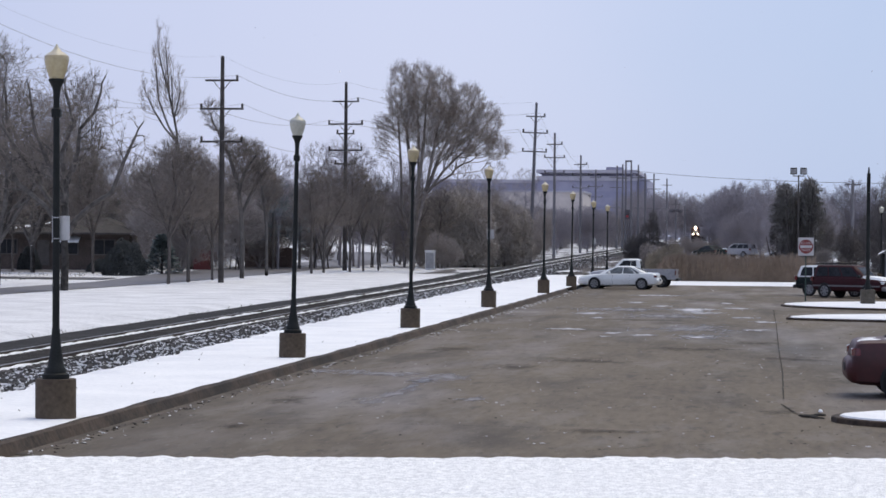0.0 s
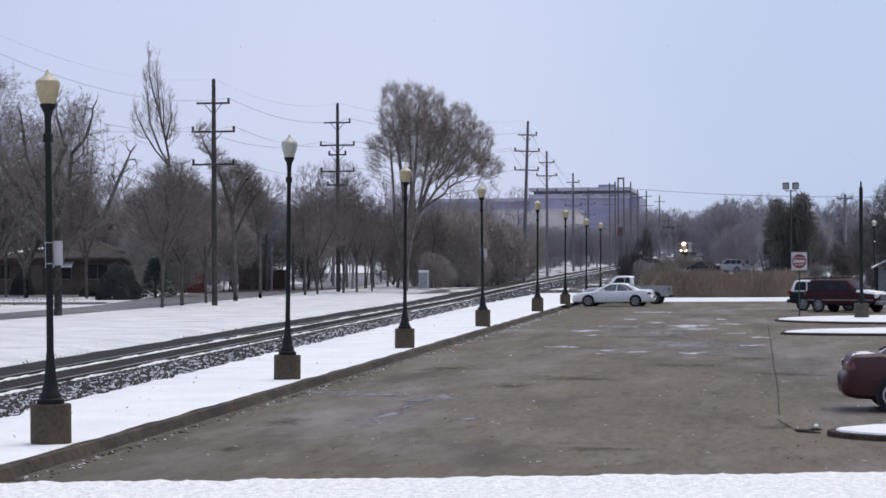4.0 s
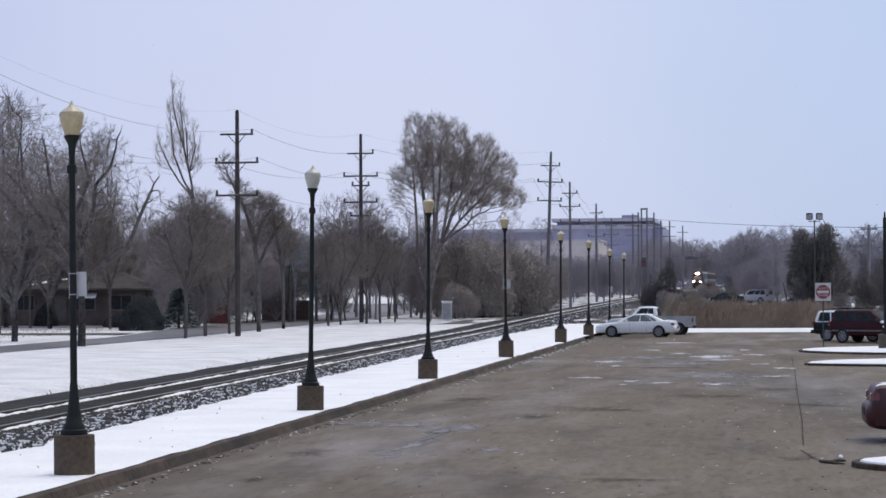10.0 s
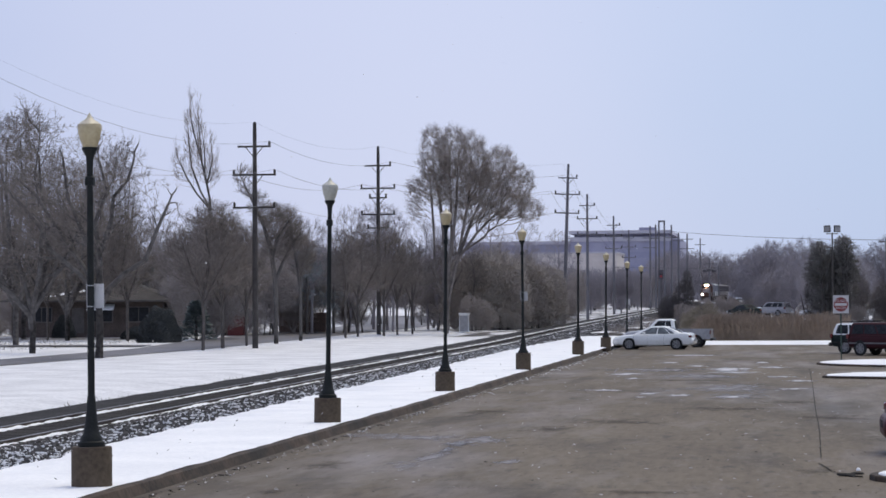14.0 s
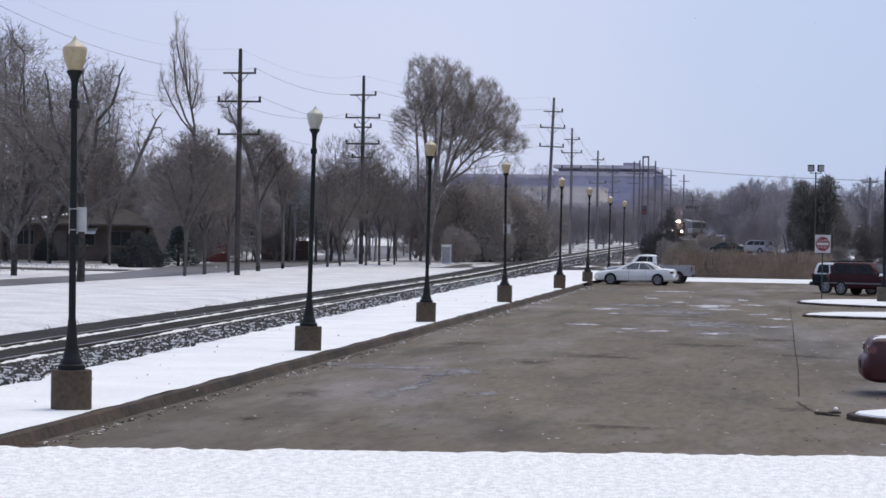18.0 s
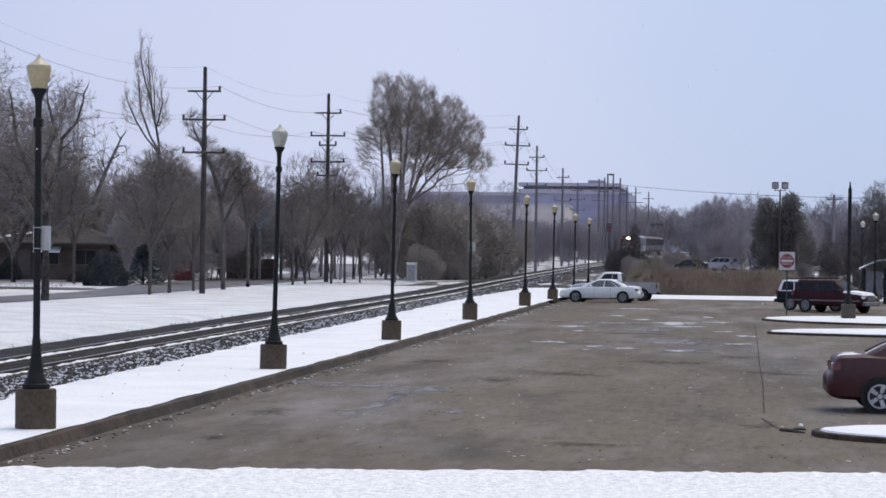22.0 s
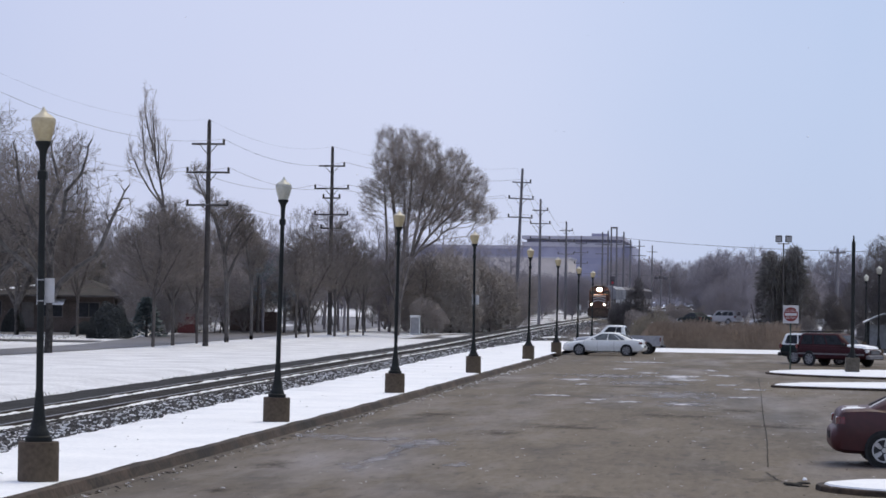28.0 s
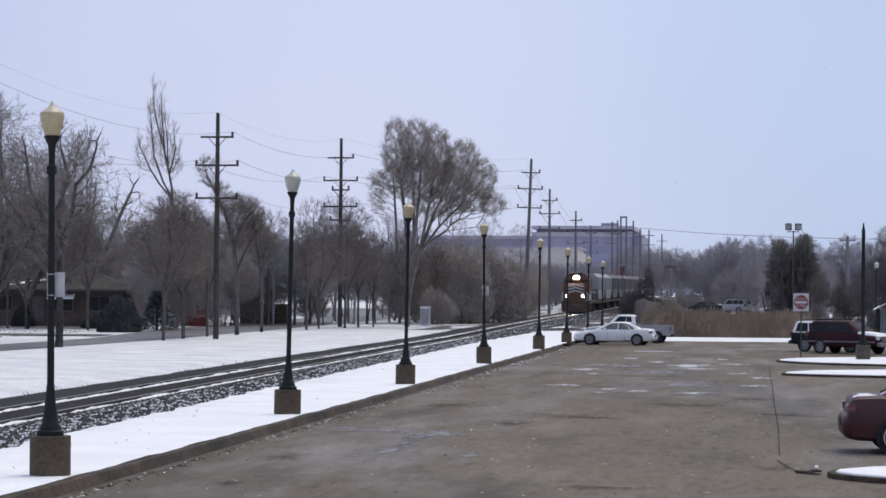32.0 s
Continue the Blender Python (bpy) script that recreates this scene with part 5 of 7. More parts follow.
spread_tree = tree("tree", pose(-43.8, 129.5, 0, 0, 0, 0), "wide-crowned bare tree with kinked limbs by the street", spreading, BARK_MOTTLED, TWIG_GREY, group="street trees")
for x, y, k, turn in [(-52.6, 152, 1.12, 110), (-58.5, 171, 1.05, 215), (-53.4, 166, 0.95, 300), (-56.5, 186, 1.0, 50), (-61.5, 163, 1.1, 20)]:
    copy_thing(spread_tree, pose(x, y, lift(y), 0, 0, turn) @ Matrix.Scale(k, 4))
copy_thing(spread_tree, pose(-56.3, 190, lift(190), 0, 0, 75) @ Matrix.Diagonal((0.66, 0.66, 1.16, 1)))
crooked_tree = tree("tree", pose(-34.6, 154, 0.05), "bare pale-barked street tree on the snowy verge", crooked, BARK_MOTTLED, TWIG_GREY, group="street trees")
for x, y, k, turn in [(-35.0, 164, 0.8, 80)]:
    copy_thing(crooked_tree, pose(x, y, lift(y), 0, 0, turn) @ Matrix.Scale(k, 4))
pale_tree = tree("tree", pose(-37.5, 196, lift(196)), "leafless tree behind the street, its twigs paled for haze", pale, TWIG_HAZED, TWIG_HAZED, group="pale trees behind the street")
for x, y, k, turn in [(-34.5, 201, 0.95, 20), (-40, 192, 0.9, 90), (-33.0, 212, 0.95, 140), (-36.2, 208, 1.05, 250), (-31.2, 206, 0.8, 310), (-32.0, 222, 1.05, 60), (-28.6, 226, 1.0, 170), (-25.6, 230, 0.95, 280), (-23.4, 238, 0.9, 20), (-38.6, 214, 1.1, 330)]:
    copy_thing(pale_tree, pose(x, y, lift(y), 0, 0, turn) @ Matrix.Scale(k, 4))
slim_tree = tree("tree", pose(-35.3, 136.6, 0), "slender bare street tree on the snowy verge", slim, twig=TWIG_GREY, group="street trees")
for x, y, k, turn in [(-51.8, 167, 0.9, 25), (-48.4, 165, 0.95, 160), (-55.6, 168, 0.9, 270), (-35.5, 142.3, 1.0, 70), (-35.6, 143.0, 0.9, 190), (-35.4, 148.6, 0.85, 240), (-33.3, 172.5, 0.9, 100), (-33.0, 176, 0.95, 10), (-31.8, 181, 1.0, 50), (-31.2, 184, 0.9, 150), (-30.6, 188, 0.85, 250), (-29.4, 198, 0.9, 30), (-27.6, 203, 0.8, 300)]:
    copy_thing(slim_tree, pose(x, y, lift(y), 0, 0, turn) @ Matrix.Scale(k, 4))
tree("tree", pose(-45.2, 175, 0.1), "tall narrow bare poplar with upright branches", poplar, BARK_MOTTLED, TWIG)
tall = tree("thicket", pose(-43.5, 172, 0.1), "dense dark leafless thicket behind the street", tallbrush, TWIG_DARK, TWIG_DARK, "thicket", "thickets behind the street")
for x, y, k, turn in [(-47.8, 190, 1.15, 30), (-51.5, 196, 1.05, 200), (-42.5, 196, 0.95, 60), (-30.5, 212, 0.76, 20), (-27.3, 216, 0.85, 200),
                      (-57, 204, 1.1, 10), (-62, 206, 1.1, 80), (-67, 208, 1.2, 170), (-25.5, 222, 0.72, 300), (-26.4, 212, 0.82, 40), (-24.3, 214, 0.77, 160), (-22.7, 217, 0.66, 260), (-34, 222, 0.75, 50), (-39.5, 206, 0.78, 150), (-46, 204, 1.2, 220), (-29.5, 232, 0.8, 90), (-38, 330, 0.85, 270), (-46, 340, 0.95, 330)]:
    copy_thing(tall, pose(x, y, lift(y), 0, 0, turn) @ Matrix.Scale(k, 4))
low = tree("bush", pose(-61.5, 182, 0), "leafless dark shrub beside the street", brush, TWIG_DARK, TWIG_DARK, "bush", "leafless shrubs")
for x, y, k, turn in [(-26.0, 206, 1.0, 20), (-23.6, 212, 1.05, 100), (-23.2, 240, 0.8, 200), (-24.5, 262, 1.0, 300), (-11.5, 330, 0.34, 40), (-12.8, 362, 0.36, 130), (-10.6, 300, 0.32, 220), (-13.4, 402, 0.4, 310), (-9.0, 345, 0.36, 75), (-10.4, 385, 0.4, 165), (-7.6, 196, 0.42, 90), (-6.2, 190, 0.40, 10), (-5.0, 186, 0.38, 150), (-8.6, 204, 0.45, 220), (-26.2, 282, 1.2, 60), (-26.3, 196, 0.6, 190), (-9.6, 290, 0.42, 15), (-7.8, 296, 0.46, 120), (-5.9, 290, 0.44, 210), (-3.9, 298, 0.5, 300), (-8.8, 320, 0.5, 60), (-6.6, 318, 0.48, 170), (-4.6, 322, 0.5, 250), (-2.4, 310, 0.5, 90)]:
    copy_thing(low, pose(x, y, lift(y), 0, 0, turn) @ Matrix.Scale(k, 4))
far = tree("tree", pose(-1.0, 300, lift(300)), "distant leafless tree, haze painted into its grey twigs", hazy, TWIG_HAZED, TWIG_HAZED, group="distant leafless trees")
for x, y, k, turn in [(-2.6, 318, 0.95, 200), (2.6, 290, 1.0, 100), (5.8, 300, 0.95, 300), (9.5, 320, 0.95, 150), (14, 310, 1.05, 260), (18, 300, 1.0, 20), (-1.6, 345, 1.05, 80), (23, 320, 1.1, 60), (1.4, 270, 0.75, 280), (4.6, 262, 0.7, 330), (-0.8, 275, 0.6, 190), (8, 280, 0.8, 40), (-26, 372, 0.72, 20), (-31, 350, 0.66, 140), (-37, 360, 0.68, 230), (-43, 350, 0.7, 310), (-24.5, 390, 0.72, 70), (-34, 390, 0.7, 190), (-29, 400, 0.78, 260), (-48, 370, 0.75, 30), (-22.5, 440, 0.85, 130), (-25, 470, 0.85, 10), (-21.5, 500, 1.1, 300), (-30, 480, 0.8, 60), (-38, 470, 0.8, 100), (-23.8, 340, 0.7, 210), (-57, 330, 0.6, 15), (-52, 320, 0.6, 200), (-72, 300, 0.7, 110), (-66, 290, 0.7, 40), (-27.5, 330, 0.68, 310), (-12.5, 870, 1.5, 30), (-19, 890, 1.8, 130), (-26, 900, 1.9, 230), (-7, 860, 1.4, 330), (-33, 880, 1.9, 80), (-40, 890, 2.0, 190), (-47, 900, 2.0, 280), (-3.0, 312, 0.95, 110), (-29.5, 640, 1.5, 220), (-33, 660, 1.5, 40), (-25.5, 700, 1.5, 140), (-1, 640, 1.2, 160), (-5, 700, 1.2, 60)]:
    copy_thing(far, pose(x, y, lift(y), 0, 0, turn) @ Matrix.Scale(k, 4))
right_brush = tree("thicket", pose(13.8, 212, 0.2), "dark leafless thicket beyond the car park", tallbrush, THORN, THORN, "thicket", "thickets beyond the car park")
for x, y, k, turn in [(16.4, 222, 0.95, 60), (9.6, 226, 0.45, 150), (11.6, 230, 0.5, 20), (19, 220, 1.05, 240), (7.2, 232, 0.6, 300), (23, 226, 1.1, 40)]:
    copy_thing(right_brush, pose(x, y, lift(y), 0, 0, turn) @ Matrix.Scale(k, 4))


def conifer(h, r, seed, count=2600, column=False, ragged=0.35, low=0.05):
    """Trunk and needle sprays of an evergreen; the sprays are small tapered blades."""
    rng = random.Random(seed)
    trunk, crown = Shape().lathe([(0.12, -0.1), (0.07, h * 0.5), (0.02, h * 0.97)], 7), Shape()
    for k in range(count):
        u = rng.random() ** 0.75
        z = h * (low + (1 - low) * u)
        w = 2 * math.pi * rng.random()
        edge = r * ((1 - u ** 3) ** 0.6 if column else (1 - u) ** 0.75) * (1 + ragged * noise.noise((math.cos(w) * 1.5, math.sin(w) * 1.5 + seed, z * 1.3)))
        q = edge * rng.random() ** 0.4
        p = Vector((q * math.cos(w), q * math.sin(w), z))
        d = Vector((math.cos(w), math.sin(w), rng.uniform(-0.35, 0.5))).normalized()
        L, b = rng.uniform(0.18, 0.5), rng.uniform(0.05, 0.11)
        side = d.cross(Vector((rng.gauss(0, 0.4), rng.gauss(0, 0.4), 1))).normalized() * b
        crown.add([p - side * 0.5, p + side * 0.5, p + d * L * 0.6 + side, p + d * L, p + d * L * 0.6 - side], [(0, 1, 2, 3, 4)])
    return trunk, crown


cedar = tree("evergreen", pose(3.2, 190, 0.3), "ragged dark columnar evergreen tree", grow([[(0, 0, -0.2), (0.05, 0, 3.5), (-0.1, 0, 6.9)], [(0, 0, -0.2), (0.35, 0.1, 2.6), (0.45, 0.1, 6.2)]], [((-0.1, 0, 4.4), (0.75, 0.75, 2.9)), ((0.35, 0, 5.2), (0.6, 0.6, 1.9)), ((-0.3, 0, 6.6), (0.5, 0.5, 0.8)), ((0.2, 0, 2.2), (0.4, 0.4, 1.2)), ((-0.9, 0, 5.0), (0.5, 0.5, 0.9)), ((0.9, 0, 3.6), (0.5, 0.5, 0.8))], 330, 51, 0.13, 6, 0.4, 0.013, -0.3, 0.4, 0.013, stem_r=0.10), BARK, NEEDLE_HAZED, "evergreen", "evergreens by the floodlight")
for ob in cedar.children:
    tagged(ob, kind="stuff")
for x, y, k, turn in [(5.2, 190, 1.04, 120), (4.1, 191, 0.93, 240), (2.4, 193, 0.66, 60), (4.7, 193, 1.0, 10)]:
    copy_thing(cedar, pose(x, y, 0.25, 0, 0, turn) @ Matrix.Scale(k, 4))
vine = grow([[(0, 0, -0.2), (0.1, 0, 1.2), (0.3, 0, 3.2)]], [((0, 0, 1.4), (1.7, 1.3, 1.3)), ((-0.6, 0, 1.9), (1.2, 1.2, 1.2)), ((0.35, 0, 3.2), (0.9, 0.9, 1.3)), ((0.6, 0, 4.4), (0.42, 0.42, 1.0)), ((1.2, 0, 1.3), (1.3, 1, 1.2)), ((-1.2, 0, 1.6), (0.9, 1, 1.3))], 2000, 14, 0.12, 6, 0.35, 0.010, 0.3, 0.4, 0.010)
tree("bush", pose(-9.35, 212, 0.2), "dark vine-covered shrub with a ragged pointed top", vine, TWIG_DARK, surf("vine_twigs", (0.10, 0.09, 0.088), (0.17, 0.155, 0.15), 0.95, 0.5, 3.0, 0.0), "bush")
juniper = tree("evergreen", pose(-56.75, 200, lift(200), 0, 0, 20) @ Matrix.Scale(1.35, 4), "dark dense evergreen among bare trees", conifer(4.4, 1.9, 2, 2200, ragged=0.9), BARK, NEEDLE, "evergreen", "low evergreens")
for x, y, k, turn in [(-30.5, 222, 1.4, 40)]:
    copy_thing(juniper, pose(x, y, lift(y), 0, 0, turn) @ Matrix.Scale(k / 1.35, 4))
tree("evergreen", pose(-43.4, 166, 0), "small blue spruce with layered branches on a lawn", conifer(3.0, 1.35, 3, 1800, ragged=0.25), BARK, SPRUCE, "evergreen")


dense = bramble([((0, 0, 3.0), (3.0, 2.4, 3.4)), ((-1.2, 0, 4.2), (1.8, 1.8, 2.4)), ((1.4, 0, 4.4), (1.7, 1.7, 2.5)), ((0.2, 0, 5.4), (1.5, 1.5, 1.8)), ((2.0, 0, 1.6), (1.8, 1.6, 1.6)), ((-2.0, 0, 1.6), (1.8, 1.6, 1.6))], 15000, 61)
canopy = bramble([((0, 0, 4.6), (2.8, 2.4, 2.4)), ((-1.4, 0, 5.0), (1.8, 1.8, 2.2)), ((1.5, 0, 5.2), (1.7, 1.7, 2.3)), ((0.2, 0, 6.2), (1.5, 1.5, 1.7))], 11000, 63, stems=4)
crowned = tree("thicket", pose(-37.4, 196, lift(196)) @ Matrix.Scale(0.98, 4), "close-grown bare small trees on thin trunks beside the street", canopy, BARK, BRAMBLE, "thicket", "close-grown small trees")
for x, y, k, turn in [(-34.0, 204, 0.88, 70), (-41.0, 200, 0.84, 160), (-42.3, 188, 0.85, 240), (-31.0, 208, 0.86, 300), (-46.4, 222, 1.1, 10), (-50.5, 240, 1.15, 130), (-43.5, 246, 1.1, 200), (-38.5, 240, 1.0, 290)]:
    copy_thing(crowned, pose(x, y, lift(y), 0, 0, turn) @ Matrix.Scale(k, 4))
mass = tree("bramble", pose(-45.6, 186, lift(186)) @ Matrix.Scale(0.92, 4), "dense dull-brown tangle of bare shrubs", dense, BARK, BRAMBLE, "bramble", "tangled shrubs behind the street")
for x, y, k, turn in [(-48.8, 181, 0.80, 100), (-52.5, 205, 1.0, 200), (-70.0, 195, 1.0, 40), (-74.5, 200, 1.1, 140), (-66.5, 184, 0.8, 240), (-79.0, 205, 1.2, 330), (-56.0, 236, 1.1, 80), (-33.5, 262, 0.9, 120), (-34.5, 290, 0.95, 50), (-33.5, 330, 0.95, 280), (-35.5, 360, 1.0, 30), (-33.0, 395, 0.95, 190), (-29.0, 410, 0.9, 90), (-25.6, 440, 0.9, 310), (-24.4, 480, 0.95, 10), (-30.0, 450, 1.0, 210)]:
    copy_thing(mass, pose(x, y, lift(y), 0, 0, turn) @ Matrix.Scale(k / 0.92, 4))
thorn = tree("bramble", pose(5.4, 172, lift(172)) @ Matrix.Scale(0.32, 4), "low dark thorny shrub beyond the car park", dense, THORN, THORN, "bramble", "thorny shrubs beyond the car park")
for x, y, k, turn in [(6.9, 176, 0.34, 80), (8.7, 178, 0.36, 200), (10.3, 175, 0.36, 300), (7.6, 190, 0.45, 130), (9.8, 196, 0.5, 40), (12.4, 190, 0.5, 240), (11.4, 204, 0.7, 140), (8.4, 208, 0.55, 20)]:
    copy_thing(thorn, pose(x, y, lift(y), 0, 0, turn) @ Matrix.Scale(k, 4))
column = bramble([((0, 0, 6.6), (0.72, 0.7, 0.85)), ((0.0, 0, 5.4), (0.8, 0.75, 1.2)), ((0, 0, 3.4), (0.75, 0.75, 3.4)), ((0.1, 0, 6.1), (0.62, 0.6, 1.3)), ((-0.35, 0, 5.0), (0.5, 0.5, 1.0)), ((0.4, 0, 2.6), (0.6, 0.6, 1.6))], 5200, 67, 0.03, 0.4, 2)
vined = tree("bramble", pose(3.0, 191.5, 0.25), "dark vine-grown column of a dead tree by the floodlight", column, BARK, surf("dark_vine_leaves", (0.20, 0.188, 0.182), (0.31, 0.292, 0.282), 0.95, 0.6, 4.0, 0.0), "bramble", "vine-grown tree columns")
for x, y, k, turn in [(4.95, 191, 1.06, 140), (4.3, 192, 0.9, 250)]:
    copy_thing(vined, pose(x, y, 0.25, 0, 0, turn) @ Matrix.Scale(k, 4))
olive_mass = tree("bramble", pose(-27.6, 205, lift(205)) @ Matrix.Scale(1.0, 4), "dense olive-brown mound of overgrown shrubs beside the track", dense, BARK, BRAMBLE_OLIVE, "bramble", "overgrown mounds beside the track")
for x, y, k, turn in [(-25.2, 207, 0.98, 130), (-23.6, 212, 0.92, 220), (-22.4, 218, 0.84, 60)]:
    copy_thing(olive_mass, pose(x, y, lift(y), 0, 0, turn) @ Matrix.Scale(k, 4))


def pine(seed):
    """A loose pine: clumps of needles at the ends of level boughs."""
    rng, wood, needles = random.Random(seed), Shape().lathe([(0.16, -0.1), (0.12, 3.0), (0.03, 7.2)], 7), Shape()
    for k in range(34):
        z, w = rng.uniform(2.6, 7.0), rng.uniform(0, 2 * math.pi)
        out = rng.uniform(0.5, 1.0) * (2.1 - 0.2 * z)
        tip = Vector((out * math.cos(w), out * math.sin(w), z + rng.uniform(-0.2, 0.4)))
        stick(needles, Vector((0, 0, z - 0.2)), tip, 0.04, 0.02, 4)
        for _ in range(85):
            p = tip + Vector((rng.gauss(0, 0.30), rng.gauss(0, 0.30), rng.gauss(0.05, 0.14)))
            d = (p - tip).normalized() * rng.uniform(0.12, 0.28)
            side = d.orthogonal().normalized() * 0.03
            needles.add([p - side, p + side, p + d], [(0, 1, 2)])
    return wood, needles


pine_tree = tree("evergreen", pose(-40.0, 190, lift(190)), "dark blue-green pine with clumped needles behind the street", pine(71), BARK, PINE, "evergreen")
copy_thing(pine_tree, pose(-38.3, 193, lift(193), 0, 0, 120) @ Matrix.Scale(0.9, 4))


def hedge(name, m, r, h, seed, label):
    s, rng = Shape(), random.Random(seed)
    for k in range(8000):
        d = Vector((rng.gauss(0, 1), rng.gauss(0, 1), abs(rng.gauss(0, 1)))).normalized()
        q = rng.uniform(0.75, 1.0) + 0.15 * noise.noise(d * 2)
        p = Vector((d.x * r * q, d.y * r * q, d.z * h * q))
        a = (d + Vector((rng.gauss(0, 0.4), rng.gauss(0, 0.4), rng.gauss(0, 0.4)))).orthogonal().normalized() * rng.uniform(0.05, 0.10)
        b = d.cross(a)
        s.add([p - a, p + d * 0.06 - b * 0.6, p + a + d * 0.05, p + d * 0.08 + b * 0.6], [(0, 1, 2, 3)])
    return solid(name, s, HEDGE, label, "bush", m=m)


hedge("shrub", pose(-44.6, 160, 0), 1.6, 2.6, 1, "rounded clipped evergreen shrub on a lawn")
hedge("shrub", pose(-49.4, 171, 0.05), 1.3, 1.0, 2, "rounded clipped evergreen shrub by a house")
hedge("shrub", pose(-56.6, 175, 0.05), 0.9, 1.9, 3, "rounded clipped evergreen shrub by a house")

# reeds at the far end of the lot
s, rng = Shape(), random.Random(21)
for k in range(48000):
    x = min(rng.uniform(-6.4, 4.6), rng.uniform(-6.4, 7.0))
    y = 155.5 + 20 * rng.random() ** 1.6
    h = (1.55 + 0.5 * noise.noise((x * 0.45, y * 0.2, 6)) + 0.25 * noise.noise((x * 1.7, y * 0.6, 2))) * rng.uniform(0.3, 1.15) * min(1.0, max(0.25, (x + 7.2) * 0.5))
    bx, by = rng.gauss(0, 0.24) * h * 0.5, rng.gauss(0, 0.2)
    w = rng.uniform(0.003, 0.007)
    z = 0.05 + lift(y)
    s.add([(x - w, y, z), (x + w, y, z), (x + bx * 0.4 + w, y + by * 0.4, z + h * 0.6), (x + bx + w * 1.5, y + by, z + h * 0.9), (x + bx, y + by, z + h), (x + bx - w * 1.5, y + by, z + h * 0.88), (x + bx * 0.4 - w, y + by * 0.4, z + h * 0.6)], [(0, 1, 2, 6), (6, 2, 3, 4, 5)])
solid("reeds", s, REED, "thick stand of dry tan reeds", "reeds", "stuff")
olive = tree("bush", pose(-5.6, 160, 0.05) @ Matrix.Scale(0.5, 4), "loose olive-brown leafless shrub beside the reeds", brush, OLIVE, OLIVE, "bush", "shrubs beside the reeds")
for x, y, k, turn in [(-6.4, 170, 0.6, 33), (-7.2, 177, 0.66, 120), (-5.4, 175, 0.68, 250), (-4.6, 163, 0.62, 70), (-3.4, 165, 0.66, 140), (-6.3, 163, 0.45, 210), (-2.2, 167, 0.58, 300), (-4.0, 160, 0.42, 20), (-0.8, 168, 0.5, 100), (1.2, 170, 0.46, 260), (4.4, 171, 0.44, 30), (7.2, 171, 0.5, 190)]:
    copy_thing(olive, pose(x, y, lift(y), 0, 0, turn) @ Matrix.Scale(k, 4))
# dead grass showing through the snow beside the track and the far verge
s = Shape()
for k in range(9000):
    y = 33 + 190 * rng.random() ** 1.5
    clump = noise.noise((0, y * 0.35, 8))
    x = smooth_track_x(y) - 3.55 - abs(rng.gauss(0, 0.35 + 0.35 * max(0.0, clump)))
    h, w = rng.uniform(0.03, 0.13) * (1 + 0.8 * max(0.0, clump)), rng.uniform(0.008, 0.022)
    a = rng.uniform(-0.1, 0.1)
    z = lift(y) - 0.02
    s.add([(x - w, y, z), (x + w, y, z), (x + a, y + a, z + h)], [(0, 1, 2)])
for k in range(2200):
    x, y = rng.uniform(-72, -46.5), rng.uniform(135, 200)
    if 166 < y < 177:
        continue
    h, w, a = rng.uniform(0.06, 0.22), 0.02, rng.uniform(-0.15, 0.15)
    s.add([(x - w, y, lift(y) - 0.03), (x + w, y, lift(y) - 0.03), (x + a, y + a, lift(y) + h)], [(0, 1, 2)])
solid("dead_grass", s, STRAW, "dead grass blades poking through the snow", "grass", "stuff")
s = Shape()
for k in range(3500):
    x, y = rng.uniform(-22, -10), rng.uniform(182, 330)
    if abs(x - smooth_track_x(y)) < 3.2:
        continue
    h, w = rng.uniform(0.2, 0.9), 0.02
    a = rng.uniform(-0.2, 0.2)
    s.add([(x - w, y, lift(y) - 0.25), (x + w, y, lift(y) - 0.25), (x + a, y + a, lift(y) - 0.1 + h)], [(0, 1, 2)])
solid("weeds", s, TWIG, "brown dead weeds beside the distant track", "weeds", "stuff")

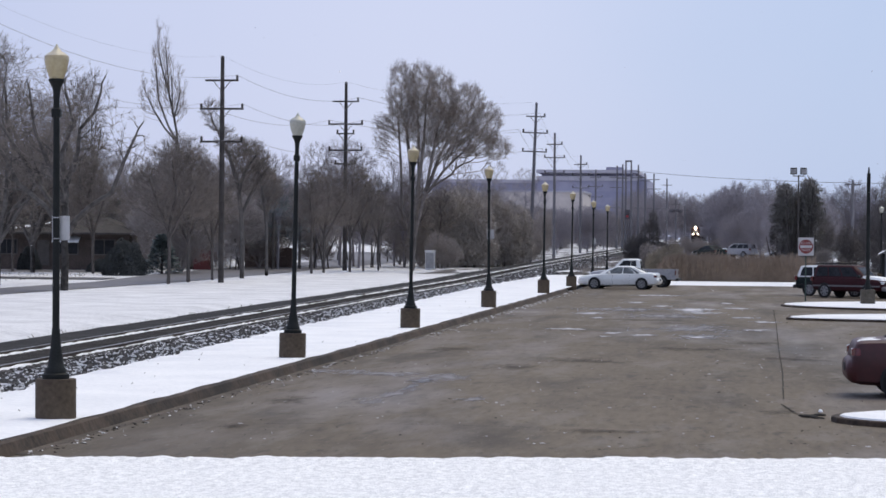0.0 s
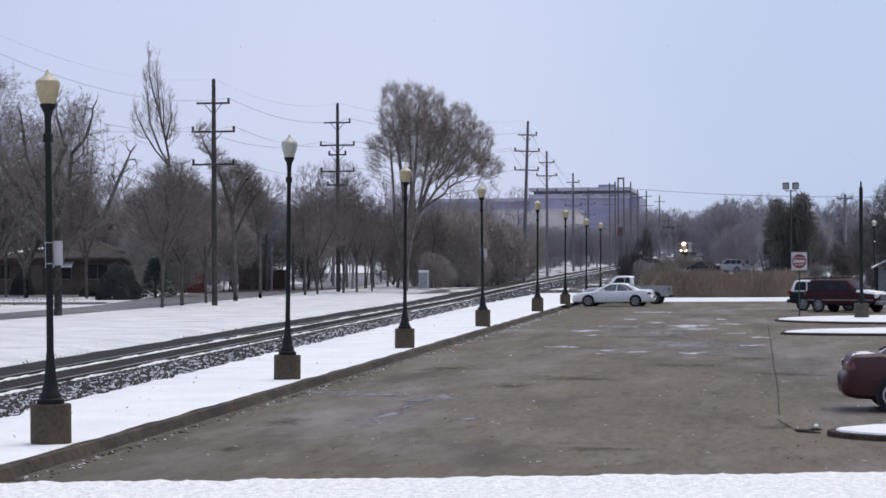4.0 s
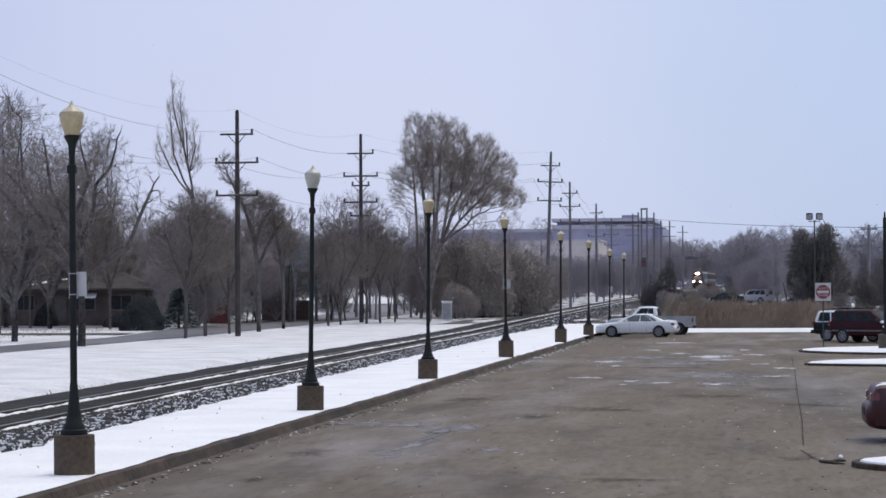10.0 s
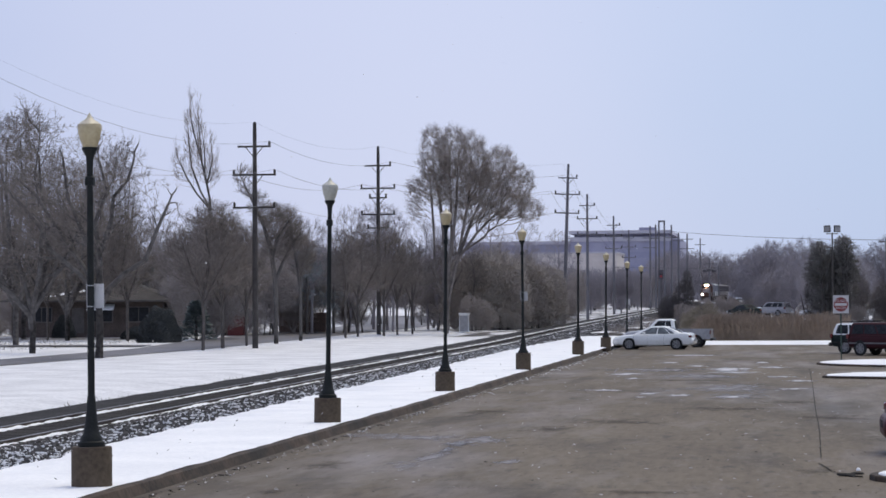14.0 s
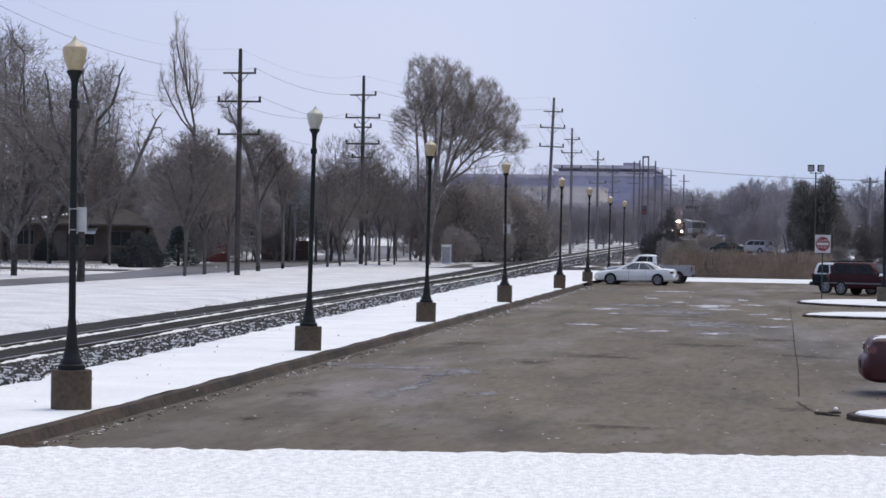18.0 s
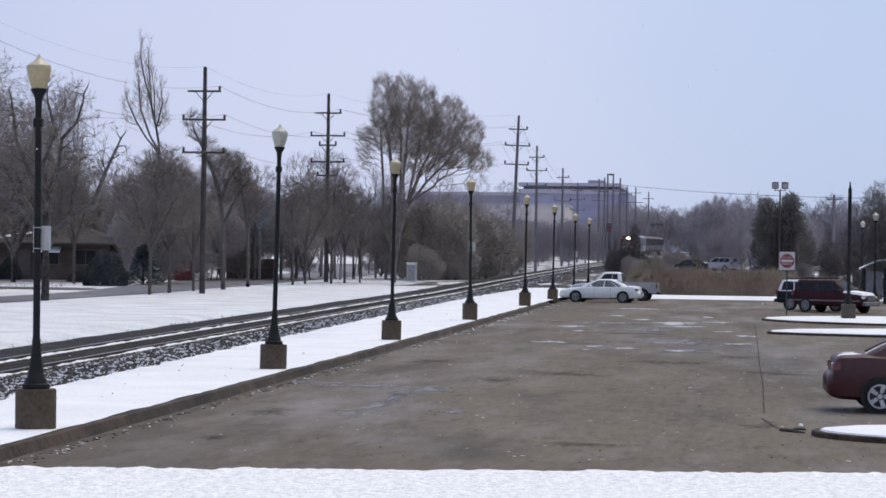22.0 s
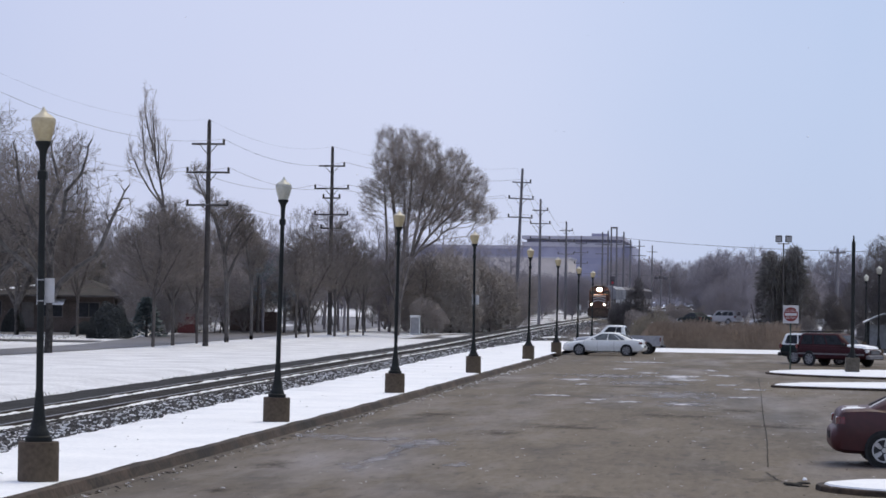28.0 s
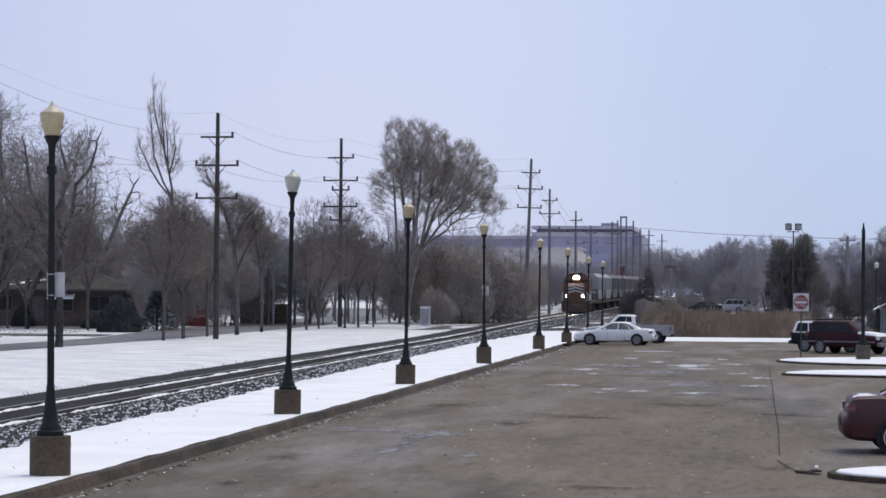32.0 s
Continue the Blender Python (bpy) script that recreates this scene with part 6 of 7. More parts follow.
# ---- buildings ----
def ranch_house(x, y, turn, w, d, wall_mat, label, awning=False):
    root = thing("house", pose(x, y, lift(y) + 0.3, 0, 0, turn), label, "house", "houses on the street")
    part("wall", Shape().box(-w / 2, w / 2, 0, d, -0.6, 2.75), wall_mat, root)
    s = Shape()
    e = 0.7
    s.add([(-w / 2 - e, -e, 2.7), (w / 2 + e, -e, 2.7), (w / 2 + e, d + e, 2.7), (-w / 2 - e, d + e, 2.7), (-w / 2 + d * 0.4, d / 2, 4.1), (w / 2 - d * 0.4, d / 2, 4.1)],
          [(0, 1, 5, 4), (1, 2, 5), (2, 3, 4, 5), (3, 0, 4), (3, 2, 1, 0)])
    roof = part("roof", s, SHINGLE, root)
    part("snow_patch", Shape().add([(-w * 0.30, 0.3, 3.02), (-w * 0.24, 0.2, 2.99), (-w * 0.02, 1.9, 3.50), (-w * 0.06, 2.2, 3.60)], [(0, 1, 2, 3)]), SNOW, roof)
    part("gutter", Shape().box(-w / 2 - e, w / 2 + e, -e - 0.1, -e, 2.58, 2.72), TRIM, root)
    for q in (-0.3, 0.1, 0.34):
        win = part("window", Shape().box(q * w - 0.9, q * w + 0.9, -0.05, -0.003, 0.9, 2.2), TRIM, root)
        part("pane", Shape().box(q * w - 0.8, q * w - 0.03, -0.06, -0.052, 1.0, 2.1), GLASS, win)
        part("pane", Shape().box(q * w + 0.03, q * w + 0.8, -0.06, -0.052, 1.0, 2.1), GLASS, win)
        if awning and q == 0.1:
            part("awning", Shape().add([(q * w - 1.1, -0.9, 1.95), (q * w + 1.1, -0.9, 1.95), (q * w + 1.1, -0.06, 2.4), (q * w - 1.1, -0.06, 2.4), (q * w - 1.1, -0.9, 1.9), (q * w + 1.1, -0.9, 1.9)], [(0, 1, 2, 3), (4, 5, 1, 0)]), WHITE, root)
    part("door", Shape().box(-0.06 * w - 0.5, -0.06 * w + 0.5, -0.04, -0.003, 0.05, 2.1), TRIM, root)
    return root


ranch_house(-55.6, 178, 3, 12.5, 8, BRICK, "low brown brick ranch house with hipped snowy roof", True)
ranch_house(-60.0, 226, 6, 13, 8, BRICK, "low brick house among dark trees")
# brick garden wall and red shed
solid("brick_wall", Shape().bevel_box(-44.6, -40.3, 199.6, 200, 0, 2.0, 0.03), surf("red_brown_brick", (0.115, 0.082, 0.072), (0.18, 0.135, 0.12), 0.9, 1.0, 8.0, 0.3), "dark brown brick garden wall behind the street", "wall", "structure")
root = thing("shed", pose(-44.8, 184, 0.2), "small red wooden shed behind the trees", "shed")
part("wall", Shape().box(-0.65, 0.65, 0, 1.4, 0, 1.7), RED_BOARD, root)
part("roof", Shape().add([(-0.8, -0.1, 1.68), (0.8, -0.1, 1.68), (0.8, 1.5, 1.68), (-0.8, 1.5, 1.68), (-0.8, 0.7, 2.2), (0.8, 0.7, 2.2)], [(0, 1, 5, 4), (2, 3, 4, 5), (0, 4, 3), (1, 2, 5), (3, 2, 1, 0)]), SHINGLE, root)
# relay cabinet by the track
root = thing("relay_cabinet", pose(-27.2, 195, 0.25), "white metal railway relay cabinet", "cabinet")
part("body", Shape().bevel_box(-0.4, 0.4, -0.3, 0.3, 0, 1.55, 0.02), WHITE, root)
part("lid", Shape().bevel_box(-0.46, 0.46, -0.36, 0.36, 1.55, 1.66, 0.03), WHITE, root)
part("door", Shape().box(-0.36, 0.36, -0.318, -0.304, 0.1, 1.45), GREY, root)
root = thing("relay_cabinet", pose(-9.6, 300, 0.6), "pale metal railway relay hut beyond the bush", "cabinet")
part("body", Shape().bevel_box(-0.8, 0.8, -0.9, 0.9, 0, 1.9, 0.04), GREY, root)
part("roof", Shape().bevel_box(-0.9, 0.9, -1.0, 1.0, 1.9, 2.05, 0.03), WHITE, root)

# the large office block far behind the railway, its colours blued for haze
root = thing("office_block", pose(0, 700, 2.4), "long distant office block, haze painted into its blue-grey walls", "office building")
part("wall", Shape().box(-64.4, -34.2, 0, 60, -3, 18.7), CLADDING, root)
part("fascia", Shape().box(-64.7, -33.9, -0.6, 60, 18.7, 20.0), CLADDING_PALE, root, "pale band under the upper storey")
part("upper_storey", Shape().box(-63.4, -35.2, 1.5, 58, 20.0, 21.0), CLADDING, root, "recessed upper storey")
part("roof", Shape().box(-64.8, -33.6, -1.6, 60, 21.0, 22.0), CLADDING_PALE, root, "overhanging flat roof slab")
part("wing", Shape().box(-98, -64.5, 4, 50, -3, 18.0), CLADDING, root)
part("wing_roof", Shape().box(-98.5, -64.5, 3, 50, 18.0, 19.0), CLADDING_PALE, root)
part("stair_tower", Shape().box(-34.2, -31.0, 3, 50, -3, 19.4), CLADDING, root)
part("plant_room", Shape().box(-44, -39, 10, 20, 22.0, 23.2), CLADDING, root)
for k in range(4):
    win = part("window_band", Shape().box(-63, -36.0, -0.12, -0.02, 1.5 + 4 * k, 3.4 + 4 * k), surf("hazed_band_glass", (0.235, 0.235, 0.335), (0.28, 0.28, 0.385), 0.3, 0.05, 0.5, 0.0) if k == 0 else bpy.data.materials["hazed_band_glass"], root)
root = thing("warehouse", pose(0, 600, 2.2), "tan concrete warehouse with flat roof in the distance", "warehouse")
part("wall", Shape().box(-78, -43.2, 0, 30, -3, 13.2), TAN, root)
part("parapet", Shape().box(-78.3, -42.9, -0.3, 30, 13.2, 13.6), CLADDING_PALE, root)
for k in range(9):
    part("pilaster", Shape().box(-71.5 + 3.5 * k, -71.2 + 3.5 * k, -0.25, -0.01, -3, 13.1), TAN, root)

# low wooded ridge that closes the view, with haze painted into its colour
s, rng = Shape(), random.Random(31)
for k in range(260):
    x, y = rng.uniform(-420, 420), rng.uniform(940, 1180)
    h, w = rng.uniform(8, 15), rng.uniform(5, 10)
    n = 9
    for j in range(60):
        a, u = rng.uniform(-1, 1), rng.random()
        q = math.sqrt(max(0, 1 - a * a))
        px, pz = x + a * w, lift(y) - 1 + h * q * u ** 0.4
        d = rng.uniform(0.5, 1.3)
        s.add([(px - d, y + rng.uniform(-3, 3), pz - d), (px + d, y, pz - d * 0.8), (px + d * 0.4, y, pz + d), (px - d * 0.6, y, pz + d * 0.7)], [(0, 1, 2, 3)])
solid("far_woods", s, surf("haze_paled_far_woods", (0.24, 0.225, 0.25), (0.31, 0.292, 0.32), 1.0, 0.02, 0.2, 0.0, world_space=True), "distant leafless woods on the horizon", "woods", "stuff")

# bus shelter, litter bin and post box at the right
root = thing("bus_shelter", pose(9.9, 146, 0.05), "glass bus shelter with curved dark roof edged with snow", "bus shelter")
for q in (-1.4, -0.1, 1.4):
    part("post", Shape().box(q - 0.05, q + 0.05, -0.05, 0.05, -0.1, 2.2), IRON, root)
    part("post", Shape().box(q - 0.05, q + 0.05, 1.35, 1.45, -0.1, 2.2), IRON, root)
arc = [(-1.7 + 0.34 * k, 2.15 + 0.62 * math.sin(math.pi * k / 10)) for k in range(11)]
part("roof", Shape().rings([[(x, -0.2, z) for x, z in arc] + [(x, -0.2, z - 0.08) for x, z in arc[::-1]], [(x, 1.6, z) for x, z in arc] + [(x, 1.6, z - 0.08) for x, z in arc[::-1]]]), surf("smoked_roof_sheet", (0.12, 0.125, 0.12), (0.18, 0.185, 0.18), 0.3, 2.0, 9.0, 0.0), root, "grey smoked roof sheet")
part("roof_snow", Shape().rings([[(x, -0.22, z + 0.005) for x, z in arc[:2]] + [(x, -0.22, z + 0.03) for x, z in arc[:2][::-1]], [(x, 1.6, z + 0.005) for x, z in arc[:2]] + [(x, 1.6, z + 0.03) for x, z in arc[:2][::-1]]]), SNOW, root)
for q in (-0.75, 0.65):
    part("pane", Shape().box(q - 0.55, q + 0.55, 1.38, 1.42, 0.2, 2.0), surf("shelter_glass", (0.16, 0.165, 0.18), (0.25, 0.26, 0.28), 0.15, 2, 9, 0.0) if q < 0 else bpy.data.materials["shelter_glass"], root)
part("bench", Shape().bevel_box(-1.1, 1.1, 0.8, 1.2, 0.4, 0.47, 0.02), POLE, root)
root = thing("litter_bin", pose(9.9, 137, 0.0), "dark round litter bin near the shelter", "litter bin")
part("body", Shape().lathe([(0.26, 0), (0.29, 0.85)], 14), IRON, root)
part("lid", Shape().lathe([(0.31, 0.85), (0.31, 0.92), (0.18, 1.05), (0.16, 1.06)], 14), IRON, root)
root = thing("concrete_pillar", pose(8.05, 112, 0.05), "tall grey-brown concrete pillar on a plinth", "pillar")
part("shaft", Shape().bevel_box(-0.19, 0.19, -0.19, 0.19, 0, 2.15, 0.02), CONCRETE, root)
part("plinth", Shape().bevel_box(-0.3, 0.3, -0.3, 0.3, -0.1, 0.3, 0.02), CONCRETE, root)
part("sign_plate", Shape().box(-0.2, 0.15, -0.21, -0.195, 2.2, 2.65), SIGN_WHITE, root)

# railway signal and crossing lights in the distance
root = thing("railway_signal", pose(-12.6, 240, 0.5), "railway signal mast showing a red light", "railway signal")
part("mast", Shape().lathe([(0.05, -0.3), (0.045, 5.6)], 8), SIGNAL_HAZED, root)
part("signal_head", Shape().bevel_box(-0.27, 0.27, -0.12, 0.12, 4.65, 5.65, 0.05), SIGNAL_HAZED, root)
part("red_light", Shape().lathe([(0.13, 0), (0.13, 0.04)], 14, pose(0, -0.125, 4.95, 90)), SIGNAL_RED, root, "lit red signal lens")
part("hood", Shape().box(-0.2, 0.2, -0.35, -0.125, 5.14, 5.18), PLASTIC, root)
root = thing("traffic_signal", pose(-10.4, 330, 0.85), "dark traffic signals hung from a span wire", "traffic signal")
part("span_wire", Shape().tube([(-14, 0, 6.9), (0, 0, 6.6), (18, 0, 6.9)], 0.02, 4), WIRE, root)
for q in (-0.62, 0.0, 0.66):
    part("signal_head", Shape().bevel_box(q - 0.30, q + 0.30, -0.2, 0.2, 6.2 - 0.1 * abs(q), 6.68 - 0.15 * abs(q), 0.15), SIGNAL_HAZED, root)

# ---- vehicles: built facing +x, wheels on z = 0 ----
def wheel(root, x, side, w, r, spokes=5, rim=ALLOY):
    m = pose(x, side * w, r, 90 * (1 if side < 0 else -1))
    tyre = part("wheel", Shape().lathe([(r * 0.72, -0.10), (r * 0.97, -0.09), (r, -0.06), (r, 0.06), (r * 0.97, 0.095), (r * 0.72, 0.10), (r * 0.70, 0.06)], 24), RUBBER, root, "black tyre", True, at=m)
    part("rim", Shape().lathe([(r * 0.70, 0.0), (r * 0.70, 0.085), (r * 0.62, 0.09), (r * 0.60, 0.05), (r * 0.1, 0.04)], 20), PLASTIC, tyre, "", True)
    s = Shape().lathe([(r * 0.16, 0.04), (r * 0.15, 0.09)], 12)
    s.rings([[(r * 0.71 * math.cos(a), r * 0.71 * math.sin(a), 0.05) for a in [2 * math.pi * i / 24 for i in range(24)]], [(r * 0.71 * math.cos(a), r * 0.71 * math.sin(a), 0.10) for a in [2 * math.pi * i / 24 for i in range(24)]],
             [(r * 0.62 * math.cos(a), r * 0.62 * math.sin(a), 0.10) for a in [2 * math.pi * i / 24 for i in range(24)]]], caps=False)
    for k in range(spokes):
        s.add([pose(0, 0, 0, 0, 0, 360 * k / spokes) @ Vector(p) for p in [(0.0, -r * 0.09, 0.085), (r * 0.66, -r * 0.14, 0.095), (r * 0.66, r * 0.14, 0.095), (0.0, r * 0.09, 0.085), (0.0, -r * 0.09, 0.05), (r * 0.66, -r * 0.14, 0.06), (r * 0.66, r * 0.14, 0.06), (0.0, r * 0.09, 0.05)]],
              [(0, 1, 2, 3), (0, 4, 5, 1), (2, 6, 7, 3), (1, 5, 6, 2)])
    part("hub", s, rim, tyre, "silver spoked wheel")


def section(stations, x):
    """Half cross-section of a lower body: (half width, height) upwards. stations: x, sill z, shoulder z, half width."""
    xs = [q[0] for q in stations]
    lo, hi, w = (float(np.interp(x, xs, [q[k] for q in stations])) for k in (1, 2, 3))
    e = min(x - xs[0], xs[-1] - x)
    w *= 1 - 0.13 * max(0, 1 - e / 0.4) ** 2
    m = lo + (hi - lo) * 0.55
    return [(w * 0.82, lo), (w * 0.95, lo + 0.07), (w * 0.985, lo + (m - lo) * 0.6), (w, m), (w * 0.985, m + (hi - m) * 0.5), (w * 0.945, hi - 0.05), (w * 0.86, hi - 0.012), (w * 0.72, hi), (w * 0.35, hi + 0.025)]


def hull(stations):
    x0, x1 = stations[0][0], stations[-1][0]
    rings = []
    for i in range(61):
        u = i / 60
        x = x0 + (x1 - x0) * (u - 0.5 * math.sin(2 * math.pi * u) / math.pi * 0.75)
        half = section(stations, x)
        rings.append([(x, -y, z) for y, z in half] + [(x, y, z) for y, z in half[::-1]])
    return Shape().rings(rings)


def skin(stations, xa, xb, za, zb, side, proud=0.006, nx=6, nz=4):
    """A patch that follows the flank of the body, a little proud of it."""
    s = Shape()
    for i in range(nx + 1):
        x = xa + (xb - xa) * i / nx
        half = section(stations, x)[:7]
        for j in range(nz + 1):
            z = za + (zb - za) * j / nz
            s.v.append((x, side * (float(np.interp(z, [q[1] for q in half], [q[0] for q in half])) + proud), z))
    k = nz + 1
    s.f = [(a * k + j, (a + 1) * k + j, (a + 1) * k + j + 1, a * k + j + 1)[::1 if side < 0 else -1] for a in range(nx) for j in range(nz)]
    return s


def glasshouse(base, roof, v):
    """Rear x, front x, half width and height of the greenhouse at the share v of its height; the ends bow outwards."""
    f = v ** 1.35
    b, t = base, roof
    return b[0] + (t[0] - b[0]) * f, b[1] + (t[1] - b[1]) * f, b[2] + (t[2] - b[2]) * v ** 1.2, b[3] + (t[3] - b[3]) * v


def cabin(base, roof):
    """Greenhouse. base: x rear, x front, half width, z; roof likewise."""
    def ring(x0, x1, w, z, r):
        return [(x0 + r, -w, z), (x1 - r, -w, z), (x1 - r * 0.3, -w + r * 0.5, z), (x1, -w + r * 1.4, z), (x1, w - r * 1.4, z), (x1 - r * 0.3, w - r * 0.5, z), (x1 - r, w, z), (x0 + r, w, z), (x0 + r * 0.3, w - r * 0.5, z), (x0, w - r * 1.4, z), (x0, -w + r * 1.4, z), (x0 + r * 0.3, -w + r * 0.5, z)]
    rings = [ring(*glasshouse(base, roof, v), 0.13) for v in (0, 0.2, 0.4, 0.6, 0.75, 0.86)]
    x0, x1, w, z = glasshouse(base, roof, 0.86)
    t = roof
    for q in (0.35, 0.65, 0.85, 1.0):
        e = 1 - math.sqrt(1 - q * q) if q < 1 else 1
        rings.append(ring(x0 + (t[0] + 0.30 - x0) * e * 0.9, x1 + (t[1] - 0.30 - x1) * e * 0.9, w - 0.24 * e, z + (t[3] - z) * q, 0.13))
    return Shape().rings(rings)


def panes(root, base, roof, cuts, glass=GLASS, top=0.84):
    """Side, front and rear windows, 6 mm proud of the greenhouse. cuts: shares of the length at which pillars stand."""
    def at(u, v, side):
        x0, x1, w, z = glasshouse(base, roof, v)
        return (x0 + 0.15 + (x1 - x0 - 0.30) * u, side * (w + 0.008), z)

    vs = [0.10, 0.3, 0.5, 0.68, top]
    for side in (-1, 1):
        for u0, u1 in zip(cuts, cuts[1:]):
            a, c = u0 + 0.014, u1 - 0.014
            s = Shape()
            for v in vs:
                s.v += [at(a, v, side), at(c, v, side)]
            s.f = [(2 * i, 2 * i + 1, 2 * i + 3, 2 * i + 2)[::1 if side < 0 else -1] for i in range(len(vs) - 1)]
            part("side_window", s, glass, root)
    for name, i, q in (("rear_window", 0, -1), ("windscreen", 1, 1)):
        s = Shape()
        for v in vs:
            g = glasshouse(base, roof, v)
            inset = 0.34 if i == 0 else 0.2
            s.v += [(g[i] + q * 0.008, -g[2] + inset, g[3]), (g[i] + q * 0.008, g[2] - inset, g[3])]
        s.f = [(2 * k, 2 * k + 1, 2 * k + 3, 2 * k + 2)[::q] for k in range(len(vs) - 1)]
        part(name, s, REAR_GLASS if i == 0 else glass, root)


def arches(root, xs, w, r):
    for x in xs:
        for side in (-1, 1):
            part("wheel_arch", Shape().lathe([(r * 1.13, 0), (r * 1.13, 0.012)], 24, pose(x, side * (w - 0.004), r * 1.03, 90 * (1 if side < 0 else -1))), PLASTIC, root)


def sedan(m, paint, label, snowy=False, L=4.9, high=1.40, r=0.33, spokes=5, rear=0.98, front=1.05, glass=GLASS, rim=BRIGHT):
    root = thing("car", m, label, "car", "parked vehicles")
    h = L / 2
    k = high / 1.42
    st = [(-h, 0.40, 0.60 * k, 0.84), (-h + 0.03, 0.33, 0.655 * k, 0.86), (-h + 0.10, 0.29, 0.68 * k, 0.88), (-h + 0.125, 0.28, 0.86 * k, 0.88), (-h + 0.17, 0.27, 0.955 * k, 0.89), (-h + 0.26, 0.25, 0.99 * k, 0.90), (-h + 0.7, 0.23, 1.01 * k, 0.92), (-h + 1.15, 0.22, 0.99 * k, 0.92), (0, 0.20, 0.93 * k, 0.92), (h - 1.6, 0.20, 0.92 * k, 0.92),
          (h - 1.0, 0.21, 0.88 * k, 0.91), (h - 0.5, 0.22, 0.82 * k, 0.89), (h - 0.15, 0.24, 0.73 * k, 0.87), (h - 0.05, 0.26, 0.67 * k, 0.86), (h - 0.015, 0.28, 0.58 * k, 0.85), (h, 0.33, 0.50 * k, 0.84)]
    part("body", hull(st), paint, root, "", True)
    base, roof = (-h + 0.60, h - 1.28, 0.82, 0.90 * k), (-h + 1.72, h - 2.42, 0.60, high)
    part("cabin", cabin(base, roof), paint, root, "", True)
    panes(root, base, roof, (0.09, 0.22, 0.52, 0.93), glass)
    for x in (-h + rear, h - front):
        for side in (-1, 1):
            wheel(root, x, side, 0.845, r, spokes, rim)
    arches(root, (-h + rear, h - front), 0.925, r)
    for side in (-1, 1):
        part("tail_light", skin(st, -h + 0.125, -h + 0.25, 0.735 * k, 0.86 * k, side, 0.012).bevel_box(-h + 0.085, -h + 0.17, min(side * 0.55, side * 0.835), max(side * 0.55, side * 0.835), 0.735 * k, 0.86 * k, 0.02), TAIL, root, "red tail light")
        part("headlight", skin(st, h - 0.42, h - 0.06, 0.54 * k, 0.65 * k, side, 0.012), LENS, root, "clear headlight")
        part("mirror", Shape().bevel_box(h - 2.05, h - 1.88, side * 0.98 - 0.09, side * 0.98 + 0.09, 0.93 * k, 1.06 * k, 0.03), paint, root)
        part("side_moulding", skin(st, -h + rear + r * 1.2, h - front - r * 1.2, 0.50 * k, 0.545 * k, side, 0.012, 8, 1), paint, root)
        part("bumper_strip", skin(st, -h + 0.02, -h + rear - r * 1.25, 0.50 * k, 0.54 * k, side, 0.008, 6, 1), paint, root)
        part("sill", skin(st, -h + rear + r * 1.2, h - front - r * 1.2, 0.21, 0.29, side, 0.006, 8, 1), PLASTIC, root)
        for dx in (-0.45, 0.55):
            part("door_handle", skin(st, dx - 0.10, dx + 0.08, 0.79 * k, 0.82 * k, side, 0.02, 2, 1), paint, root)
        for dx in (-0.72, 0.30, 1.12):
            part("door_seam", skin(st, dx - 0.006, dx + 0.006, 0.30, 0.88 * k, side, 0.003, 1, 8), PLASTIC, root)
    part("licence_recess", Shape().box(-h - 0.012, -h + 0.06, -0.26, 0.26, 0.50, 0.64), PLASTIC, root)
    part("grille", Shape().box(h - 0.06, h + 0.012, -0.35, 0.35, 0.38, 0.48), PLASTIC, root)
    if snowy:
        s = Shape()
        xs = [-h + 0.20 + 0.05 * i for i in range(10)]
        for x in xs:
            z = float(np.interp(x, [q[0] for q in st], [q[2] for q in st]))
            n = 0.02 * noise.noise((x * 9, 0, 3))
            f = min(1.0, 0.15 + 6 * min(x - xs[0], xs[-1] - x))
            s.v += [(x, -0.70 + n, z - 0.03), (x, -0.62 + n, z + 0.004 + 0.010 * f), (x, -0.12 + 3 * n, z + 0.02 + 0.010 * f), (x, -0.02 + 3 * n, z - 0.03)]
        s.f = [(a * 4 + j, (a + 1) * 4 + j, (a + 1) * 4 + j + 1, a * 4 + j + 1) for a in range(9) for j in range(3)]
        part("snow_cover", s, SNOW, root, "thin snow on the boot lid")
        s = Shape()
        for i in range(9):
            g = glasshouse(base, roof, 0.06 + 0.085 * i)
            wide = 0.05 + 0.03 * noise.noise((i * 0.9, 4, 1))
            s.v += [(g[0] - 0.012, -g[2] + 0.30, g[3]), (g[0] - 0.026, -g[2] + 0.30 + wide * 0.5, g[3] + 0.008), (g[0] - 0.012, -g[2] + 0.30 + wide, g[3])]
        s.f = [(3 * i + j, 3 * i + j + 1, 3 * i + j + 4, 3 * i + j + 3) for i in range(8) for j in range(2)]
        part("window_snow", s, SNOW, root, "line of snow along the rear window")
        part("sticker", Shape().box(-h + 1.25, -h + 1.33, -0.845, -0.815, 0.965 * k, 1.05 * k).box(-h + 1.35, -h + 1.43, -0.845, -0.815, 0.955 * k, 1.04 * k), WHITE, root, "small white window sticker")
    return root


sedan(pose(-7.62, 137.6, 0.0, 0, 0, 172), WHITE_CAR, "white four-door saloon car parked at the kerb", spokes=7, glass=PALE_GLASS, rim=DULL)
sedan(pose(4.41, 44.6, 0.0, 0, 0, 1), RED_CAR, "maroon saloon car with snow on its boot lid", True, 5.1, 1.55, 0.325)


SUV_TRIM = surf("dull_silver_trim", (0.10, 0.095, 0.098), (0.17, 0.16, 0.165), 0.5, 2.0, 12.0, 0.0)


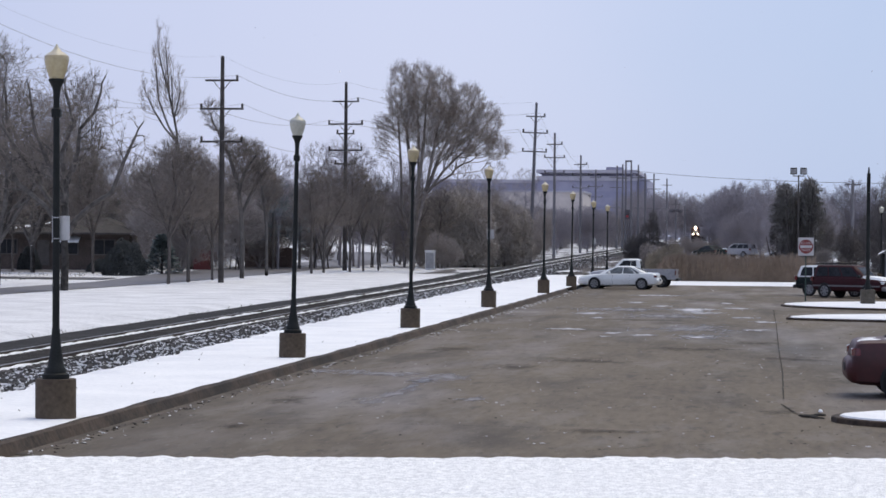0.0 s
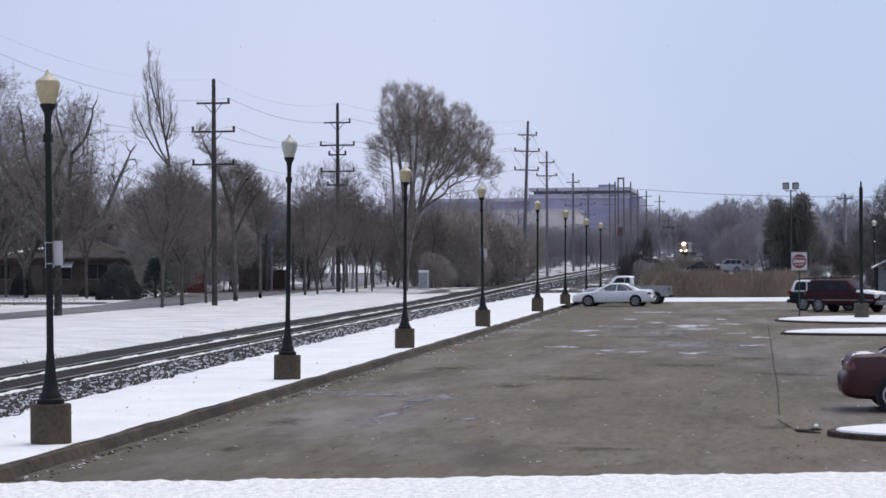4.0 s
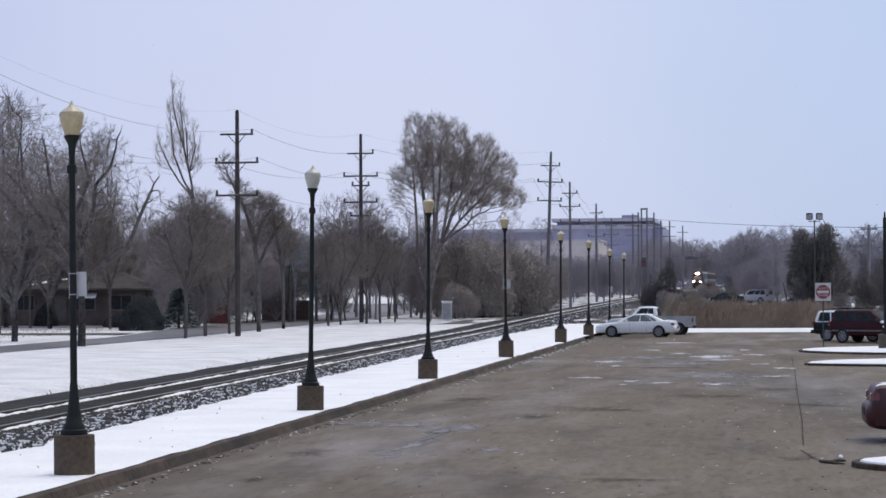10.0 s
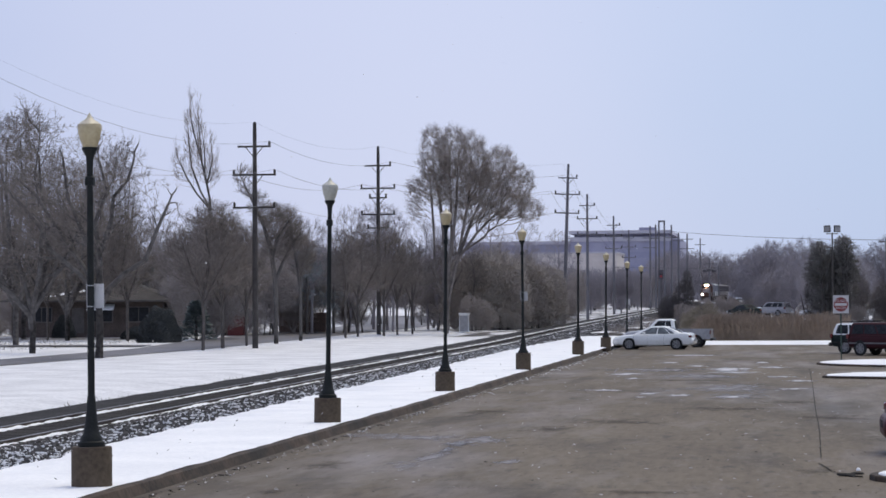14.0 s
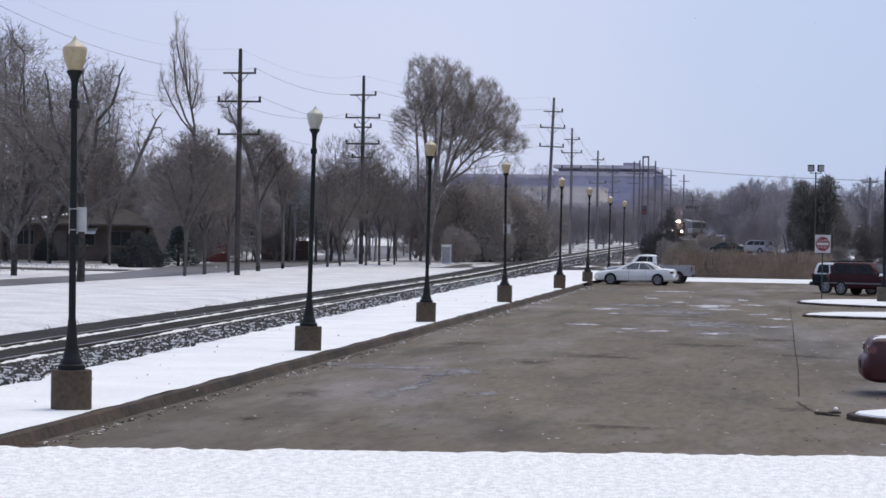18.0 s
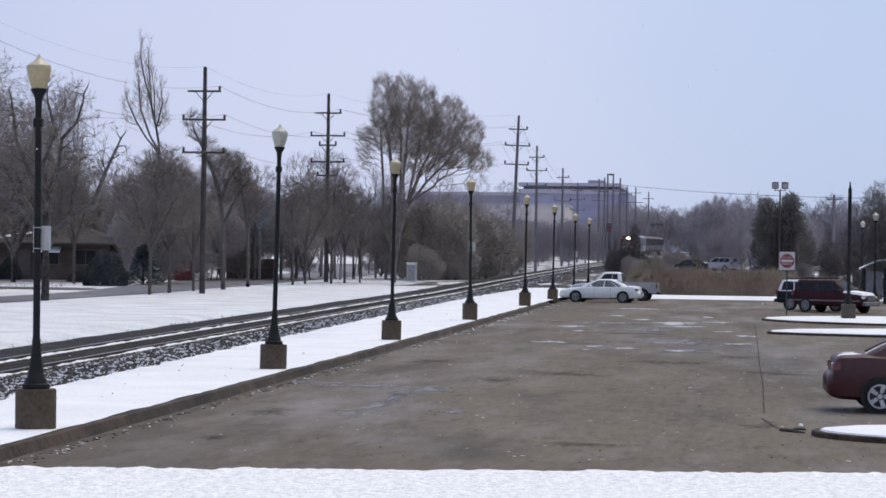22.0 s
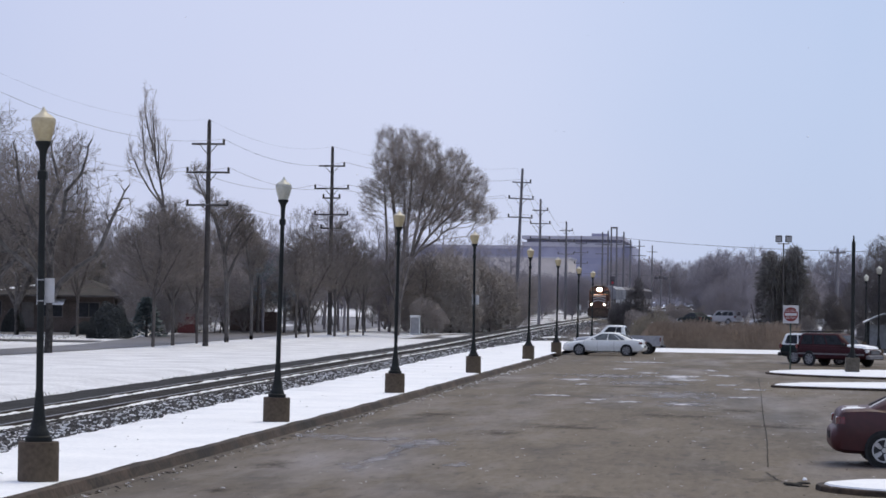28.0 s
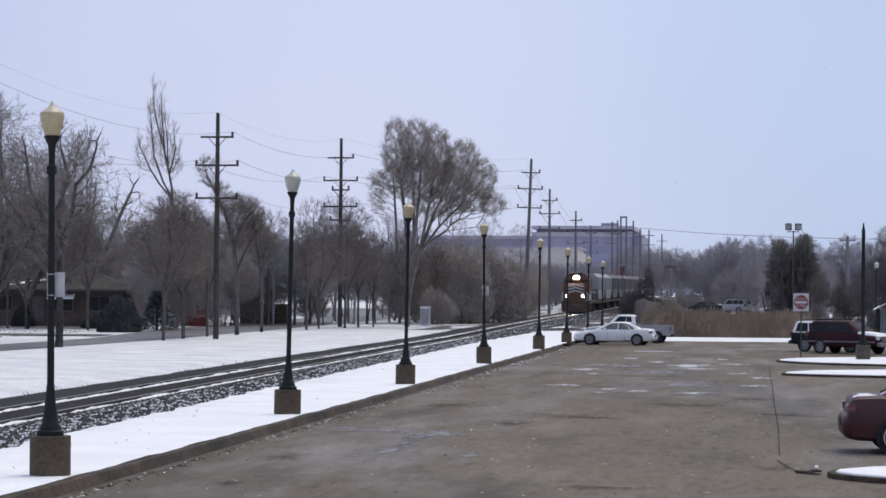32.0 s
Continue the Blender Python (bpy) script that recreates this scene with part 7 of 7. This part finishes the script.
def suv(m, paint, label, lower=None, snow_hood=False, top=None):
    root = thing("car", m, label, "car", "parked vehicles")
    part("body", hull([(-2.3, 0.48, 0.95, 0.82), (-2.2, 0.40, 1.04, 0.88), (-1.2, 0.34, 1.06, 0.90), (0.7, 0.34, 1.04, 0.90), (1.1, 0.36, 1.02, 0.90), (1.95, 0.38, 0.95, 0.88), (2.28, 0.44, 0.80, 0.82)]), paint, root, "", True)
    base, roof = (-2.24, 1.05, 0.80, 1.03), (-2.05, 0.30, 0.66, 1.66)
    part("cabin", cabin(base, roof), top or paint, root, "", True)
    panes(root, base, roof, (0.02, 0.30, 0.60, 0.96))
    for x in (-1.38, 1.36):
        for side in (-1, 1):
            wheel(root, x, side, 0.83, 0.36, 7, DULL)
    arches(root, (-1.38, 1.36), 0.905, 0.36)
    for side in (-1, 1):
        part("roof_rail", Shape().tube([(-1.8, side * 0.55, 1.68), (-1.7, side * 0.55, 1.74), (0.0, side * 0.55, 1.74), (0.1, side * 0.55, 1.68)], 0.02, 5), PLASTIC, root)
        part("tail_light", Shape().bevel_box(-2.31, -2.14, side * 0.80 - 0.08, side * 0.80 + 0.08, 0.85, 1.08, 0.02), TAIL, root)
        part("headlight", Shape().bevel_box(2.05, 2.27, side * 0.64 - 0.15, side * 0.64 + 0.15, 0.72, 0.86, 0.03), LENS, root)
        part("mirror", Shape().bevel_box(0.75, 0.92, side * 1.0 - 0.1, side * 1.0 + 0.1, 1.05, 1.2, 0.03), PLASTIC, root)
        part("side_moulding", Shape().box(-2.1, 2.1, side * 0.905 - 0.014, side * 0.905 + 0.014, 0.58, 0.66), lower or GREY, root, "pale side moulding")
    part("bumper", Shape().bevel_box(-2.42, -2.15, -0.84, 0.84, 0.42, 0.62, 0.05), lower or PLASTIC, root, "rear bumper")
    part("bumper", Shape().bevel_box(2.15, 2.42, -0.82, 0.82, 0.40, 0.60, 0.05), lower or PLASTIC, root, "front bumper")
    part("grille", Shape().box(2.24, 2.34, -0.5, 0.5, 0.64, 0.84), ALLOY, root, "bright grille")
    if snow_hood:
        s = Shape().add([(0.95, -0.80, 1.03), (2.15, -0.76, 0.90), (2.15, 0.76, 0.90), (0.95, 0.80, 1.03), (0.98, -0.74, 1.13), (2.05, -0.68, 1.02), (2.05, 0.68, 1.02), (0.98, 0.74, 1.13)], [(0, 1, 5, 4), (1, 2, 6, 5), (2, 3, 7, 6), (3, 0, 4, 7), (4, 5, 6, 7)])
        part("snow_cover", s, SNOW, root, "snow lying on the bonnet")
    return root


suv(pose(5.54, 121.8, 0.0, 0, 0, -29) @ Matrix.Diagonal((0.91, 1, 1.04, 1)), SUV_RED, "dark red sport utility car with snow on its bonnet", SUV_TRIM, True)
suv(pose(4.95, 125.4, 0.0, 0, 0, -29), GREEN_CAR, "two-tone dark green and white minivan parked behind", PLASTIC, True, WHITE_CAR)
sedan(pose(-4.35, 262, 1.01, 0, 0, 125), GREEN_CAR, "dark snow-dusted car parked beyond the reeds")
suv(pose(-1.15, 270, 1.01, 0, 0, 145), HOPPER_GREY, "grey van parked beyond the reeds", GREY, True)
for x, y, t in [(4.2, 242, 170), (8.6, 240, 10), (12.5, 236, 5), (15.8, 230, 170)]:
    sedan(pose(x, y, 1.01, 0, 0, t), WHITE_CAR if x > 5 else SILVER_CAR, "snow-covered car parked beyond the reeds")
sedan(pose(-25.6, 214, lift(214) + 0.1, 0, 0, 180), WHITE_CAR, "pale car parked under dark bushes")

root = thing("pickup_truck", pose(-7.15, 144.2, 0.0, 0, 0, 176), "silver pickup truck with white cab and rusty tailgate", "pickup truck", "parked vehicles")
part("body", hull([(0.55, 0.42, 1.05, 0.93), (1.0, 0.40, 1.06, 0.95), (1.9, 0.42, 1.02, 0.94), (2.55, 0.46, 0.94, 0.90), (2.72, 0.52, 0.82, 0.84)]), SILVER_CAR, root, "", True)
part("cab_lower", hull([(-0.55, 0.42, 1.05, 0.93), (0.1, 0.42, 1.05, 0.94), (0.6, 0.42, 1.05, 0.93)]), SILVER_CAR, root, "", True)
base, roof = (-0.52, 1.25, 0.84, 1.03), (-0.42, 0.62, 0.70, 1.78)
part("cab", cabin(base, roof), WHITE_CAR, root, "white cab roof and pillars", True)
panes(root, base, roof, (0.04, 0.36, 0.94))
s = Shape()
for a in ((-2.75, -0.62, -0.95, -0.88, 0.50, 1.14), (-2.75, -0.62, 0.88, 0.95, 0.50, 1.14), (-2.75, -2.68, -0.88, 0.88, 0.50, 1.14), (-0.70, -0.62, -0.88, 0.88, 0.50, 1.14), (-2.68, -0.70, -0.88, 0.88, 0.50, 0.56)):
    s.box(*a)
part("bed", s, SILVER_CAR, root, "open steel cargo bed")
part("bumper", Shape().bevel_box(-2.92, -2.72, -0.92, 0.92, 0.42, 0.58, 0.04), PLASTIC, root)
part("bumper", Shape().bevel_box(2.62, 2.82, -0.9, 0.9, 0.42, 0.60, 0.05), ALLOY, root)
for side in (-1, 1):
    part("tail_light", Shape().box(-2.765, -2.70, side * 0.90 - 0.055, side * 0.90 + 0.055, 0.80, 1.06), TAIL, root)
    part("headlight", Shape().bevel_box(2.5, 2.72, side * 0.66 - 0.15, side * 0.66 + 0.15, 0.68, 0.86, 0.03), LENS, root)
    for x in (-1.85, 1.70):
        wheel(root, x, side, 0.90, 0.37)
arches(root, (-1.85, 1.70), 0.955, 0.37)

# ---- train: built facing -y, the rail top at z = 0, lead coupler at the origin ----
def truck(root, y, axles=2):
    frame_ = part("bogie", Shape().bevel_box(-1.05, 1.05, y - 1.3, y + 1.3, 0.35, 0.85, 0.08), LOCO_DARK, root)
    for k in range(axles):
        yy = y - 0.9 + 1.8 * k / (axles - 1)
        for side in (-1, 1):
            part("wheel", Shape().lathe([(0.50, -0.06), (0.50, 0.05), (0.46, 0.07), (0.12, 0.07)], 18, pose(side * 0.76, yy, 0.48, 0, 90 * side)), RUST, frame_)


def locomotive():
    root = thing("locomotive", Matrix(), "orange and dark diesel locomotive with lit headlights", "locomotive")
    part("underframe", Shape().bevel_box(-1.5, 1.5, 0.4, 17.6, 1.05, 1.45, 0.05), LOCO_DARK, root)
    part("fuel_tank", Shape().bevel_box(-1.3, 1.3, 6.2, 11.2, 0.35, 1.05, 0.15), LOCO_DARK, root)
    nose = part("nose", Shape().rings([[(-1.0, 1.3, 1.45), (1.0, 1.3, 1.45), (1.0, 3.0, 1.45), (-1.0, 3.0, 1.45)], [(-1.0, 1.3, 3.05), (1.0, 1.3, 3.05), (1.0, 3.0, 3.05), (-1.0, 3.0, 3.05)], [(-0.8, 1.6, 3.35), (0.8, 1.6, 3.35), (0.9, 3.0, 3.4), (-0.9, 3.0, 3.4)]]), LOCO_ORANGE, root, "short orange nose")
    for k in range(3):
        z = 2.25 + 0.36 * k
        part("chevron", Shape().add([(-0.95, 1.292, z), (0, 1.292, z + 0.28), (0.95, 1.292, z), (0.95, 1.292, z + 0.15), (0, 1.292, z + 0.43), (-0.95, 1.292, z + 0.15)], [(0, 1, 4, 5), (1, 2, 3, 4)]), SIGN_WHITE, nose, "white chevron stripe")
    part("cab", Shape().rings([[(-1.5, 3.0, 1.45), (1.5, 3.0, 1.45), (1.5, 5.6, 1.45), (-1.5, 5.6, 1.45)], [(-1.5, 3.0, 3.9), (1.5, 3.0, 3.9), (1.5, 5.6, 3.9), (-1.5, 5.6, 3.9)], [(-1.1, 3.1, 4.5), (1.1, 3.1, 4.5), (1.1, 5.6, 4.5), (-1.1, 5.6, 4.5)]]), LOCO_ORANGE, root, "orange driver's cab")
    for x in (-0.95, 0.95):
        part("cab_window", Shape().box(x - 0.4, x + 0.4, 2.97, 2.995, 3.45, 3.88), GLASS, root)
    for side in (-1, 1):
        part("cab_window", Shape().box(side * 1.505 - 0.01, side * 1.505 + 0.01, 3.5, 5.1, 3.0, 3.8), GLASS, root)
        part("handrail", Shape().tube([(side * 1.42, 0.5, 1.45), (side * 1.42, 0.5, 2.4), (side * 1.42, 3.0, 2.4)], 0.03, 4), WHITE, root)
        part("handrail", Shape().tube([(side * 1.42, 5.7, 2.4), (side * 1.42, 17.4, 2.4), (side * 1.42, 17.4, 1.45)], 0.03, 4), WHITE, root)
        part("step", Shape().bevel_box(side * 1.32 - 0.2, side * 1.32 + 0.2, 0.35, 1.0, 0.35, 1.3, 0.03), LOCO_DARK, root)
        lamp = part("ditch_light", Shape().lathe([(0.15, 0.0), (0.17, 0.18)], 14, pose(side * 0.93, 0.34, 1.95, 90)), PLASTIC, root)
        part("lens", Shape().lathe([(0.105, 0.0), (0.09, 0.05)], 14, pose(side * 0.93, 0.15, 1.95, 90)), DITCH, lamp, "lit ditch light")
        part("bracket", Shape().box(side * 0.93 - 0.05, side * 0.93 + 0.05, 0.3, 0.42, 1.4, 1.85), LOCO_DARK, root)
    part("hood", Shape().rings([[(-0.95, 5.6, 1.45), (0.95, 5.6, 1.45), (0.95, 17.2, 1.45), (-0.95, 17.2, 1.45)], [(-0.95, 5.6, 4.1), (0.95, 5.6, 4.1), (0.95, 17.2, 4.1), (-0.95, 17.2, 4.1)], [(-0.75, 5.6, 4.4), (0.75, 5.6, 4.4), (0.75, 17.2, 4.4), (-0.75, 17.2, 4.4)]]), LOCO_DARK, root, "long dark engine hood")
    for k in range(7):
        part("hood_door", Shape().box(0.952, 0.975, 6.1 + 1.5 * k, 7.3 + 1.5 * k, 1.7, 3.7), LOCO_ORANGE, root)
    part("exhaust_stack", Shape().bevel_box(-0.3, 0.3, 9.5, 10.4, 4.4, 4.7, 0.05), LOCO_DARK, root)
    part("number_board", Shape().bevel_box(-0.75, 0.75, 2.9, 3.15, 4.35, 4.62, 0.04), LOCO_DARK, root)
    lamp = part("headlight", Shape().bevel_box(-0.44, 0.44, 2.72, 3.05, 3.86, 4.36, 0.05), PLASTIC, root)
    # Lenses made wider than life to stand in for the glare.
    for x in (-0.13, 0.13):
        part("lens", Shape().lathe([(0.21, 0.0), (0.18, 0.08)], 16, pose(x, 2.72, 4.11, 90)), HEADLIGHT, lamp, "lit headlight")
    part("snow_plough", Shape().add([(-1.45, 0.3, 0.15), (0, 0.0, 0.15), (1.45, 0.3, 0.15), (-1.45, 0.45, 1.05), (0, 0.25, 1.05), (1.45, 0.45, 1.05), (-1.45, 0.6, 0.15), (1.45, 0.6, 0.15)], [(0, 1, 4, 3), (1, 2, 5, 4), (0, 3, 6), (2, 7, 5)]), LOCO_DARK, root)
    part("coupler", Shape().bevel_box(-0.15, 0.15, -0.35, 0.4, 0.75, 1.05, 0.04), RUST, root)
    for y in (3.2, 14.6):
        truck(root, y, 3)
    return root


def hopper_car(paint, label):
    root = thing("hopper_car", Matrix(), label, "freight wagon", "freight wagons of the train")
    part("body", Shape().rings([[(-1.5, 2.9, 1.5), (1.5, 2.9, 1.5), (1.5, 13.3, 1.5), (-1.5, 13.3, 1.5)], [(-1.55, 0.9, 2.7), (1.55, 0.9, 2.7), (1.55, 15.3, 2.7), (-1.55, 15.3, 2.7)], [(-1.55, 0.8, 4.2), (1.55, 0.8, 4.2), (1.55, 15.4, 4.2), (-1.55, 15.4, 4.2)], [(-0.9, 0.8, 4.65), (0.9, 0.8, 4.65), (0.9, 15.4, 4.65), (-0.9, 15.4, 4.65)]]), paint, root)
    part("sill", Shape().bevel_box(-1.45, 1.45, 0.3, 15.9, 1.0, 1.35, 0.04), LOCO_DARK, root)
    for k in range(9):
        for side in (-1, 1):
            part("rib", Shape().box(side * 1.57 - 0.03, side * 1.57 + 0.03, 1.2 + 1.7 * k, 1.3 + 1.7 * k, 2.65, 4.2), paint, root)
    for k in range(3):
        part("chute", Shape().rings([[(-0.5, 4.6 + 3.2 * k, 0.5), (0.5, 4.6 + 3.2 * k, 0.5), (0.5, 5.2 + 3.2 * k, 0.5), (-0.5, 5.2 + 3.2 * k, 0.5)], [(-1.2, 3.8 + 3.2 * k, 1.45), (1.2, 3.8 + 3.2 * k, 1.45), (1.2, 6.0 + 3.2 * k, 1.45), (-1.2, 6.0 + 3.2 * k, 1.45)]]), LOCO_DARK, root)
    part("roof_walk", Shape().box(-0.3, 0.3, 0.7, 15.5, 4.68, 4.74), GREY, root)
    for y in (0.9, 15.2):
        for x in (-1.1, -0.65, 0.65, 1.1):
            part("end_post", Shape().box(x - 0.04, x + 0.04, y - 0.04, y + 0.04, 1.35, 2.75), paint, root)
    part("coupler", Shape().bevel_box(-0.15, 0.15, -0.1, 16.3, 0.78, 1.02, 0.04), RUST, root)
    for y in (2.2, 14.0):
        truck(root, y, 2)
    return root


loco = locomotive()
grey_hopper = hopper_car(HOPPER_GREY, "light grey covered hopper wagon behind the locomotive")
brown_hopper = hopper_car(HOPPER_HAZED, "brown covered hopper wagon, its paint greyed towards haze")
TRAIN = [(loco, 0.0), (grey_hopper, 18.2), (copy_thing(grey_hopper, Matrix()), 34.5)]
for k in range(2, 9):
    TRAIN.append((brown_hopper if k == 2 else copy_thing(brown_hopper, Matrix()), 18.2 + 16.3 * k))


def front_y(t):
    """Distance of the locomotive's front along the track, in metres from the camera."""
    return float(np.interp(t, [0, 10, 20, 28, 32], [806, 634, 464, 328, 260]))


def flakes(count, x0, x1, y0, y1, tall, small, large, seed):
    """Snowflakes in the air, one drifting body."""
    s, r = Shape(), random.Random(seed)
    for k in range(count):
        p = Vector((r.uniform(x0, x1), r.uniform(y0, y1), r.uniform(-1, tall)))
        q = r.uniform(small, large)
        s.add([p + Vector(d) * q for d in ((1, 0, 0), (0, 1, 0), (-1, 0, 0), (0, -1, 0), (0, 0, 1), (0, 0, -1))], [(0, 1, 4), (1, 2, 4), (2, 3, 4), (3, 0, 4), (1, 0, 5), (2, 1, 5), (3, 2, 5), (0, 3, 5)])
    return solid("falling_snow", s, SNOW, "sparse snowflakes drifting down through the air", "snowflakes", "stuff", m=pose(0, 0, 0))


near_flakes = flakes(260, -22, 12, 9, 24, 56, 0.004, 0.008, 41)
far_flakes = flakes(1500, -40, 24, 24, 90, 62, 0.007, 0.015, 42)


def motions():
    """The train rolls towards the camera at an even speed; snow drifts down."""
    for ob, drift, fall in ((near_flakes, 0.35, 1.5), (far_flakes, 0.4, 1.6)):
        walk(ob, [(float(t), pose(drift * t + 0.25 * math.sin(t * 0.9), 0.1 * math.sin(t * 0.7), -fall * t)) for t in range(0, 33, 2)])
    for ob, back in TRAIN:
        rows = []
        for k in range(33):
            y0 = front_y(k) + back
            a, b = smooth_track_x(y0), smooth_track_x(y0 + 16)
            rows.append((float(k), pose(a, y0, bed(y0), math.degrees(math.atan2(bed(y0 + 16) - bed(y0), 16)), 0, -math.degrees(math.atan2(b - a, 16)))))
        walk(ob, rows)


motions()
